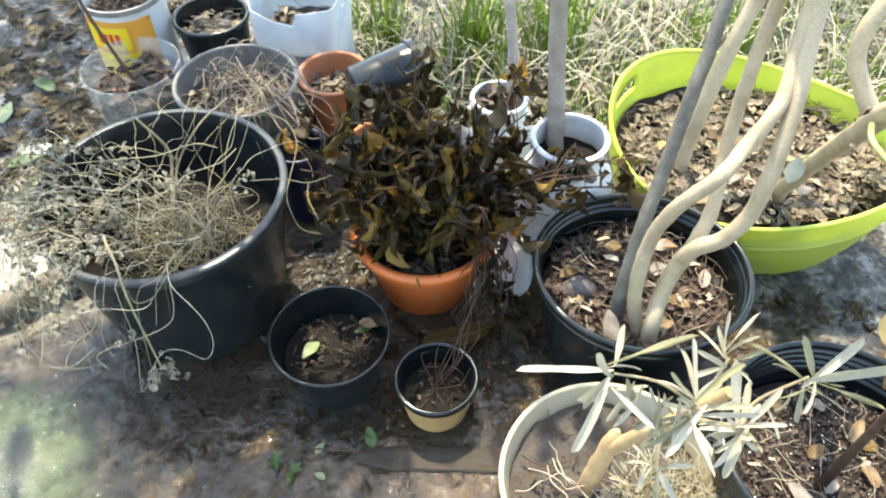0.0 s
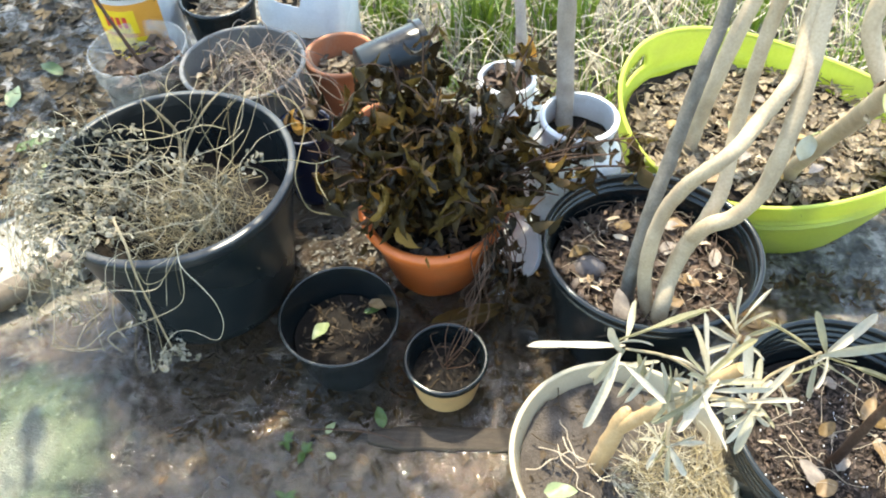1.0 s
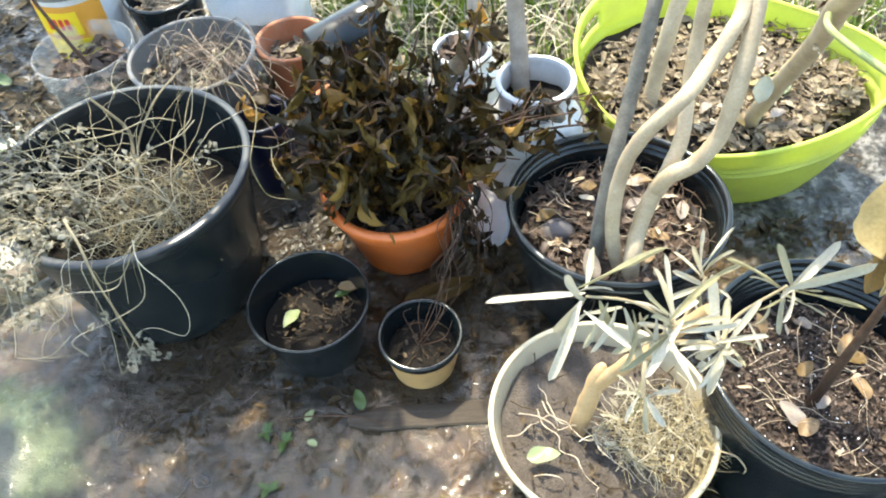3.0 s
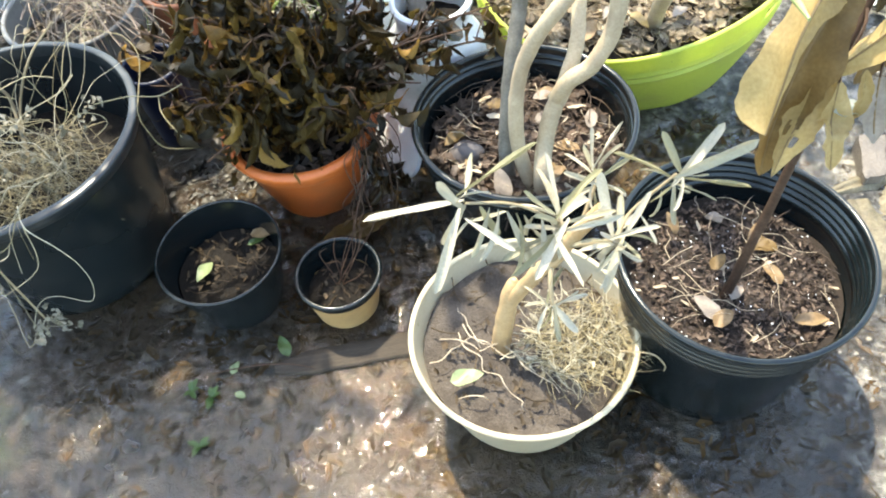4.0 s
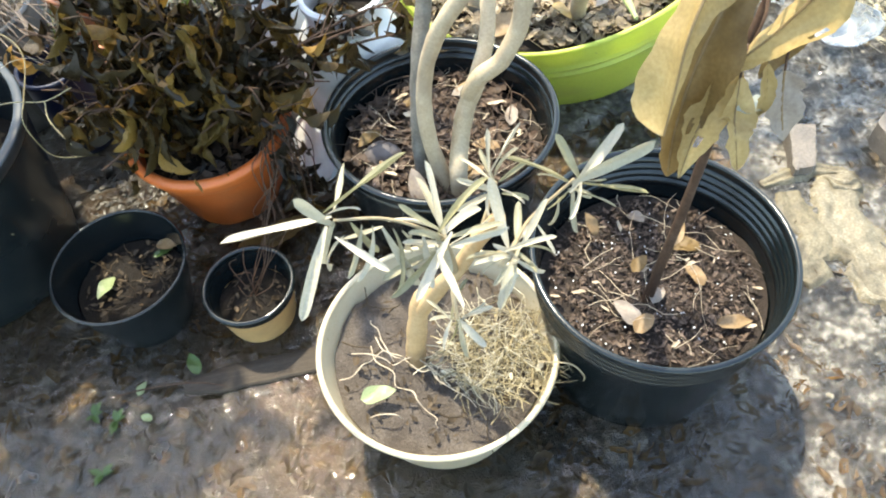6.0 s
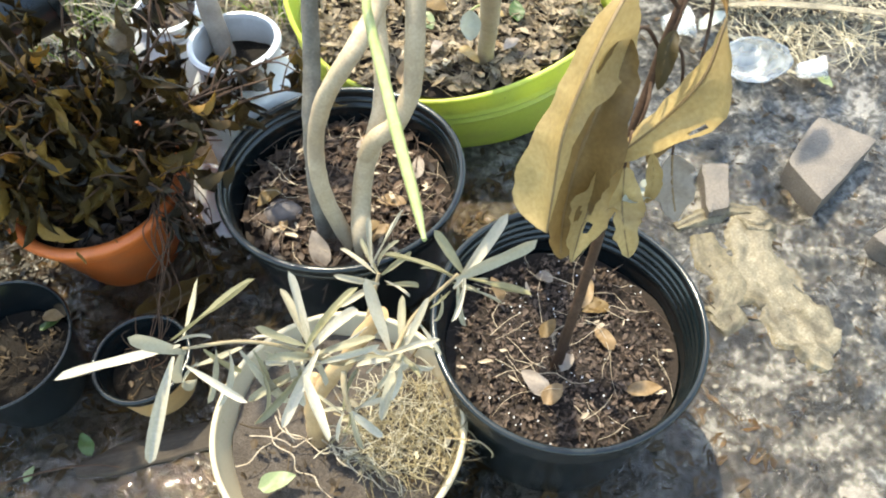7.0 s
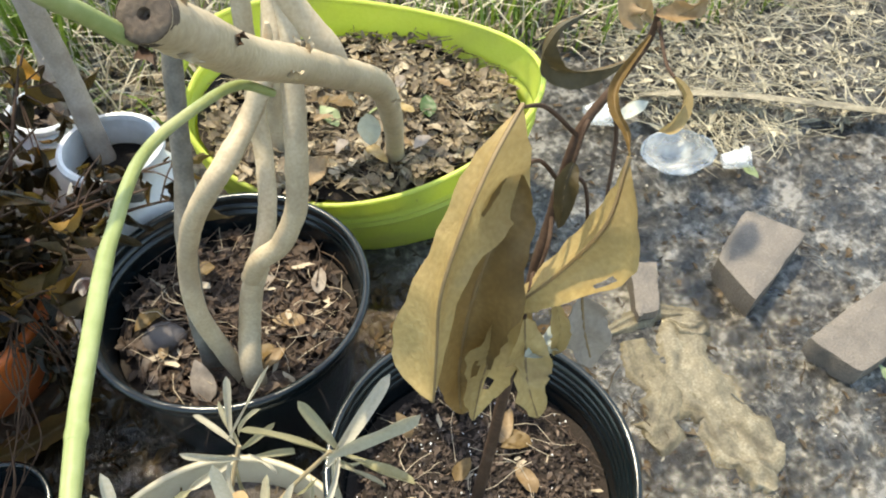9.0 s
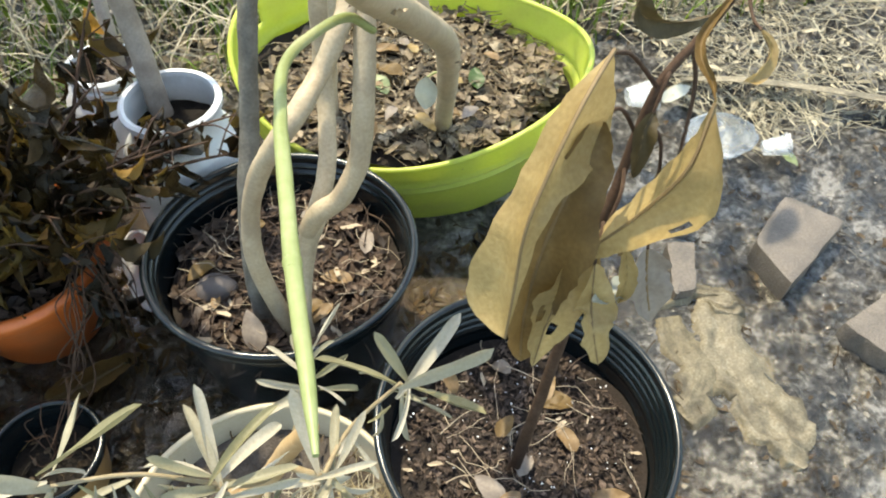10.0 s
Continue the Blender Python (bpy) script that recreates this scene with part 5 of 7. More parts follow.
def dried_plant():
    plant = thing("dried_plant", (0.493, 0.462, 0.16), "dried plant with brown stem and large hanging tan leaves", "plant")
    stem = [(0.491, 0.461, 0.14, 0.0066), (0.498, 0.466, 0.22, 0.006), (0.507, 0.471, 0.316, 0.0052), (0.515, 0.477, 0.411, 0.0046), (0.528, 0.49, 0.51, 0.004), (0.543, 0.505, 0.557, 0.0036), (0.557, 0.515, 0.613, 0.0032), (0.578, 0.52, 0.64, 0.0027), (0.596, 0.525, 0.663, 0.0022), (0.598, 0.525, 0.683, 0.0018)]
    hang("stem", mesh_of("stem", *tube(stem, 10, 8, 0.16), M_STEM_BROWN), plant)
    stalks = [((0.556, 0.514, 0.612), (0.53, 0.51, 0.644), (0.51, 0.5, 0.658)), ((0.547, 0.508, 0.58), (0.526, 0.502, 0.612), (0.511, 0.5, 0.609)), ((0.543, 0.505, 0.557), (0.532, 0.485, 0.55), (0.515, 0.47, 0.517)), ((0.55, 0.51, 0.585), (0.562, 0.5, 0.575), (0.557, 0.47, 0.505)), ((0.53, 0.492, 0.515), (0.519, 0.475, 0.535), (0.507, 0.455, 0.523)), ((0.575, 0.519, 0.637), (0.58, 0.51, 0.61), (0.571, 0.49, 0.57)), ((0.563, 0.516, 0.62), (0.556, 0.508, 0.625), (0.548, 0.5, 0.606))]
    for p, q, s in stalks:
        hang("stalk", mesh_of("stalk", *tube([(*p, 0.0016), (*q, 0.0014), (*s, 0.0011)], 6, 6, 0.1), M_STEM_BROWN), plant)
    lofted_leaf(plant, [(0.51, 0.5, 0.66), (0.477, 0.49, 0.636), (0.455, 0.48, 0.592), (0.432, 0.47, 0.552), (0.423, 0.465, 0.519), (0.426, 0.45, 0.501), (0.436, 0.428, 0.504)], [(0.51, 0.5, 0.66), (0.484, 0.475, 0.651), (0.462, 0.455, 0.629), (0.446, 0.442, 0.593), (0.442, 0.435, 0.549), (0.438, 0.428, 0.503)], [(0.51, 0.5, 0.659), (0.519, 0.5, 0.62), (0.517, 0.492, 0.586), (0.494, 0.475, 0.583), (0.464, 0.455, 0.573), (0.439, 0.43, 0.502)], M_DRYLEAF, "long tan leaf with scalloped edge", 2, 0.0014)
    lofted_leaf(plant, [(0.554, 0.46, 0.65), (0.554, 0.468, 0.609), (0.542, 0.475, 0.57), (0.52, 0.475, 0.538), (0.492, 0.468, 0.511)], [(0.553, 0.458, 0.648), (0.541, 0.445, 0.615), (0.525, 0.45, 0.576), (0.506, 0.458, 0.541), (0.492, 0.468, 0.511)], [(0.553, 0.455, 0.644), (0.542, 0.422, 0.637), (0.547, 0.42, 0.595), (0.527, 0.432, 0.568), (0.51, 0.45, 0.537), (0.492, 0.468, 0.511)], M_DRYLEAF, "broad tan leaf folded along its midrib", 8, 0.0009, holes=((0.5, 0.8, 0.045, 0.1),))
    big_leaf(plant, [(0.511, 0.5, 0.609), (0.494, 0.485, 0.571), (0.478, 0.475, 0.52), (0.469, 0.465, 0.462), (0.471, 0.46, 0.406)], 0.046, (-0.1, -0.8, 0.58), cup=0.8, wave=0.3, material=M_BROWNLEAF, seed=5, label="long brown leaf in the shade of the others", ragged=0.1)
    big_leaf(plant, [(0.515, 0.47, 0.517), (0.496, 0.462, 0.498), (0.483, 0.455, 0.464), (0.475, 0.447, 0.418)], 0.034, (-0.05, -0.8, 0.6), cup=0.5, wave=0.3, seed=9, holes=((0.6, 0.55, 0.06, 0.2), (0.72, -0.3, 0.05, 0.16)), label="ragged tan leaf with two holes", ragged=0.15)
    big_leaf(plant, [(0.507, 0.455, 0.523), (0.507, 0.445, 0.491), (0.504, 0.43, 0.481), (0.512, 0.423, 0.445)], 0.03, (0.1, -0.85, 0.5), cup=0.5, wave=0.3, seed=12, ragged=0.15, label="small torn leaf with hooked tip")
    big_leaf(plant, [(0.527, 0.455, 0.533), (0.532, 0.45, 0.505), (0.528, 0.445, 0.484)], 0.013, (-0.3, -0.75, 0.5), cup=0.9, wave=0.3, seed=14, ragged=0.12)
    big_leaf(plant, [(0.557, 0.47, 0.505), (0.559, 0.46, 0.477), (0.568, 0.45, 0.438)], 0.032, (-0.1, -0.75, 0.65), cup=0.4, wave=0.25, seed=15, ragged=0.15, material=M_GREYDRY, label="grey-brown torn leaf")
    big_leaf(plant, [(0.544, 0.46, 0.487), (0.524, 0.45, 0.488), (0.503, 0.44, 0.503)], 0.017, (0.1, 0.1, 0.97), cup=0.3, wave=0.4, seed=16, material=M_PALELEAF, label="pale shiny leaf fragment", ragged=0.15)
    big_leaf(plant, [(0.571, 0.49, 0.57), (0.56, 0.485, 0.55), (0.552, 0.482, 0.52), (0.54, 0.476, 0.495)], 0.03, (0.0, -0.8, 0.6), cup=0.6, wave=0.2, seed=17, material=M_BROWNLEAF)
    big_leaf(plant, [(0.548, 0.5, 0.606), (0.542, 0.495, 0.597), (0.54, 0.49, 0.583), (0.538, 0.486, 0.565)], 0.014, (-0.3, -0.8, 0.4), cup=0.8, wave=0.2, seed=18, material=M_CURL)
    big_leaf(plant, [(0.581, 0.52, 0.656), (0.556, 0.515, 0.659), (0.534, 0.512, 0.667), (0.524, 0.512, 0.68), (0.528, 0.512, 0.695), (0.547, 0.514, 0.699)], 0.013, (0.25, -0.7, -0.2), cup=0.9, seed=20, material=M_CURL, label="curled brown leaf")
    big_leaf(plant, [(0.593, 0.52, 0.671), (0.569, 0.505, 0.658), (0.56, 0.49, 0.653), (0.561, 0.475, 0.647), (0.554, 0.46, 0.648)], 0.006, (-0.5, -0.5, 0.5), cup=1.4, seed=21, material=M_BROWNLEAF, label="rolled brown leaf beside the stem")
    hang("stalk", mesh_of("stalk", *tube([(0.596, 0.52, 0.679, 0.0012), (0.592, 0.5, 0.668, 0.001), (0.59, 0.487, 0.668, 0.0009)], 6, 6, 0.1), M_STEM_BROWN), plant)
    big_leaf(plant, [(0.59, 0.487, 0.668), (0.591, 0.475, 0.661), (0.581, 0.468, 0.651), (0.572, 0.465, 0.654)], 0.008, (0.5, -0.4, 0.75), cup=0.9, seed=22, label="small twisted golden leaf")
    big_leaf(plant, [(0.591, 0.52, 0.681), (0.574, 0.515, 0.698), (0.569, 0.51, 0.694), (0.579, 0.51, 0.686)], 0.014, (-0.2, -0.6, 0.75), cup=0.5, seed=23, material=M_GOLDLEAF)
    big_leaf(plant, [(0.593, 0.52, 0.684), (0.602, 0.515, 0.685), (0.608, 0.51, 0.692), (0.611, 0.508, 0.701)], 0.012, (0.2, -0.5, 0.8), cup=0.8, seed=24, material=M_GOLDLEAF)


dried_plant()


# ---- dead shrub in the orange pot ----
DEAD = [mesh_of("leaf", *blade(1.0, 0.19 + 0.04 * (i % 3), bend=0.6 + 0.5 * i, fold=1.5, curl=1.3 * (i - 2.5), wave=0.9, shape="ovate", n=10, ragged=0.1, seed=40 + i), M_DEADLEAF) for i in range(6)]
OCHRE = [mesh_of("leaf", *blade(1.0, 0.22 + 0.05 * (i % 2), bend=0.6 + 0.55 * i, fold=1.3, curl=1.2 * (i - 2), wave=0.8, shape="ovate", n=10, ragged=0.08, seed=60 + i), M_OCHRELEAF) for i in range(5)]


def dead_shrub():
    r = random.Random(23)
    plant = thing("dead_shrub", (*ORANGE, 0.12), "dead shrub with hanging blackened and ochre leaves", "shrub")
    root = V3((*ORANGE, 0.115))
    body = [(-0.1, 0.05, 0.2), (-0.055, 0.05, 0.24), (-0.06, -0.02, 0.21), (-0.01, 0.05, 0.27), (0.015, -0.03, 0.25), (-0.016, -0.05, 0.2), (-0.1, 0.0, 0.16), (0.033, -0.05, 0.19), (-0.057, -0.08, 0.15), (0.0, -0.09, 0.16), (0.058, -0.05, 0.13), (-0.1, -0.06, 0.1), (0.08, 0.0, 0.18), (0.09, -0.06, 0.09), (-0.04, 0.0, 0.12), (0.03, 0.02, 0.14), (0.05, 0.06, 0.22), (-0.02, 0.08, 0.16)]
    wings = [(-0.15, 0.05, 0.15), (-0.18, 0.03, 0.09), (-0.195, 0.1, 0.14), (-0.13, 0.0, 0.08), (0.143, -0.04, 0.125), (0.172, -0.05, 0.09), (0.117, 0.0, 0.136), (0.2, -0.02, 0.145), (0.244, -0.02, 0.146), (0.277, 0.0, 0.16), (0.29, -0.02, 0.12), (0.144, 0.1, 0.155), (0.1, -0.1, 0.08), (-0.11, -0.1, 0.06)]
    bits = Soup()

    def hang_leaf(p, l, single, ochre):
        d = V3((r.gauss(0, 0.42), r.gauss(0, 0.42), -1)).normalized()
        m = along(p, p + d, (r.uniform(-1, 1), r.uniform(-1, 0.4), 0.3), r.uniform(-0.6, 0.6)) @ Matrix.Diagonal((l * r.uniform(0.45, 0.95), l, l, 1))
        if single:
            hang("leaf", OCHRE[r.randrange(5)] if r.random() < ochre else DEAD[r.randrange(6)], plant, m=m)
        else:
            bits.add(blade(1.0, r.uniform(0.13, 0.25), bend=r.uniform(0.3, 3.0), fold=1.4, curl=r.uniform(-3, 3), wave=0.9, shape="ovate", n=5, seed=r.randrange(9999)), m)

    for i, a in enumerate(body + wings):
        wing = i >= len(body)
        a = (a[0] * 1.12, a[1] * 1.1, a[2] + (0.035 if wing else 0.055))
        end = root + V3(a)
        start = root + V3((a[0] * 0.15 + r.uniform(-0.015, 0.015), a[1] * 0.15 + r.uniform(-0.015, 0.015), 0))
        mid = start.lerp(end, 0.5) + V3((-a[0] * 0.1, -a[1] * 0.1, 0.03 + r.uniform(-0.01, 0.01)))
        pts = [(*start, 0.0036), (*start.lerp(mid, 0.5), 0.0032), (*mid, 0.0026), (*(mid.lerp(end, 0.55) + V3((0, 0, 0.01))), 0.0019), (*end, 0.001)]
        hang("stem", mesh_of("stem", *tube(pts, 7, 5, 0.15), M_STEM_BROWN), plant)
        line = [V3(q[:3]) for q in smooth_line(pts, 5)]
        for s in range(4 if wing else 6):
            p = line[int(len(line) * (0.5 + 0.12 * (s % 4))) - 1]
            q = p + V3((r.uniform(-0.055, 0.055), r.uniform(-0.05, 0.05), r.uniform(-0.01, 0.035)))
            hang("twig", mesh_of("twig", *tube([(*p, 0.0012), (*(p.lerp(q, 0.5) + V3((0, 0, 0.008))), 0.001), (*q, 0.0007)], 5, 4), M_STEM_BROWN), plant)
            for k in range(1 + s % 2 if wing else 2):
                hang_leaf(q + V3((r.gauss(0, 0.005), r.gauss(0, 0.005), 0)), r.uniform(0.05, 0.085), True, 0.5 if a[2] > 0.1 else 0.35)
            for k in range(3 if wing else 6):
                hang_leaf(p.lerp(q, r.random()) + V3((r.gauss(0, 0.012), r.gauss(0, 0.012), r.gauss(0, 0.008))), r.uniform(0.03, 0.065), False, 0)
    # leaf litter caught low among the stems
    for i in range(150):
        c = root + V3((r.gauss(0, 0.05), r.gauss(0, 0.04), r.uniform(0.02, 0.12)))
        hang_leaf(c, r.uniform(0.02, 0.045), False, 0)
    # a tall stem with limp leaves beside the saplings
    tall = [(0.06, 0.93, 0.14, 0.003), (0.09, 1.0, 0.25, 0.0026), (0.12, 1.08, 0.31, 0.002), (0.14, 1.12, 0.34, 0.0012)]
    hang("stem", mesh_of("stem", *tube(tall, 7, 6, 0.15), M_STEM_BROWN), plant)
    for p in ((0.108, 1.1, 0.33), (0.13, 1.1, 0.33), (0.118, 1.08, 0.3), (0.16, 1.09, 0.33), (0.18, 1.08, 0.31), (0.165, 1.05, 0.28), (0.12, 1.03, 0.26), (0.13, 1.0, 0.24)):
        hang("twig", mesh_of("twig", *tube([(*V3(tall[2][:3]).lerp(V3(p), 0.2), 0.0012), (*p, 0.0008)], 5, 4), M_STEM_BROWN), plant)
        hang_leaf(V3(p), r.uniform(0.06, 0.085), True, 0.7)
        hang_leaf(V3(p) + V3((r.gauss(0, 0.012), r.gauss(0, 0.01), 0)), r.uniform(0.045, 0.07), True, 0.2)
    hang("foliage", bits.mesh("foliage", M_DEADBITS), plant, "mass of shrivelled dark leaves", kind="stuff")
    # limp foliage that hangs down beside the pot
    drooped = Soup()
    for i in range(15):
        s = root + V3((0.1 + 0.03 * r.uniform(-1, 1), -0.05 + 0.04 * r.uniform(-1, 1), 0.08 + 0.03 * r.uniform(-1, 1)))
        e = V3((0.105 + 0.03 * r.uniform(-1, 1), 0.79 + 0.03 * r.uniform(-1, 1), 0.03 + 0.09 * r.random()))
        hang("trailing_stem", mesh_of("trailing_stem", *tube([(*s, 0.0009), (*(s.lerp(e, 0.5) + V3((0.015, -0.01, 0.01))), 0.0008), (*e, 0.0005)], 5, 5), M_STEM_BROWN), plant, "thin reddish trailing stem")
        for k in range(4):
            p = s.lerp(e, r.uniform(0.2, 1)) + V3((0.01 * r.uniform(-1, 1), 0.01 * r.uniform(-1, 1), 0))
            d = V3((r.uniform(-0.4, 0.4), r.uniform(-0.4, 0.4), -1)).normalized()
            l = r.uniform(0.022, 0.042)
            drooped.add(blade(1.0, r.uniform(0.22, 0.4), bend=r.uniform(0.3, 2), fold=0.8, curl=r.uniform(-1.5, 1.5), wave=0.4, shape="ovate", n=5, seed=i), along(p, p + d, (r.uniform(-1, 1), r.uniform(-1, 1), 0.4)) @ Matrix.Diagonal((l, l, l, 1)))
    hang("foliage", drooped.mesh("foliage", M_DEADBITS), plant, "limp dark leaves hanging over the rim", kind="stuff")
    # wiry stems that trail over the rim towards the tan pot
    for i in range(9):
        s = root + V3((0.09 + 0.012 * r.uniform(-1, 1), -0.07 + 0.02 * r.uniform(-1, 1), 0.075))
        e = V3((0.02 + 0.05 * r.uniform(-0.6, 1.4), 0.7 + 0.05 * r.uniform(-1, 1), 0.08 + 0.02 * r.random()))
        q = s.lerp(e, 0.45) + V3((0.025 * r.uniform(-1, 1), 0.01 * r.uniform(-1, 1), 0.02 * r.uniform(-1, 1)))
        w = s.lerp(e, 0.75) + V3((0.025 * r.uniform(-1, 1), 0.01 * r.uniform(-1, 1), -0.02 * r.random()))
        hang("trailing_stem", mesh_of("trailing_stem", *tube([(*s, 0.001), (*s.lerp(q, 0.6), 0.0009), (*q, 0.0008), (*w, 0.0007), (*e, 0.0005)], 5, 5), M_STEM_BROWN), plant, "thin reddish trailing stem")


dead_shrub()


# ---- dead vine in the large black pot ----
VLEAF = [mesh_of("leaf", *blade(1.0, 0.24 + 0.05 * i, bend=1.0 + 0.7 * i, fold=1.6, curl=2.0 * (i - 1.5), wave=1.2, shape="ovate", n=8, ragged=0.2, seed=80 + i), M_VINELEAF) for i in range(4)]


def dead_vine():
    r = random.Random(31)
    plant = thing("dead_vine", (*BIG, 0.15), "bleached dead vine tangled over the pot and its rim", "vine")
    spots = []
    fine = Soup()
    base = V3((*BIG, 0))

    def strand(pts, radius, as_part):
        within = True
        pts = [p + V3((r.gauss(0, 0.0035), r.gauss(0, 0.0035), r.gauss(0, 0.003))) for p in pts]
        for p in pts:
            off = V3((p.x - base.x, p.y - base.y, 0))
            far = off.length
            if within and far > 0.14:
                p.z = max(p.z, 0.278 if far < 0.165 else 0.284)
                within = far < 0.2
            elif not within and far < 0.212:
                off = off.normalized() * 0.213
                p.x, p.y = base.x + off.x, base.y + off.y
        loose = [i for i, p in enumerate(pts) if i > 2 and p.x > base.x + 0.03 and p.y < base.y and p.z < 0.2 and (p - base).xy.length > 0.19]
        if loose:
            pts = pts[: loose[0]]
        geo = tube([(*p, 0.72 * radius * (1 - 0.4 * i / len(pts))) for i, p in enumerate(pts)], 5, 3)
        if as_part:
            hang("stem", mesh_of("stem", *geo, M_VINE), plant)
        else:
            fine.add(geo)
        spots.extend(V3(p) for p in pts[1:])

    def ramble(start, heading, length, top, wild):
        """A crooked line that wanders over the pot, rises to about top and droops past the rim."""
        pts, a, p = [V3(start)], heading, V3(start)
        steps = max(5, int(length / 0.028))
        for i in range(steps):
            a += r.gauss(0, wild)
            off = p - base
            far = off.xy.length
            if far > 0.25:
                a = math.atan2(-off.y, -off.x) + r.gauss(0, 0.7)
            goal = top if far < 0.2 else max(0.02, top - (far - 0.17) * 2.4)
            dz = (goal - p.z) * 0.42 + r.gauss(0, 0.012)
            p = p + V3((math.cos(a) * 0.028, math.sin(a) * 0.028, dz))
            if (p - base).xy.length < 0.2 or p.z > 0.02:
                pts.append(p.copy())
        return pts

    # long bleached stems that arch across the pot and droop over its rim
    def drawn(*pts, radius=0.0008):
        strand([V3(p) + V3((r.gauss(0, 0.002), r.gauss(0, 0.002), 0)) for p in pts], radius, True)

    drawn((-0.298, 0.905, 0.3), (-0.328, 0.886, 0.29), (-0.382, 0.875, 0.28), (-0.395, 0.843, 0.28), (-0.405, 0.809, 0.29), (-0.486, 0.794, 0.29), (-0.564, 0.819, 0.26), radius=0.0011)
    drawn((-0.342, 0.92, 0.3), (-0.373, 0.905, 0.31), (-0.419, 0.88, 0.31), (-0.474, 0.887, 0.3), (-0.513, 0.875, 0.29), (-0.596, 0.882, 0.25), radius=0.0011)
    drawn((-0.4, 0.9, 0.27), (-0.433, 0.901, 0.3), (-0.484, 0.903, 0.31), (-0.506, 0.888, 0.31), (-0.528, 0.86, 0.3))
    drawn((-0.352, 0.864, 0.27), (-0.429, 0.852, 0.28), (-0.508, 0.859, 0.29), (-0.563, 0.864, 0.28), (-0.618, 0.865, 0.24))
    drawn((-0.34, 0.83, 0.2), (-0.305, 0.853, 0.28), (-0.267, 0.84, 0.28), (-0.258, 0.82, 0.27), (-0.279, 0.803, 0.25))
    drawn((-0.326, 0.753, 0.27), (-0.381, 0.73, 0.28), (-0.45, 0.72, 0.28), (-0.522, 0.765, 0.27))
    for i in range(62):
        q0 = base + V3((r.uniform(-0.1, 0.12), r.uniform(-0.12, 0.05), 0.155))
        strand(ramble(q0, r.gauss(3.3, 0.7), r.uniform(0.18, 0.44), r.uniform(0.23, 0.31), 0.3), r.uniform(0.0004, 0.0009), True)
    # crooked strands that hang out over the front and side of the rim
    for pts in (((-0.36, 0.7, 0.28), (-0.339, 0.655, 0.287), (-0.317, 0.645, 0.255), (-0.304, 0.64, 0.222), (-0.303, 0.635, 0.18), (-0.323, 0.635, 0.141), (-0.348, 0.625, 0.179), (-0.373, 0.62, 0.176), (-0.399, 0.61, 0.137)), ((-0.3, 0.7, 0.33), (-0.315, 0.665, 0.33), (-0.341, 0.655, 0.304), (-0.364, 0.645, 0.273), (-0.388, 0.64, 0.266), (-0.391, 0.64, 0.294)), ((-0.34, 0.655, 0.29), (-0.342, 0.64, 0.248), (-0.36, 0.635, 0.22), (-0.41, 0.625, 0.197), (-0.451, 0.62, 0.181), (-0.468, 0.615, 0.165), (-0.454, 0.61, 0.142)), ((-0.364, 0.645, 0.273), (-0.378, 0.645, 0.252), (-0.397, 0.64, 0.249), (-0.434, 0.64, 0.25), (-0.479, 0.64, 0.238)), ((-0.534, 0.76, 0.191), (-0.56, 0.74, 0.174), (-0.544, 0.7, 0.157), (-0.504, 0.66, 0.157), (-0.52, 0.64, 0.142))):
        hang("stem", mesh_of("stem", *tube([(*p, 0.0007 - 0.00004 * i) for i, p in enumerate(pts)], 5, 6), M_VINE), plant)
        spots.extend(V3(p) for p in pts[4:])
    for i in range(22):
        a = r.uniform(2.7, 4.4)
        q0 = base + V3((0.16 * math.cos(a), 0.16 * math.sin(a), 0.28))
        far = r.uniform(0.03, 0.09)
        p1 = q0 + V3((math.cos(a) * far * 0.7, math.sin(a) * far * 0.7, 0.01 + r.gauss(0, 0.01)))
        p2 = p1 + V3((math.cos(a) * far * 0.5 + r.gauss(0, 0.025), math.sin(a) * far * 0.3 + r.gauss(0, 0.025), -r.uniform(0.03, 0.12)))
        p3 = p2 + V3((r.gauss(0.01, 0.04), r.gauss(0, 0.03) - 0.01, -r.uniform(0.0, 0.09)))
        p4 = p3 + V3((r.gauss(0.015, 0.05), r.gauss(0, 0.03), r.gauss(0.0, 0.025)))
        strand([V3((p.x, p.y, max(p.z, 0.015))) for p in (q0, p1, p2, p3, p4)], r.uniform(0.0005, 0.0009), True)
    # a few that lean out behind
    for i in range(6):
        q0 = base + V3((r.uniform(-0.05, 0.08), r.uniform(-0.08, 0.05), 0.17))
        e = V3((-0.38 + r.uniform(-0.06, 0.12), 1.07 + r.uniform(-0.06, 0.12), 0.31 + r.uniform(-0.03, 0.04)))
        pts = [q0]
        for k in range(1, 6):
            t = k / 6
            pts.append(q0.lerp(e, t) + V3((r.gauss(0, 0.01), r.gauss(0, 0.01), 0.25 * t * (1 - t) * r.uniform(0.3, 0.9) + r.gauss(0, 0.005))))
        pts += [e, e + V3((r.uniform(-0.03, 0.04), r.uniform(-0.04, 0.02), -0.04)), e + V3((r.uniform(-0.02, 0.05), r.uniform(-0.05, 0.0), -0.09))]
        strand(pts, r.uniform(0.0005, 0.0009), True)
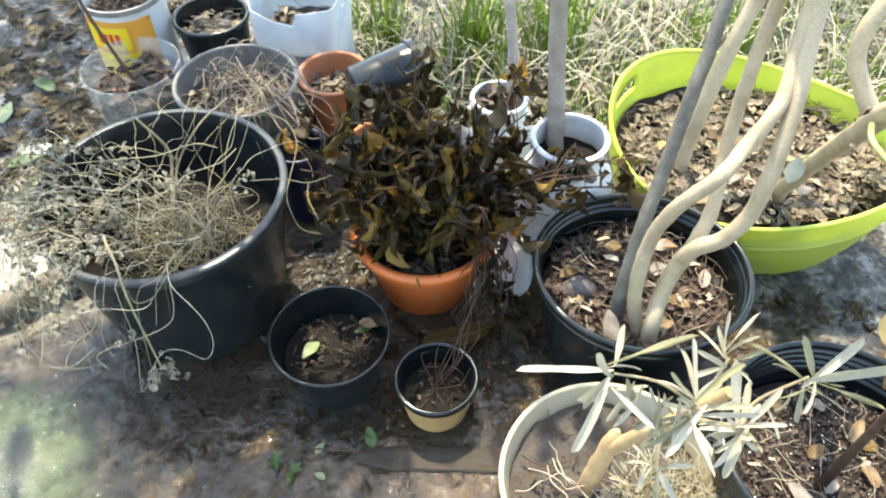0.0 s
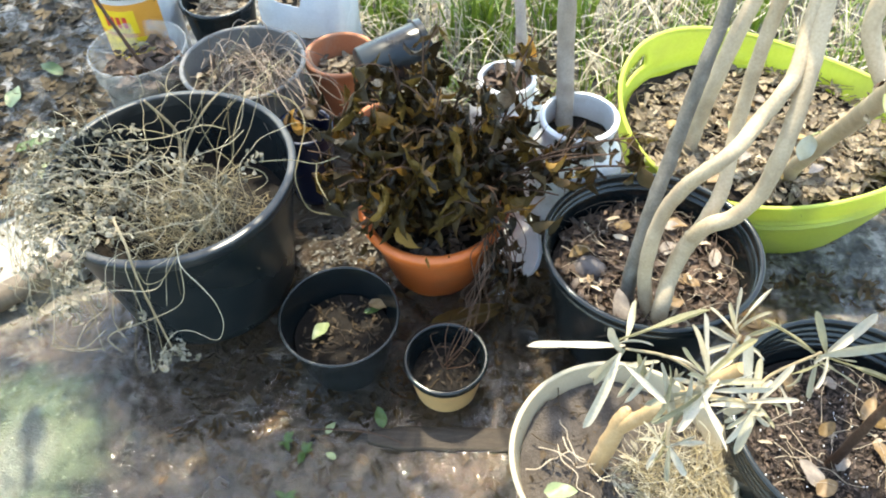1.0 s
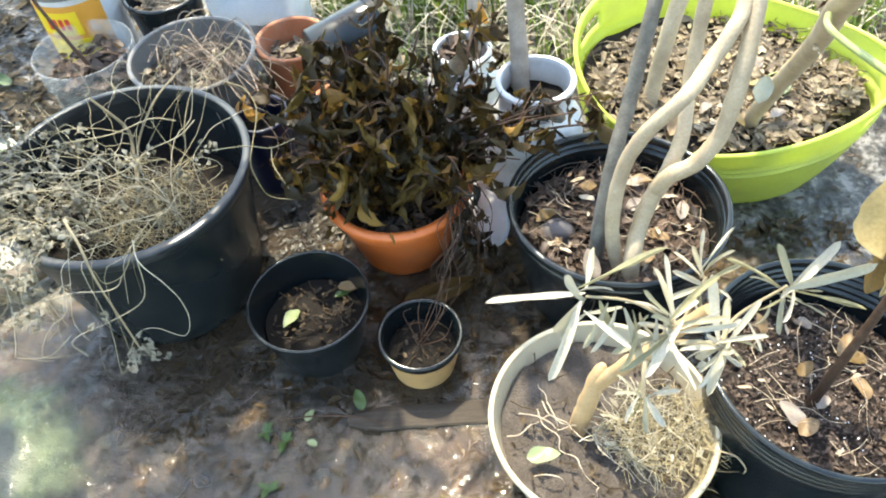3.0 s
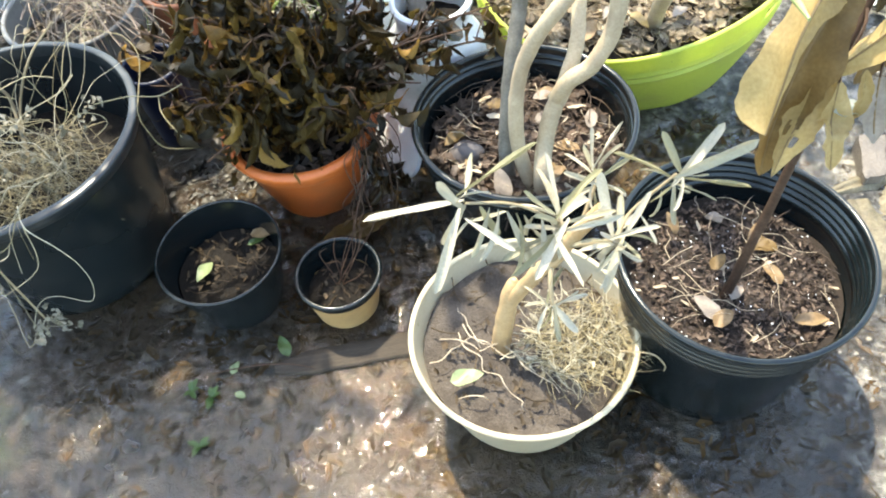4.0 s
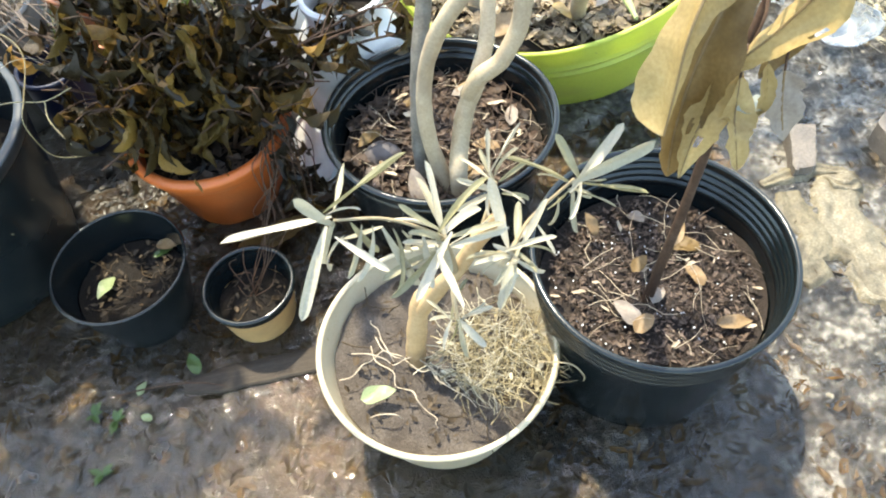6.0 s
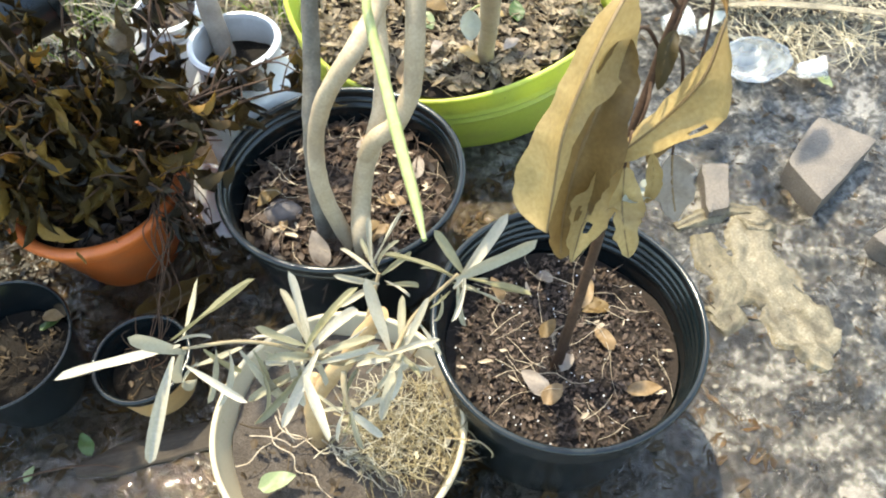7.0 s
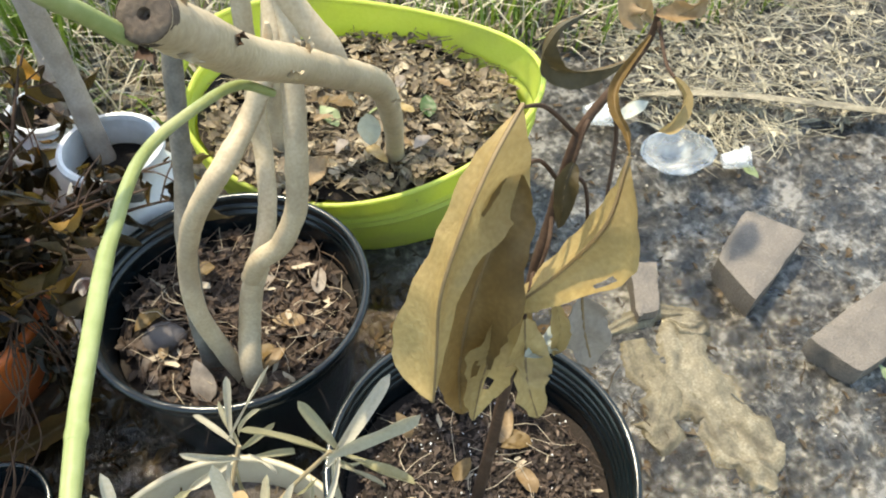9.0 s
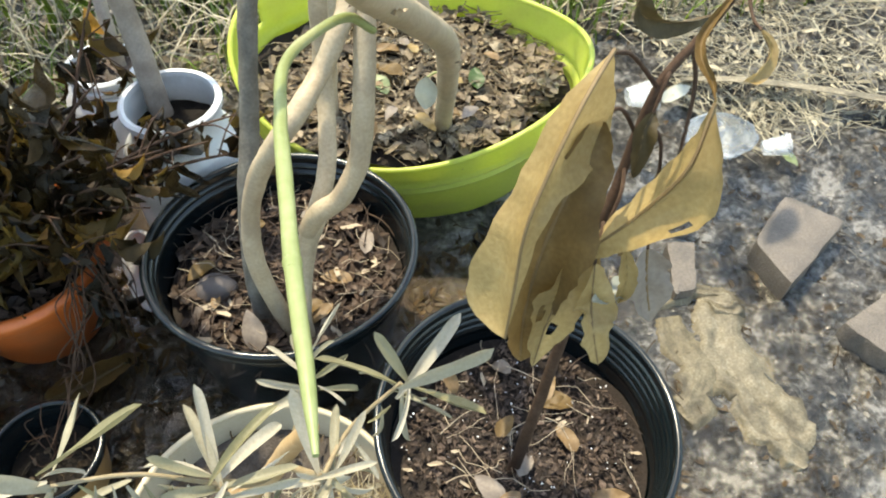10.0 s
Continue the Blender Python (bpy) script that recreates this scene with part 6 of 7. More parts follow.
    # wiry stems that wander over the rim towards the shrub beside it, and three darker canes
    for pts in (((-0.312, 1.014, 0.3), (-0.267, 0.994, 0.3), (-0.24, 0.976, 0.3), (-0.22, 0.939, 0.29), (-0.222, 0.878, 0.275), (-0.222, 0.845, 0.27), (-0.215, 0.828, 0.25), (-0.2, 0.821, 0.22), (-0.15, 0.82, 0.21)), ((-0.27, 0.843, 0.3), (-0.224, 0.853, 0.295), (-0.191, 0.862, 0.28), (-0.158, 0.879, 0.28)), ((-0.191, 0.862, 0.28), (-0.187, 0.835, 0.27), (-0.166, 0.806, 0.25))):
        hang("stem", mesh_of("stem", *tube([(*p, 0.0008) for p in pts], 5, 6), M_VINE), plant, "wiry bleached stem")
    hang("cane", mesh_of("cane", *tube([(-0.42, 0.76, 0.2, 0.0018), (-0.426, 0.7, 0.331, 0.0019), (-0.407, 0.665, 0.315, 0.0019), (-0.401, 0.645, 0.256, 0.0017), (-0.392, 0.63, 0.12, 0.0014)], 6, 6, 0.15), M_TWIG_YELLOW), plant, "brown cane")
    hang("cane", mesh_of("cane", *tube([(-0.44, 0.9, 0.16, 0.0026), (-0.442, 0.96, 0.22, 0.0026), (-0.441, 0.959, 0.26, 0.0026), (-0.461, 0.941, 0.33, 0.002)], 6, 6, 0.15), M_TWIG_YELLOW), plant, "olive-brown cane")
    hang("cane", mesh_of("cane", *tube([(-0.44, 0.9, 0.16, 0.0018), (-0.431, 0.958, 0.22, 0.0018), (-0.384, 0.975, 0.29, 0.0017), (-0.334, 0.997, 0.33, 0.0013)], 6, 6, 0.15), M_TWIG_YELLOW), plant, "brown cane")
    # a mat of fine straw inside the front of the pot
    for i in range(420):
        a, q = r.uniform(0, 6.28), 0.1 * math.sqrt(r.random())
        p = base + V3((q * math.cos(a) + 0.05, q * math.sin(a) - 0.055, 0.16 + r.uniform(0, 0.09)))
        long, turn = r.uniform(0.03, 0.1), r.uniform(0, 6.3)
        tip = p + V3((-math.sin(turn), math.cos(turn), 0)) * long
        if max((p - base).xy.length, (tip - base).xy.length) < 0.142:
            fine.add(twig_geo(long, 0.0006, 0.25, i), Matrix.Translation(p) @ Euler((r.uniform(-0.5, 0.7), 0, turn)).to_matrix().to_4x4())
    spots = [p for p in spots if p.x < BIG[0] + 0.16 and p.y < BIG[1] + 0.06 and (p.z > 0.22 or p.x > BIG[0] - 0.1 or r.random() < 0.08)]
    rim_side = [p for p in spots if p.x < BIG[0] - 0.06 or p.z < 0.14]
    crumpled = Soup()
    for i in range(820):
        if i % 6 == 0:
            pick = rim_side if r.random() < 0.7 else spots
            spot = pick[r.randrange(len(pick))]
        p = spot + V3((r.gauss(0, 0.01), r.gauss(0, 0.01), r.gauss(-0.004, 0.008)))
        l = r.uniform(0.008, 0.021)
        d = V3((r.uniform(-0.8, 0.8), r.uniform(-0.8, 0.8), -0.8 + r.uniform(-0.3, 0.8))).normalized()
        m = along(p, p + d, (r.uniform(-1, 1), r.uniform(-1, 1), 0.5)) @ Matrix.Diagonal((l, l, l, 1))
        if i < 260:
            hang("leaf", VLEAF[r.randrange(len(VLEAF))], plant, m=m)
        else:
            crumpled.add(blade(1.0, r.uniform(0.18, 0.4), bend=r.uniform(0.8, 3.4), fold=1.5, curl=r.uniform(-3, 3), wave=1.2, shape="ovate", n=5, seed=i), m)
    hang("crumpled_leaves", crumpled.mesh("crumpled_leaves", M_VINEBITS), plant, "crumpled grey leaf remains", kind="stuff")
    hang("fine_straw", fine.mesh("fine_straw", M_VINESTRAW), plant, "mat of thin straw-coloured stems", kind="stuff")


dead_vine()


# ---- dry brown twigs in the grey pot ----
def dry_twigs():
    r = random.Random(61)
    plant = thing("dead_plant", (-0.388, 1.193, 0.17), "dry brown twiggy plant drooping out of the grey pot", "plant")
    for i in range(46):
        a = r.uniform(0, 6.28)
        s = V3((-0.388 + 0.06 * math.cos(a), 1.193 + 0.05 * math.sin(a), 0.172))
        e = V3((-0.27 + r.gauss(0, 0.06), 1.08 + r.gauss(0, 0.05), 0.23 + r.gauss(0, 0.03)))
        if i % 3 == 0:
            e = V3((-0.38 + r.gauss(0, 0.05), 1.14 + r.gauss(0, 0.05), 0.27 + r.gauss(0, 0.03)))
        m = s.lerp(e, 0.5) + V3((r.gauss(0, 0.015), r.gauss(0, 0.015), 0.05 + r.gauss(0, 0.012)))
        t = e + V3((r.gauss(0.015, 0.02), r.gauss(-0.02, 0.02), -r.uniform(0.0, 0.06)))
        hang("twig", mesh_of("twig", *tube([(*s, 0.0011), (*m, 0.0009), (*e, 0.0007), (*t, 0.0004)], 5, 5), M_STEM_DRY), plant)


dry_twigs()


# ---- dead seedling in the tan pot ----
def seedling():
    r = random.Random(5)
    plant = thing("dead_seedling", (0.007, 0.66, 0.055), "dead wiry reddish-brown seedling", "seedling")
    for i in range(9):
        s = V3((0.007 + r.uniform(-0.008, 0.008), 0.66 + r.uniform(-0.008, 0.008), 0.05))
        e = s + V3((r.uniform(-0.015, 0.05), r.uniform(-0.02, 0.06), r.uniform(0.03, 0.11)))
        q = s.lerp(e, 0.5) + V3((r.uniform(-0.015, 0.015), r.uniform(-0.015, 0.015), 0.01))
        hang("stem", mesh_of("stem", *tube([(*s, 0.0009), (*q, 0.0007), (*e, 0.0004)], 5, 6), M_STEM_BROWN), plant)


seedling()


# ---- twig in the clear tub ----
def leaning_twig():
    pts = [(-0.6, 1.25, 0.13, 0.004), (-0.63, 1.26, 0.2, 0.0038), (-0.66, 1.275, 0.27, 0.0034), (-0.7, 1.3, 0.38, 0.003), (-0.74, 1.33, 0.5, 0.0024)]
    solo("twig", mesh_of("twig", *tube(pts, 8, 6, 0.15), M_STEM_BROWN), "bare brown twig stuck in the clear tub", "twig")


leaning_twig()


# ---- loose things on the ground ----
curled = thing("fallen_leaf", (0.09, 0.74, 0), "long curled brown dead leaf lying on wet mud", "leaf")
big_leaf(curled, [(-0.02, 0.765, 0.008), (0.02, 0.768, 0.014), (0.06, 0.78, 0.018), (0.1, 0.8, 0.016)], 0.034, (0.1, -0.5, 0.85), material=M_BROWNLEAF, name="leaf_blade", cup=2.2, wave=0.3, seed=31, ragged=0.1)

def board():
    """A weathered strip of wood under the tan pot."""
    nx, verts, faces = 40, [], []
    for i in range(nx + 1):
        t = i / nx
        x = -0.105 + 0.235 * t
        y = 0.556 + 0.003 * t
        half = 0.0185 * min(1, 0.4 + t * 3) + 0.0015 * noise.noise(V3((x * 40, 0, 0)))
        top = 0.011 + 0.0012 * noise.noise(V3((x * 60, 3, 0)))
        for dy, z in ((-half, -0.004), (-half - 0.0005, top - 0.002), (-half + 0.002, top), (-half * 0.3, top - 0.001), (half * 0.3, top + 0.0008), (half - 0.002, top), (half + 0.0005, top - 0.002), (half, -0.004)):
            verts.append((x, y + dy, z))
    for i in range(nx):
        for k in range(8):
            l = (k + 1) % 8
            faces.append((8 * i + k, 8 * i + l, 8 * i + 8 + l, 8 * i + 8 + k))
    faces += [tuple(range(8)), tuple(8 * nx + k for k in range(8))[::-1]]
    solo("wooden_board", mesh_of("wooden_board", verts, faces, M_WOOD, sharp=35), "weathered grey-brown strip of wood lying in the mud", "board")


board()
solo("stick", mesh_of("stick", *tube([(-0.2, 0.566, 0.006, 0.0008), (-0.16, 0.566, 0.009, 0.0013), (-0.12, 0.564, 0.011, 0.0014), (-0.08, 0.556, 0.012, 0.001), (-0.05, 0.545, 0.012, 0.0007)], 7, 6, 0.2), M_STEM_BROWN), "thin brown stick lying along the wooden strip", "stick")
solo("wooden_pole", mesh_of("wooden_pole", *tube([(-0.6, 0.926, 0.024, 0.019), (-0.635, 0.897, 0.025, 0.021), (-0.69, 0.849, 0.025, 0.022), (-0.764, 0.782, 0.025, 0.023), (-1.0, 0.57, 0.025, 0.024), (-1.3, 0.3, 0.025, 0.024)], 16, 8, 0.08), M_POLE), "brown wooden pole lying on the ground", "pole")


def paver(label, corners, h, seed, at=0.0):
    """A worn block on the given corners, with chipped edges."""
    r = random.Random(seed)
    c = [V3((x, y, 0)) for x, y in corners]
    mid = sum(c, V3()) / len(c)
    loop = []
    for i, p in enumerate(c):
        q = c[(i + 1) % len(c)]
        for s in range(7):
            e = p.lerp(q, s / 7)
            if s == 0:
                e = e.lerp(mid, 0.02 + 0.03 * r.random())
            loop.append(e + V3((r.uniform(-1, 1), r.uniform(-1, 1), 0)) * 0.0014)
    n = len(loop)
    verts, faces = [], []
    for shrink, z in ((0.0, -0.01), (0.0, h - 0.0025), (0.012, h - 0.0004), (0.03, h), (0.5, h + 0.0006)):
        for p in loop:
            q = p.lerp(mid, shrink)
            verts.append((q.x, q.y, z + (0.0014 * noise.noise(q * 70) if z > 0 else 0) + at))
    for i in range(4):
        for k in range(n):
            l = (k + 1) % n
            faces.append((i * n + k, i * n + l, (i + 1) * n + l, (i + 1) * n + k))
    faces.append(tuple(4 * n + k for k in range(n)))
    solo("brick", mesh_of("brick", verts, faces, M_BRICK, sharp=40), label, "brick", group="bricks in the mud")


paver("broken greyish brick lying in wet mud", [(0.995, 0.658), (1.143, 0.742), (1.08, 0.815), (0.985, 0.742)], 0.046, 3)
paver("whole worn brick lying in wet mud", [(1.07, 0.515), (1.255, 0.567), (1.222, 0.64), (1.036, 0.586)], 0.04, 5)
paver("small broken brick beside the potted plant", [(0.83, 0.692), (0.868, 0.695), (0.905, 0.772), (0.864, 0.782)], 0.035, 8)


HUSK_SHEETS = (
    (((0.815, 0.67), (0.812, 0.62), (0.838, 0.565), (0.862, 0.54)), 0.066, 0.006),
    (((0.84, 0.6), (0.805, 0.565), (0.778, 0.535), (0.765, 0.53)), 0.07, 0.009),
    (((0.912, 0.69), (0.886, 0.64), (0.872, 0.58), (0.882, 0.52), (0.898, 0.47), (0.91, 0.445)), 0.094, 0.011),
    (((0.856, 0.53), (0.862, 0.49), (0.88, 0.45), (0.888, 0.424)), 0.056, 0.008),
    (((0.785, 0.695), (0.83, 0.7), (0.88, 0.705), (0.935, 0.685)), 0.034, 0.013),
    (((0.93, 0.66), (0.905, 0.66), (0.88, 0.69)), 0.03, 0.014),
)


def husk_pile():
    """A sodden crumpled heap of broad straw-coloured leaf, softly creased along its length and half sunk in the mud."""
    pile = thing("wet_dead_leaf", (0.84, 0.58, 0), "sodden creased straw-coloured dead leaf sunk in wet mud", "dead leaf")

    def sheet(spine, width, rise, seed):
        line = smooth_line([(*p, 0, 0) for p in spine], 9)
        n, across = len(line), 34
        verts, faces = [], []
        for i, q in enumerate(line):
            t = i / (n - 1)
            way = (V3((line[min(i + 1, n - 1)] - line[max(i - 1, 0)])[:3])).normalized()
            x = way.cross(V3((0, 0, 1)))
            w = width / 2 * (0.25 + 0.75 * math.sin(math.pi * min(1, 0.15 + 0.86 * t)) ** 0.6)
            for k in range(across + 1):
                u = 2 * k / across - 1
                frayed = 1 + 0.55 * noise.noise(V3((t * 7, 2 if u > 0 else -2, seed))) + 0.2 * noise.noise(V3((t * 22, u, seed)))
                p = V3(q[:3]) + x * (u * w * frayed)
                crease = 2 * noise.noise(V3((u * 1.7 + 0.5 * t, t * 1.3, seed)))
                small = noise.noise(V3((u * 9, t * 3.2, seed + 5)))
                h = 0.75 * rise * (0.5 + 0.5 * crease) * (1 - 0.75 * u ** 4) + 0.0009 * small + 0.0007 * noise.noise(V3((u * 20, t * 6, seed)))
                p.z = 0.7 * ground_z(p.x, p.y) + 0.0065 + h * min(1, 4 * t + 0.3) * min(1, 4 * (1 - t) + 0.2) - 0.012 * max(0, abs(u) - 0.62) * (1.5 + 2 * noise.noise(V3((t * 6, u, seed + 9))))
                verts.append(p)
        for i in range(n - 1):
            for k in range(across):
                b = i * (across + 1) + k
                faces.append((b, b + 1, b + across + 2, b + across + 1))
        hang("leaf_sheet", mesh_of("leaf_sheet", verts, faces, M_HUSK, sharp=180), pile)

    for i, (spine, width, rise) in enumerate(HUSK_SHEETS):
        sheet(spine, width, rise, 3.7 * i + 1)


husk_pile()


def crumpled_cup(place, size, label, seed, turn):
    r = random.Random(seed)
    prof = [(0.0005, 0.0), (0.55, 0.0), (0.6, 0.03), (0.72, 0.5), (0.86, 1.15), (1.0, 1.25), (1.02, 1.35), (0.97, 1.35), (0.84, 1.15), (0.69, 0.5), (0.57, 0.05), (0.0005, 0.04)]
    v, f = lathe([(a * size, b * size) for a, b in prof], 40, 0.04, seed)
    v = [V3(p) * (1 + 0.1 * noise.noise(V3(p) * (2.2 / size) + V3((seed, 0, 0)))) for p in v]
    v = [V3((p.x, p.y * 0.62, p.z)) for p in v]
    cup = solo("plastic_cup", mesh_of("plastic_cup", v, f, M_CUP, sharp=25), label, "cup", Matrix.Translation(place) @ Euler([radians(q) for q in turn]).to_matrix().to_4x4())
    cup.visible_shadow = False


crumpled_cup((1.035, 0.985, 0.04), 0.058, "crushed clear plastic cup lying on the ground", 3, (55, 0, -20))
crumpled_cup((1.12, 0.935, 0.022), 0.032, "crumpled scrap of clear plastic on the ground", 7, (70, 30, 60))
crumpled_cup((0.95, 1.11, 0.022), 0.036, "flattened clear plastic cup behind the dried plant", 9, (85, 0, 80))

strap = [(1.06, 1.125, 0.03), (1.151, 1.076, 0.05), (1.288, 1.014, 0.05), (1.46, 0.935, 0.04), (1.75, 0.8, 0.02)]
solo("dry_strap_leaf", mesh_of("dry_strap_leaf", *tube([(*p, 0.0155 if 0 < i < 4 else 0.006) for i, p in enumerate(strap)], 8, 6, 0.15, flat=0.2), M_HUSK), "long flat dry leaf lying across the straw", "leaf")


def fallen(label, place, length, width, turn, material, lean=0.1, seed=1, bend=0.3):
    me = mesh_of("fallen_leaf", *blade(length, width, bend=bend, fold=0.25, curl=0.2, wave=0.2, shape="ovate", n=8, seed=seed), material)
    solo("fallen_leaf", me, label, "leaf", Matrix.Translation(place) @ Euler((lean, 0.1, radians(turn))).to_matrix().to_4x4())


fallen("yellow-green leaf standing in the small black pot", (-0.18, 0.715, 0.076), 0.042, 0.02, 155, M_LIMELEAF, 0.3, 2)
fallen("dull green leaf on dark soil", (-0.125, 0.735, 0.077), 0.03, 0.012, -70, M_FRESH, 0.1, 3)
fallen("brown dead leaf on dark soil", (-0.12, 0.752, 0.08), 0.04, 0.02, -100, M_GOLDLEAF, 0.2, 4)
fallen("fresh green leaf lying on the wooden strip", (-0.083, 0.568, 0.016), 0.036, 0.018, 20, M_FRESH, 0.25, 5)
fallen("yellowing leaf lying in mud", (-0.17, 0.56, 0.006), 0.022, 0.012, -30, M_LIMELEAF, 0.15, 6)
fallen("yellowing leaf lying in mud", (-0.15, 0.52, 0.006), 0.018, 0.011, 60, M_LIMELEAF, 0.15, 7)
fallen("pale green leaf on grey soil in the beige pot", (0.142, 0.425, 0.143), 0.042, 0.022, -88, M_LIMELEAF, 0.2, 8)
fallen("golden curled leaf on the mulch", (0.462, 0.42, 0.178), 0.032, 0.02, -60, M_GOLDLEAF, 0.4, 9, 0.8)
fallen("pinkish tan leaf on the mulch", (0.555, 0.41, 0.176), 0.04, 0.018, -100, M_GOLDLEAF, 0.2, 10)
fallen("tan leaf on the mulch", (0.545, 0.52, 0.178), 0.04, 0.016, -35, M_GOLDLEAF, 0.3, 11)
fallen("tan leaf on the mulch", (0.56, 0.46, 0.178), 0.034, 0.018, 20, M_GOLDLEAF, 0.4, 12, 0.9)
fallen("orange leaf tilted against the pot wall", (0.457, 0.55, 0.19), 0.032, 0.016, 30, M_GOLDLEAF, 0.9, 13)
fallen("pale green leaf lying in the lime tub", (0.5, 1.045, 0.176), 0.046, 0.026, 20, M_LIMELEAF, 0.3, 14)
fallen("green leaf lying in the lime tub", (0.63, 1.02, 0.18), 0.042, 0.024, -10, M_FRESH, 0.3, 16)
fallen("broad tan leaf lying in the lime tub", (0.425, 0.945, 0.175), 0.06, 0.036, -50, M_GOLDLEAF, 0.3, 17)
fallen("pale folded leaf in the black pot", (0.262, 0.675, 0.155), 0.05, 0.026, 10, M_GREYDRY, 0.7, 18)
fallen("pinkish brown leaf in the black pot", (0.385, 0.745, 0.156), 0.04, 0.022, 70, M_GOLDLEAF, 0.2, 19)
fallen("small green leaf in the mud", (1.16, 0.885, 0.02), 0.035, 0.02, 40, M_LIMELEAF, 0.4, 20)
for i, (x, y, turn, kind) in enumerate(((-0.8, 1.08, 30, M_LIMELEAF), (-0.9, 1.16, -60, M_FRESH), (-0.82, 1.22, 100, M_PALELEAF), (-0.97, 1.3, 10, M_LIMELEAF), (-0.9, 1.42, 60, M_FRESH), (-0.76, 1.0, -20, M_PALELEAF), (-1.02, 1.12, 140, M_LIMELEAF))):
    fallen("limp pale green leaf lying on the leaf litter", (x, y, ground_z(x, y) + 0.012), 0.075, 0.032, turn, kind, 0.15, 40 + i)
fallen("small green leaf in the mud", (1.12, 0.5, 0.012), 0.03, 0.014, 20, M_LIMELEAF, 0.6, 21)
fallen("pale curled leaf beside the plastic cup", (1.0, 1.075, 0.03), 0.07, 0.03, -70, M_PALELEAF, 0.2, 22)


def sprout(place, seed):
    r = random.Random(seed)
    weed = thing("weed", place, "small green weed growing in the mud", "weed", group="weeds in the mud")
    for i in range(6):
        a = r.uniform(0, 6.28)
        p = V3(place)
        q = p + V3((0.022 * math.cos(a), 0.022 * math.sin(a), 0.006 + 0.008 * r.random()))
        l = r.uniform(0.012, 0.022)
        hang("leaf", mesh_of("leaf", *blade(l, l * 0.45, bend=0.5, fold=0.3, shape="ovate", n=5, seed=i), M_FRESH), weed, m=along(p, q))


sprout((-0.2, 0.53, 0.004), 1)
sprout((-0.215, 0.46, 0.002), 2)
sprout((-0.23, 0.545, 0.004), 3)


def pebble(place, size, seed):
    bm = bmesh.new()
    bmesh.ops.create_icosphere(bm, subdivisions=3, radius=1)
    for v in bm.verts:
        v.co *= 1 + 0.18 * noise.noise(v.co * 1.3 + V3((seed, 0, 0)))
    me = bpy.data.meshes.new("stone")
    bm.to_mesh(me)
    bm.free()
    me.shade_smooth()
    me.materials.append(M_STONE)
    solo("stone", me, "rounded grey stone lying on the mulch", "stone", Matrix.Translation(place) @ Matrix.Diagonal((*size, 1)))


pebble((0.222, 0.775, 0.155), (0.026, 0.019, 0.015), 2)

# roots and straw on the soil of the beige pot
ROOTS = [[(0.17, 0.5), (0.2, 0.455), (0.24, 0.43), (0.265, 0.41)], [(0.125, 0.455), (0.16, 0.475), (0.205, 0.468)], [(0.165, 0.49), (0.185, 0.435), (0.215, 0.4), (0.222, 0.375)], [(0.215, 0.46), (0.24, 0.42), (0.27, 0.39)], [(0.14, 0.49), (0.19, 0.462), (0.23, 0.466), (0.27, 0.45)], [(0.19, 0.47), (0.175, 0.5), (0.168, 0.53)], [(0.15, 0.4), (0.185, 0.395)]]
wild = random.Random(3)
for i, line in enumerate(ROOTS):
    pts = []
    for k in range(len(line) - 1):
        for t in (0, 0.35, 0.7):
            x, y = (line[k][n] * (1 - t) + line[k + 1][n] * t + wild.gauss(0, 0.003) for n in (0, 1))
            pts.append((x, y, 0.134 + 0.006 * wild.random() + 0.006 * (t > 0), 0.0008 - 0.00012 * k))
    pts.append((*line[-1], 0.133, 0.0005))
    solo("root", mesh_of("root", *tube(pts, 6, 4, 0.25), M_ROOT), "thin pale root lying on the grey soil", "root", group="bare roots")
solo("root", mesh_of("root", *tube([(0.35, 0.42, 0.155, 0.001), (0.372, 0.405, 0.172, 0.001), (0.385, 0.398, 0.172, 0.001), (0.394, 0.388, 0.163, 0.0009), (0.393, 0.385, 0.155, 0.0006)], 5, 6), M_TWIG_YELLOW), "wiry root bent over the rim of the beige pot", "root", group="bare roots")


# larger dry leaves lying on the mulch of three pots
litter = random.Random(91)
for label, centre, reach, z, count, kinds in (("dry leaf lying among the litter in the lime tub", TUB, (0.17, 0.1), 0.184, 16, (M_GREYDRY, M_DRYLEAF, M_BROWNLEAF, M_GOLDLEAF)), ("pinkish brown dry leaf lying on the leaf mulch", TRUNK, (0.1, 0.1), 0.16, 11, (M_GOLDLEAF, M_BROWNLEAF, M_GREYDRY)), ("small dry leaf lying on the bark mulch", RIGHT, (0.095, 0.095), 0.178, 6, (M_BROWNLEAF, M_GREYDRY))):
    for i in range(count):
        a, q = litter.uniform(0, 6.28), math.sqrt(litter.random())
        x, y = centre[0] + q * reach[0] * math.cos(a), centre[1] + q * reach[1] * math.sin(a)
        l = litter.uniform(0.024, 0.044)
        fallen(label, (x, y, z), l, l * litter.uniform(0.4, 0.6), litter.uniform(0, 360), kinds[i % len(kinds)], litter.uniform(0.1, 0.4), 100 + i, litter.uniform(0.3, 1.2))


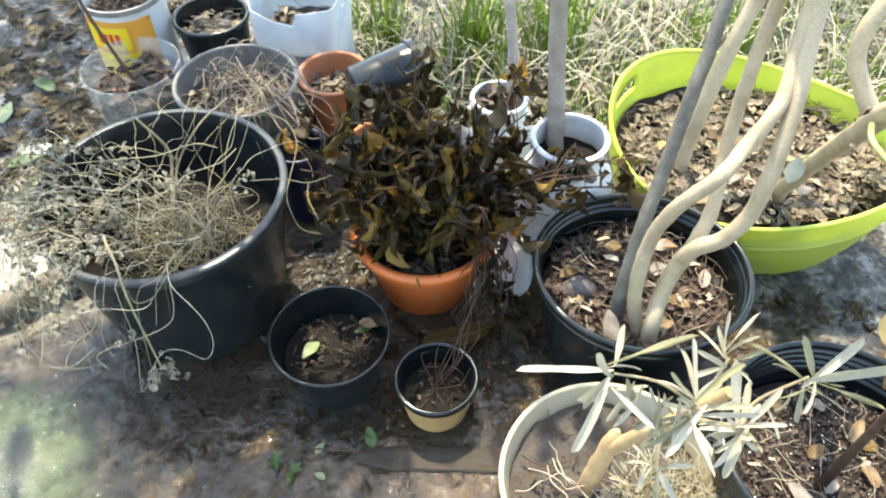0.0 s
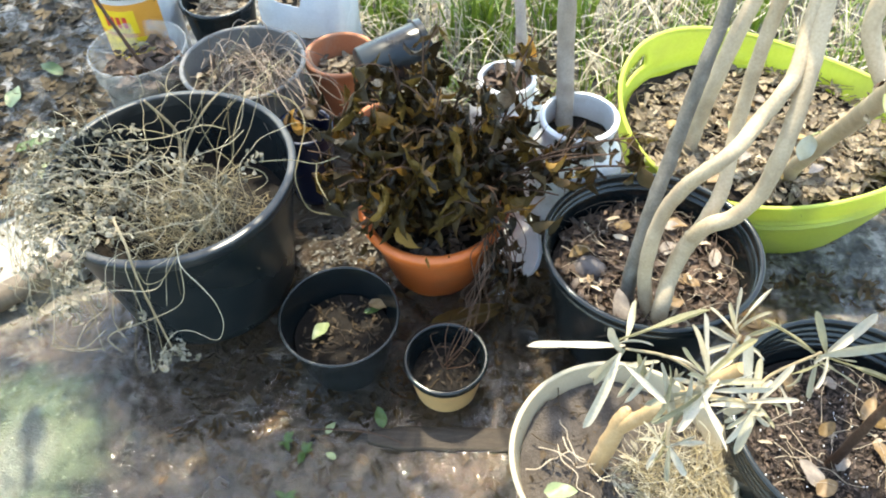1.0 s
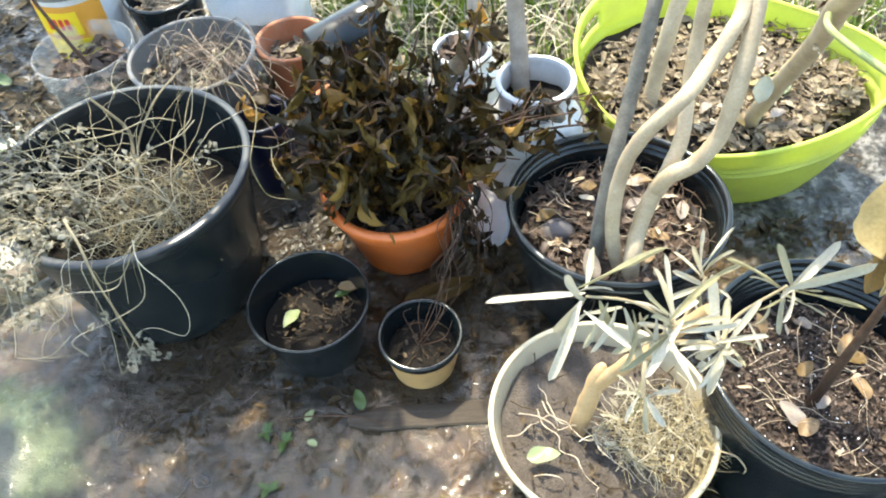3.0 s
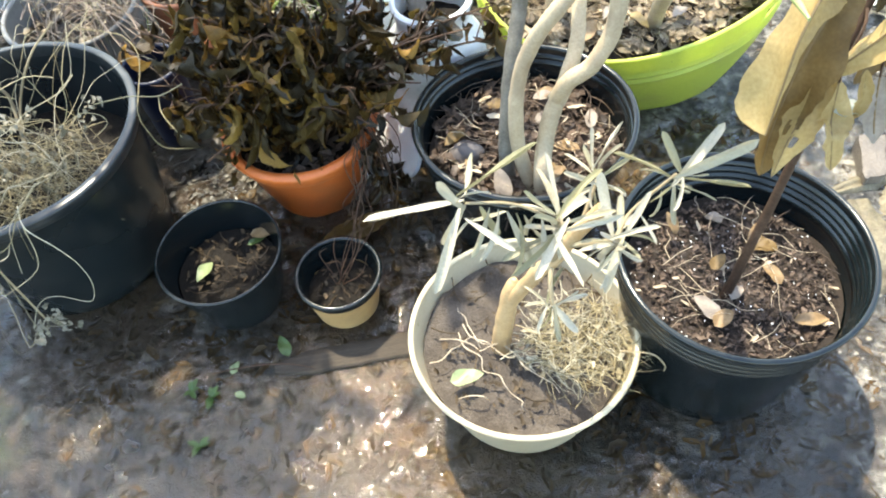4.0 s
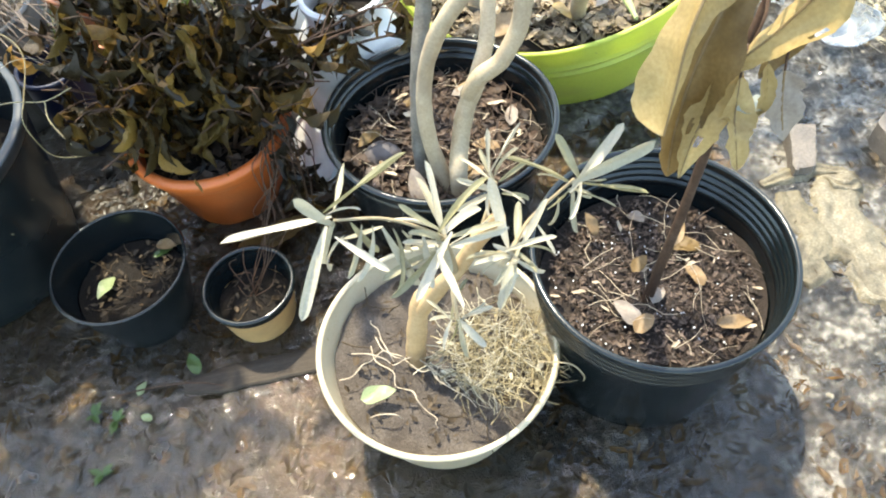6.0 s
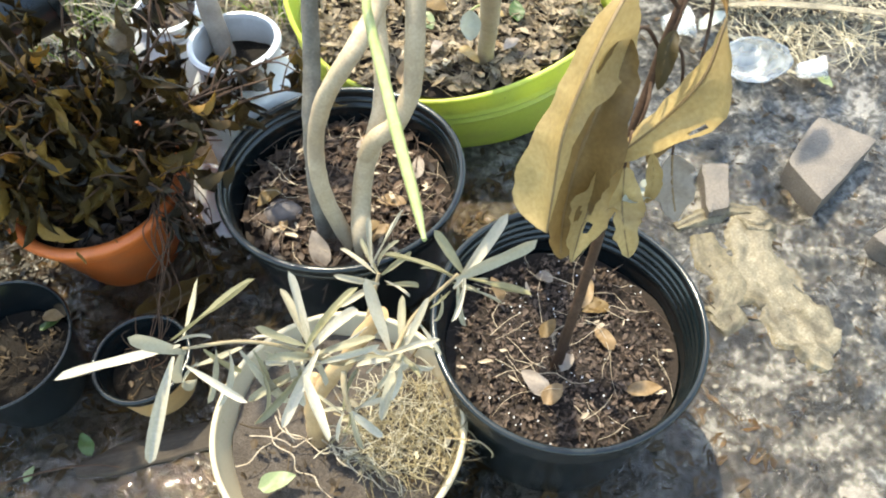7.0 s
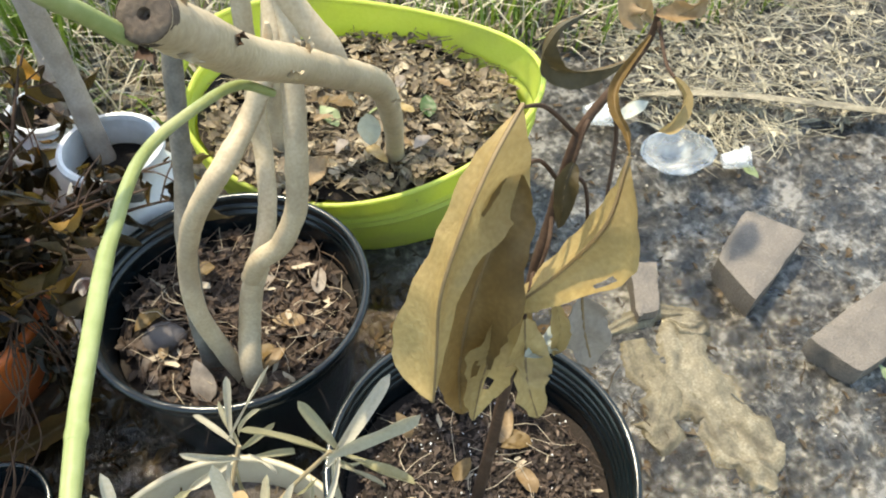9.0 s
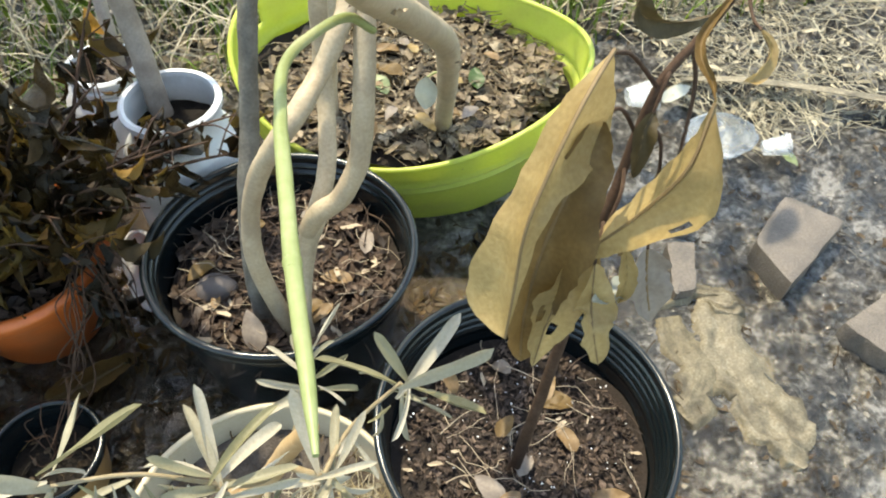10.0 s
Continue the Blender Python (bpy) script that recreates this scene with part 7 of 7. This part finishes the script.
# ---- strewn stuff ----
strew("mulch", "grey-brown bark and leaf mulch with straw", "mulch", RIGHT, 0.122, 0.167, 2200, M_MULCH, (0.003, 0.011), 0.5, 160, (0.015, 0.06), seed=3, twig_r=0.0005, lift=0.008, singles=200, single_material=M_MULCHFLAKE)
strew("straw", "pale straw lying on the bark mulch", "straw", RIGHT, 0.12, 0.172, 14, M_ROOT, (0.008, 0.02), 0.4, 42, (0.015, 0.07), seed=71, lift=0.01, twig_r=0.00045)
strew("straw", "pale straw lying on the leaf mulch", "straw", TRUNK, 0.13, 0.15, 24, M_ROOT, (0.01, 0.03), 0.4, 40, (0.02, 0.08), seed=72, lift=0.014, twig_r=0.0005)
strew("perlite", "white perlite grains among the mulch", "perlite", RIGHT, 0.122, 0.17, 110, M_WHITE, (0.0012, 0.0026), 1.0, 0, seed=33, lift=0.008)
strew("mulch", "rusty brown leaf and straw mulch", "mulch", TRUNK, 0.134, 0.142, 620, M_REDLITTER, (0.01, 0.03), 0.5, 200, (0.03, 0.09), seed=4, lift=0.016, singles=240, single_material=M_REDFLAKE)
strew("mulch", "dry leaf mulch over the tub's soil", "mulch", TUB, 1.0, lambda x, y: tub_soil_z(x, y) + 0.004, 1500, M_TUBLITTER, (0.01, 0.036), 0.5, 420, (0.02, 0.09), seed=5, lift=0.016, squash=(0.228, 0.15), singles=290, single_material=M_FLAKE)
strew("crumbs", "flecks of leaf and straw on dark soil", "leaf litter", ROUND, 0.07, 0.073, 90, M_WETLITTER, (0.004, 0.014), 0.5, 14, (0.02, 0.05), seed=6, lift=0.005)
strew("crumbs", "flecks of leaf on dark soil", "leaf litter", TANP, 0.044, 0.05, 26, M_WETLITTER, (0.004, 0.012), 0.5, 10, (0.01, 0.03), seed=7, lift=0.005)
strew("straw", "nest of yellow straw and pale leaf bits", "straw", (0.3, 0.455), 0.066, 0.136, 50, M_STRAW, (0.006, 0.02), 0.4, 130, (0.02, 0.07), seed=8, lift=0.018, twig_r=0.0006)
strew("straw", "golden brown straw matted below the shrub", "straw", (0.31, 0.44), 0.06, 0.134, 30, M_VINESTRAW, (0.006, 0.018), 0.4, 190, (0.02, 0.08), seed=28, lift=0.02, twig_r=0.0006)
strew("crumbs", "bits of straw and bark on grey soil", "leaf litter", BEIGE, 0.12, 0.132, 130, M_WETLITTER, (0.004, 0.016), 0.5, 26, (0.02, 0.06), seed=9, lift=0.006)
strew("dead_leaves", "dead leaf bits on the soil", "leaf litter", ORANGE, 0.098, 0.128, 160, M_REDLITTER, (0.012, 0.03), 0.5, 20, (0.02, 0.06), seed=10, lift=0.012)
strew("dead_leaves", "brown dead leaves in the clear tub", "leaf litter", (-0.613, 1.258), 0.078, 0.142, 130, M_REDLITTER, (0.012, 0.036), 0.6, 10, (0.03, 0.06), seed=11, lift=0.03)
strew("dead_leaves", "dry leaf bits in the grey pot", "leaf litter", (-0.388, 1.193), 0.094, 0.172, 150, M_LITTER, (0.01, 0.03), 0.5, 50, (0.03, 0.08), seed=12, lift=0.014)
strew("dead_leaves", "pale dry leaves in the small black pot", "leaf litter", (-0.5, 1.44), 0.062, 0.158, 90, M_LITTER, (0.012, 0.036), 0.5, 16, (0.03, 0.07), seed=13, lift=0.02)
strew("dead_leaves", "straw and leaf bits in the white can", "leaf litter", (-0.665, 1.42), 0.068, 0.224, 90, M_REDLITTER, (0.012, 0.03), 0.5, 60, (0.03, 0.07), seed=14, lift=0.015)
strew("dead_leaves", "dry leaf bits in the milky jug", "leaf litter", (-0.312, 1.46), 0.085, 0.155, 80, M_LITTER, (0.012, 0.03), 0.5, 20, (0.03, 0.06), seed=15, lift=0.015)
strew("dead_leaves", "dry leaf bits in the terracotta pot", "leaf litter", (-0.222, 1.276), 0.055, 0.132, 60, M_LITTER, (0.012, 0.03), 0.5, 12, (0.03, 0.06), seed=16, lift=0.012)
strew("dead_leaves", "brown leaves in the smaller white jug", "leaf litter", (0.102, 1.22), 0.042, 0.143, 26, M_REDLITTER, (0.02, 0.045), 0.6, 0, seed=17, lift=0.03)


# pale flecks added to break up the sun patch painted on the mud
strew("moss", "pale green flecks over the painted patch of sun on wet mud", "moss", None, 0, lambda x, y: max(ground_z(x, y), 0.002), 160, M_PALEFLECK, (0.002, 0.005), 0.9, 0, seed=51, lift=0.002, where=lambda r: (r.gauss(-0.62, 0.05), r.gauss(0.53, 0.06)), tilt=0.3)


def water_film():
    """Shallow water that runs over the mud between the leaves."""
    m = bpy.data.materials.new("shallow_water")
    t, nd, ln, bsdf = nodes_of(m)
    bsdf.inputs["Base Color"].default_value = (0.97, 0.97, 0.96, 1)
    bsdf.inputs["Transmission Weight"].default_value = 1.0
    bsdf.inputs["IOR"].default_value = 1.33
    bsdf.inputs["Roughness"].default_value = 0.025
    geo = nd.new("ShaderNodeNewGeometry")
    heights = []
    for scale, detail in ((45, 0), (120, 0)):
        n = nd.new("ShaderNodeTexNoise")
        n.inputs["Scale"].default_value, n.inputs["Detail"].default_value = scale, detail
        ln.new(geo.outputs["Position"], n.inputs["Vector"])
        heights.append(n.outputs[0])
    add = nd.new("ShaderNodeMath")
    add.operation = "MULTIPLY_ADD"
    add.inputs[1].default_value = 0.35
    ln.new(heights[1], add.inputs[0])
    ln.new(heights[0], add.inputs[2])
    b = nd.new("ShaderNodeBump")
    b.inputs["Strength"].default_value, b.inputs["Distance"].default_value = 1.0, 0.0045
    ln.new(add.outputs[0], b.inputs["Height"])
    ln.new(b.outputs[0], bsdf.inputs["Normal"])
    xs, ys = np.arange(-1.1, 1.3, 0.012), np.arange(0.1, 1.05, 0.012)
    verts = []
    for x in xs:
        for y in ys:
            p = V3((x, y, 0))
            shore = max(0, abs(x - 0.1) - 0.95) + max(0, y - 0.75) * 0.4
            verts.append((x, y, 0.012 * noise.noise(p * 2.3 + V3((3, 1, 0))) + 0.0045 - 0.1 * shore + 0.0015 * noise.noise(p * 25)))
    n = len(ys)
    faces = [(i * n + j, (i + 1) * n + j, (i + 1) * n + j + 1, i * n + j + 1) for i in range(len(xs) - 1) for j in range(n - 1)]
    film = solo("water", mesh_of("water", verts, faces, m, sharp=180), "thin film of clear water over muddy ground", "water", kind="structure")
    film.visible_shadow = False


water_film()


def yard(r):
    x, y = r.uniform(-1.2, 1.5), r.uniform(0.15, 1.5)
    return (x, y) if math.hypot(x + 0.64, y - 0.5) > 0.2 else yard(r)


def left_back(r):
    return -0.66 - abs(r.gauss(0, 0.4)), 0.98 + 1.4 * r.random()


def right_side(r):
    return r.uniform(0.62, 1.9), r.uniform(0.35, 1.3)


def behind(r):
    return r.uniform(-0.5, 2.2), 1.3 + abs(r.gauss(0, 0.45))


strew("wet_leaf_litter", "sodden brown leaf bits pressed into the mud", "leaf litter", None, 0, ground_z, 2600, M_WETLITTER, (0.006, 0.022), 0.55, 260, (0.02, 0.07), seed=20, lift=0.0015, where=yard, tilt=0.12)
strew("wet_leaf_litter", "layer of rotting amber-brown leaves under a film of water", "leaf litter", None, 0, ground_z, 2200, M_SODDEN, (0.01, 0.036), 0.55, 140, (0.03, 0.09), seed=27, lift=0.001, where=lambda r: (r.uniform(-0.42, 0.75) if r.random() < 0.85 else r.uniform(-0.95, -0.85), r.uniform(0.22, 0.9)), tilt=0.06)
strew("leaf_litter", "dry grey-brown fallen leaves covering the ground", "leaf litter", None, 0, ground_z, 2300, M_GREYLEAF, (0.014, 0.05), 0.45, 500, (0.04, 0.14), seed=21, lift=0.008, where=left_back, tilt=0.3)
strew("leaf_litter", "grey leaf bits and crumbs between the pots", "leaf litter", None, 0, ground_z, 420, M_GREYBITS, (0.004, 0.018), 0.55, 60, (0.02, 0.07), seed=29, lift=0.006, where=lambda r: (r.gauss(-0.2, 0.05), r.gauss(0.86, 0.07)), tilt=0.4)
strew("leaf_litter", "scattered pale leaf bits on muddy ground", "leaf litter", None, 0, ground_z, 3000, M_GREYBITS, (0.003, 0.011), 0.6, 130, (0.02, 0.06), seed=22, lift=0.0015, where=right_side, tilt=0.15)
strew("leaf_litter", "dry leaves among the grass", "leaf litter", None, 0, ground_z, 2200, M_LITTER, (0.015, 0.05), 0.5, 600, (0.05, 0.16), seed=23, lift=0.02, where=behind)
strew("straw", "bleached straw and cut dry stems", "straw", None, 0, ground_z, 2600, M_STRAW, (0.008, 0.035), 0.35, 2800, (0.03, 0.15), seed=24, lift=0.018, where=lambda r: (1.05 + abs(r.gauss(0, 0.45)), r.uniform(0.95, 2.3)), twig_r=0.0009)


def grass(name, label, where, count, height, width, material, seed, spread=0.4):
    r = random.Random(seed)
    soup = Soup()
    for i in range(count):
        x, y = where(r)
        z = ground_z(x, y) - 0.004
        h, w = height * r.uniform(0.45, 1.2), width * r.uniform(0.6, 1.3)
        a = r.uniform(0, 6.28)
        d = V3((math.cos(a), math.sin(a), 0)) * h * spread * r.uniform(0.2, 1.6)
        s = V3((-math.sin(a), math.cos(a), 0)) * w / 2
        p0 = V3((x, y, z))
        p1, p2, p3 = p0 + d * 0.2 + V3((0, 0, h * 0.45)), p0 + d * 0.6 + V3((0, 0, h * 0.8)), p0 + d * 1.2 + V3((0, 0, h * r.uniform(0.75, 1.0)))
        soup.add(([p0 - s, p0 + s, p1 - s, p1 + s, p2 - s * 0.7, p2 + s * 0.7, p3], [(0, 1, 3, 2), (2, 3, 5, 4), (4, 5, 6)]))
    solo(name, soup.mesh(name, material), label, "grass", kind="stuff")


def tuft(cx, cy, s):
    return lambda r: (r.gauss(cx, s), r.gauss(cy, s))


for cx, cy, n, h, s in ((0.05, 1.56, 90, 0.22, 0.035), (0.24, 1.6, 80, 0.22, 0.035), (-0.17, 1.62, 60, 0.2, 0.035), (-0.24, 1.4, 16, 0.1, 0.02), (0.62, 1.6, 60, 0.17, 0.05), (0.75, 1.35, 50, 0.13, 0.05), (0.95, 1.4, 50, 0.13, 0.06), (0.4, 1.45, 40, 0.12, 0.06)):
    grass("grass_tuft", "upright tuft of fresh green grass", tuft(cx, cy, s), n, h, 0.007, M_GRASS, int(cx * 100) + 300, 0.35)
grass("grass", "sparse green grass behind the pots", lambda r: (r.uniform(-0.4, 1.5), 1.28 + abs(r.gauss(0, 0.5))), 1500, 0.1, 0.004, M_GRASS, 41, 0.7)
grass("dry_grass", "bleached dry grass stalks behind the pots", lambda r: (r.uniform(-0.5, 2.2), 1.3 + abs(r.gauss(0, 0.55))), 3200, 0.13, 0.0035, M_STRAW, 42, 1.1)


# ---- an unseen crown, added overhead to dapple the light ----
def crown():
    """Unseen twigs and leaves above the yard, in loose clusters placed to cast shade."""
    r = random.Random(77)
    tree = thing("tree", (0.1, 1.4, 1.1), "unseen leafy crown added above the pots and yard for shade", "tree")
    soup = Soup()
    for centre, size, leaves in (((-0.15, 1.45, 1.6), 0.19, 76), ((-0.8, 1.3, 1.6), 0.3, 22), ((-1.25, 2.32, 1.65), 0.36, 190), ((-0.62, 2.0, 1.7), 0.38, 110), ((-0.2, 2.25, 1.65), 0.25, 70), ((0.78, 1.6, 1.62), 0.13, 22), ((-0.52, 1.25, 1.6), 0.12, 30), ((-0.47, 1.2, 1.6), 0.1, 22), ((-0.46, 1.12, 1.6), 0.12, 26), ((-0.6, 1.05, 1.6), 0.13, 24)):
        c = V3(centre)
        for i in range(7):
            e = c + V3((r.gauss(0, size * 0.6), r.gauss(0, size * 0.6), r.uniform(-0.2, 0.25)))
            s = V3((0.1, 1.4, 1.1)).lerp(c, 0.55)
            m = s.lerp(e, 0.5) + V3((r.uniform(-0.1, 0.1), r.uniform(-0.1, 0.1), 0.08))
            hang("branch", mesh_of("branch", *tube([(0.1, 1.4, 1.1, 0.009), (*s, 0.007), (*m, 0.005), (*e, 0.002)], 6, 5, 0.1), M_BARK), tree)
        for k in range(leaves):
            p = c + V3((r.gauss(0, size * 0.55), r.gauss(0, size * 0.55), r.uniform(-0.2, 0.25)))
            l = r.uniform(0.05, 0.11)
            d = V3((r.uniform(-1, 1), r.uniform(-1, 1), r.uniform(-0.7, 0.3))).normalized()
            soup.add(blade(l, l * 0.42, bend=0.4, fold=0.2, shape="ovate", n=4, seed=k), along(p, p + d))
    hang("foliage", soup.mesh("foliage", M_CROWN), tree, "green leaves", kind="stuff")


crown()
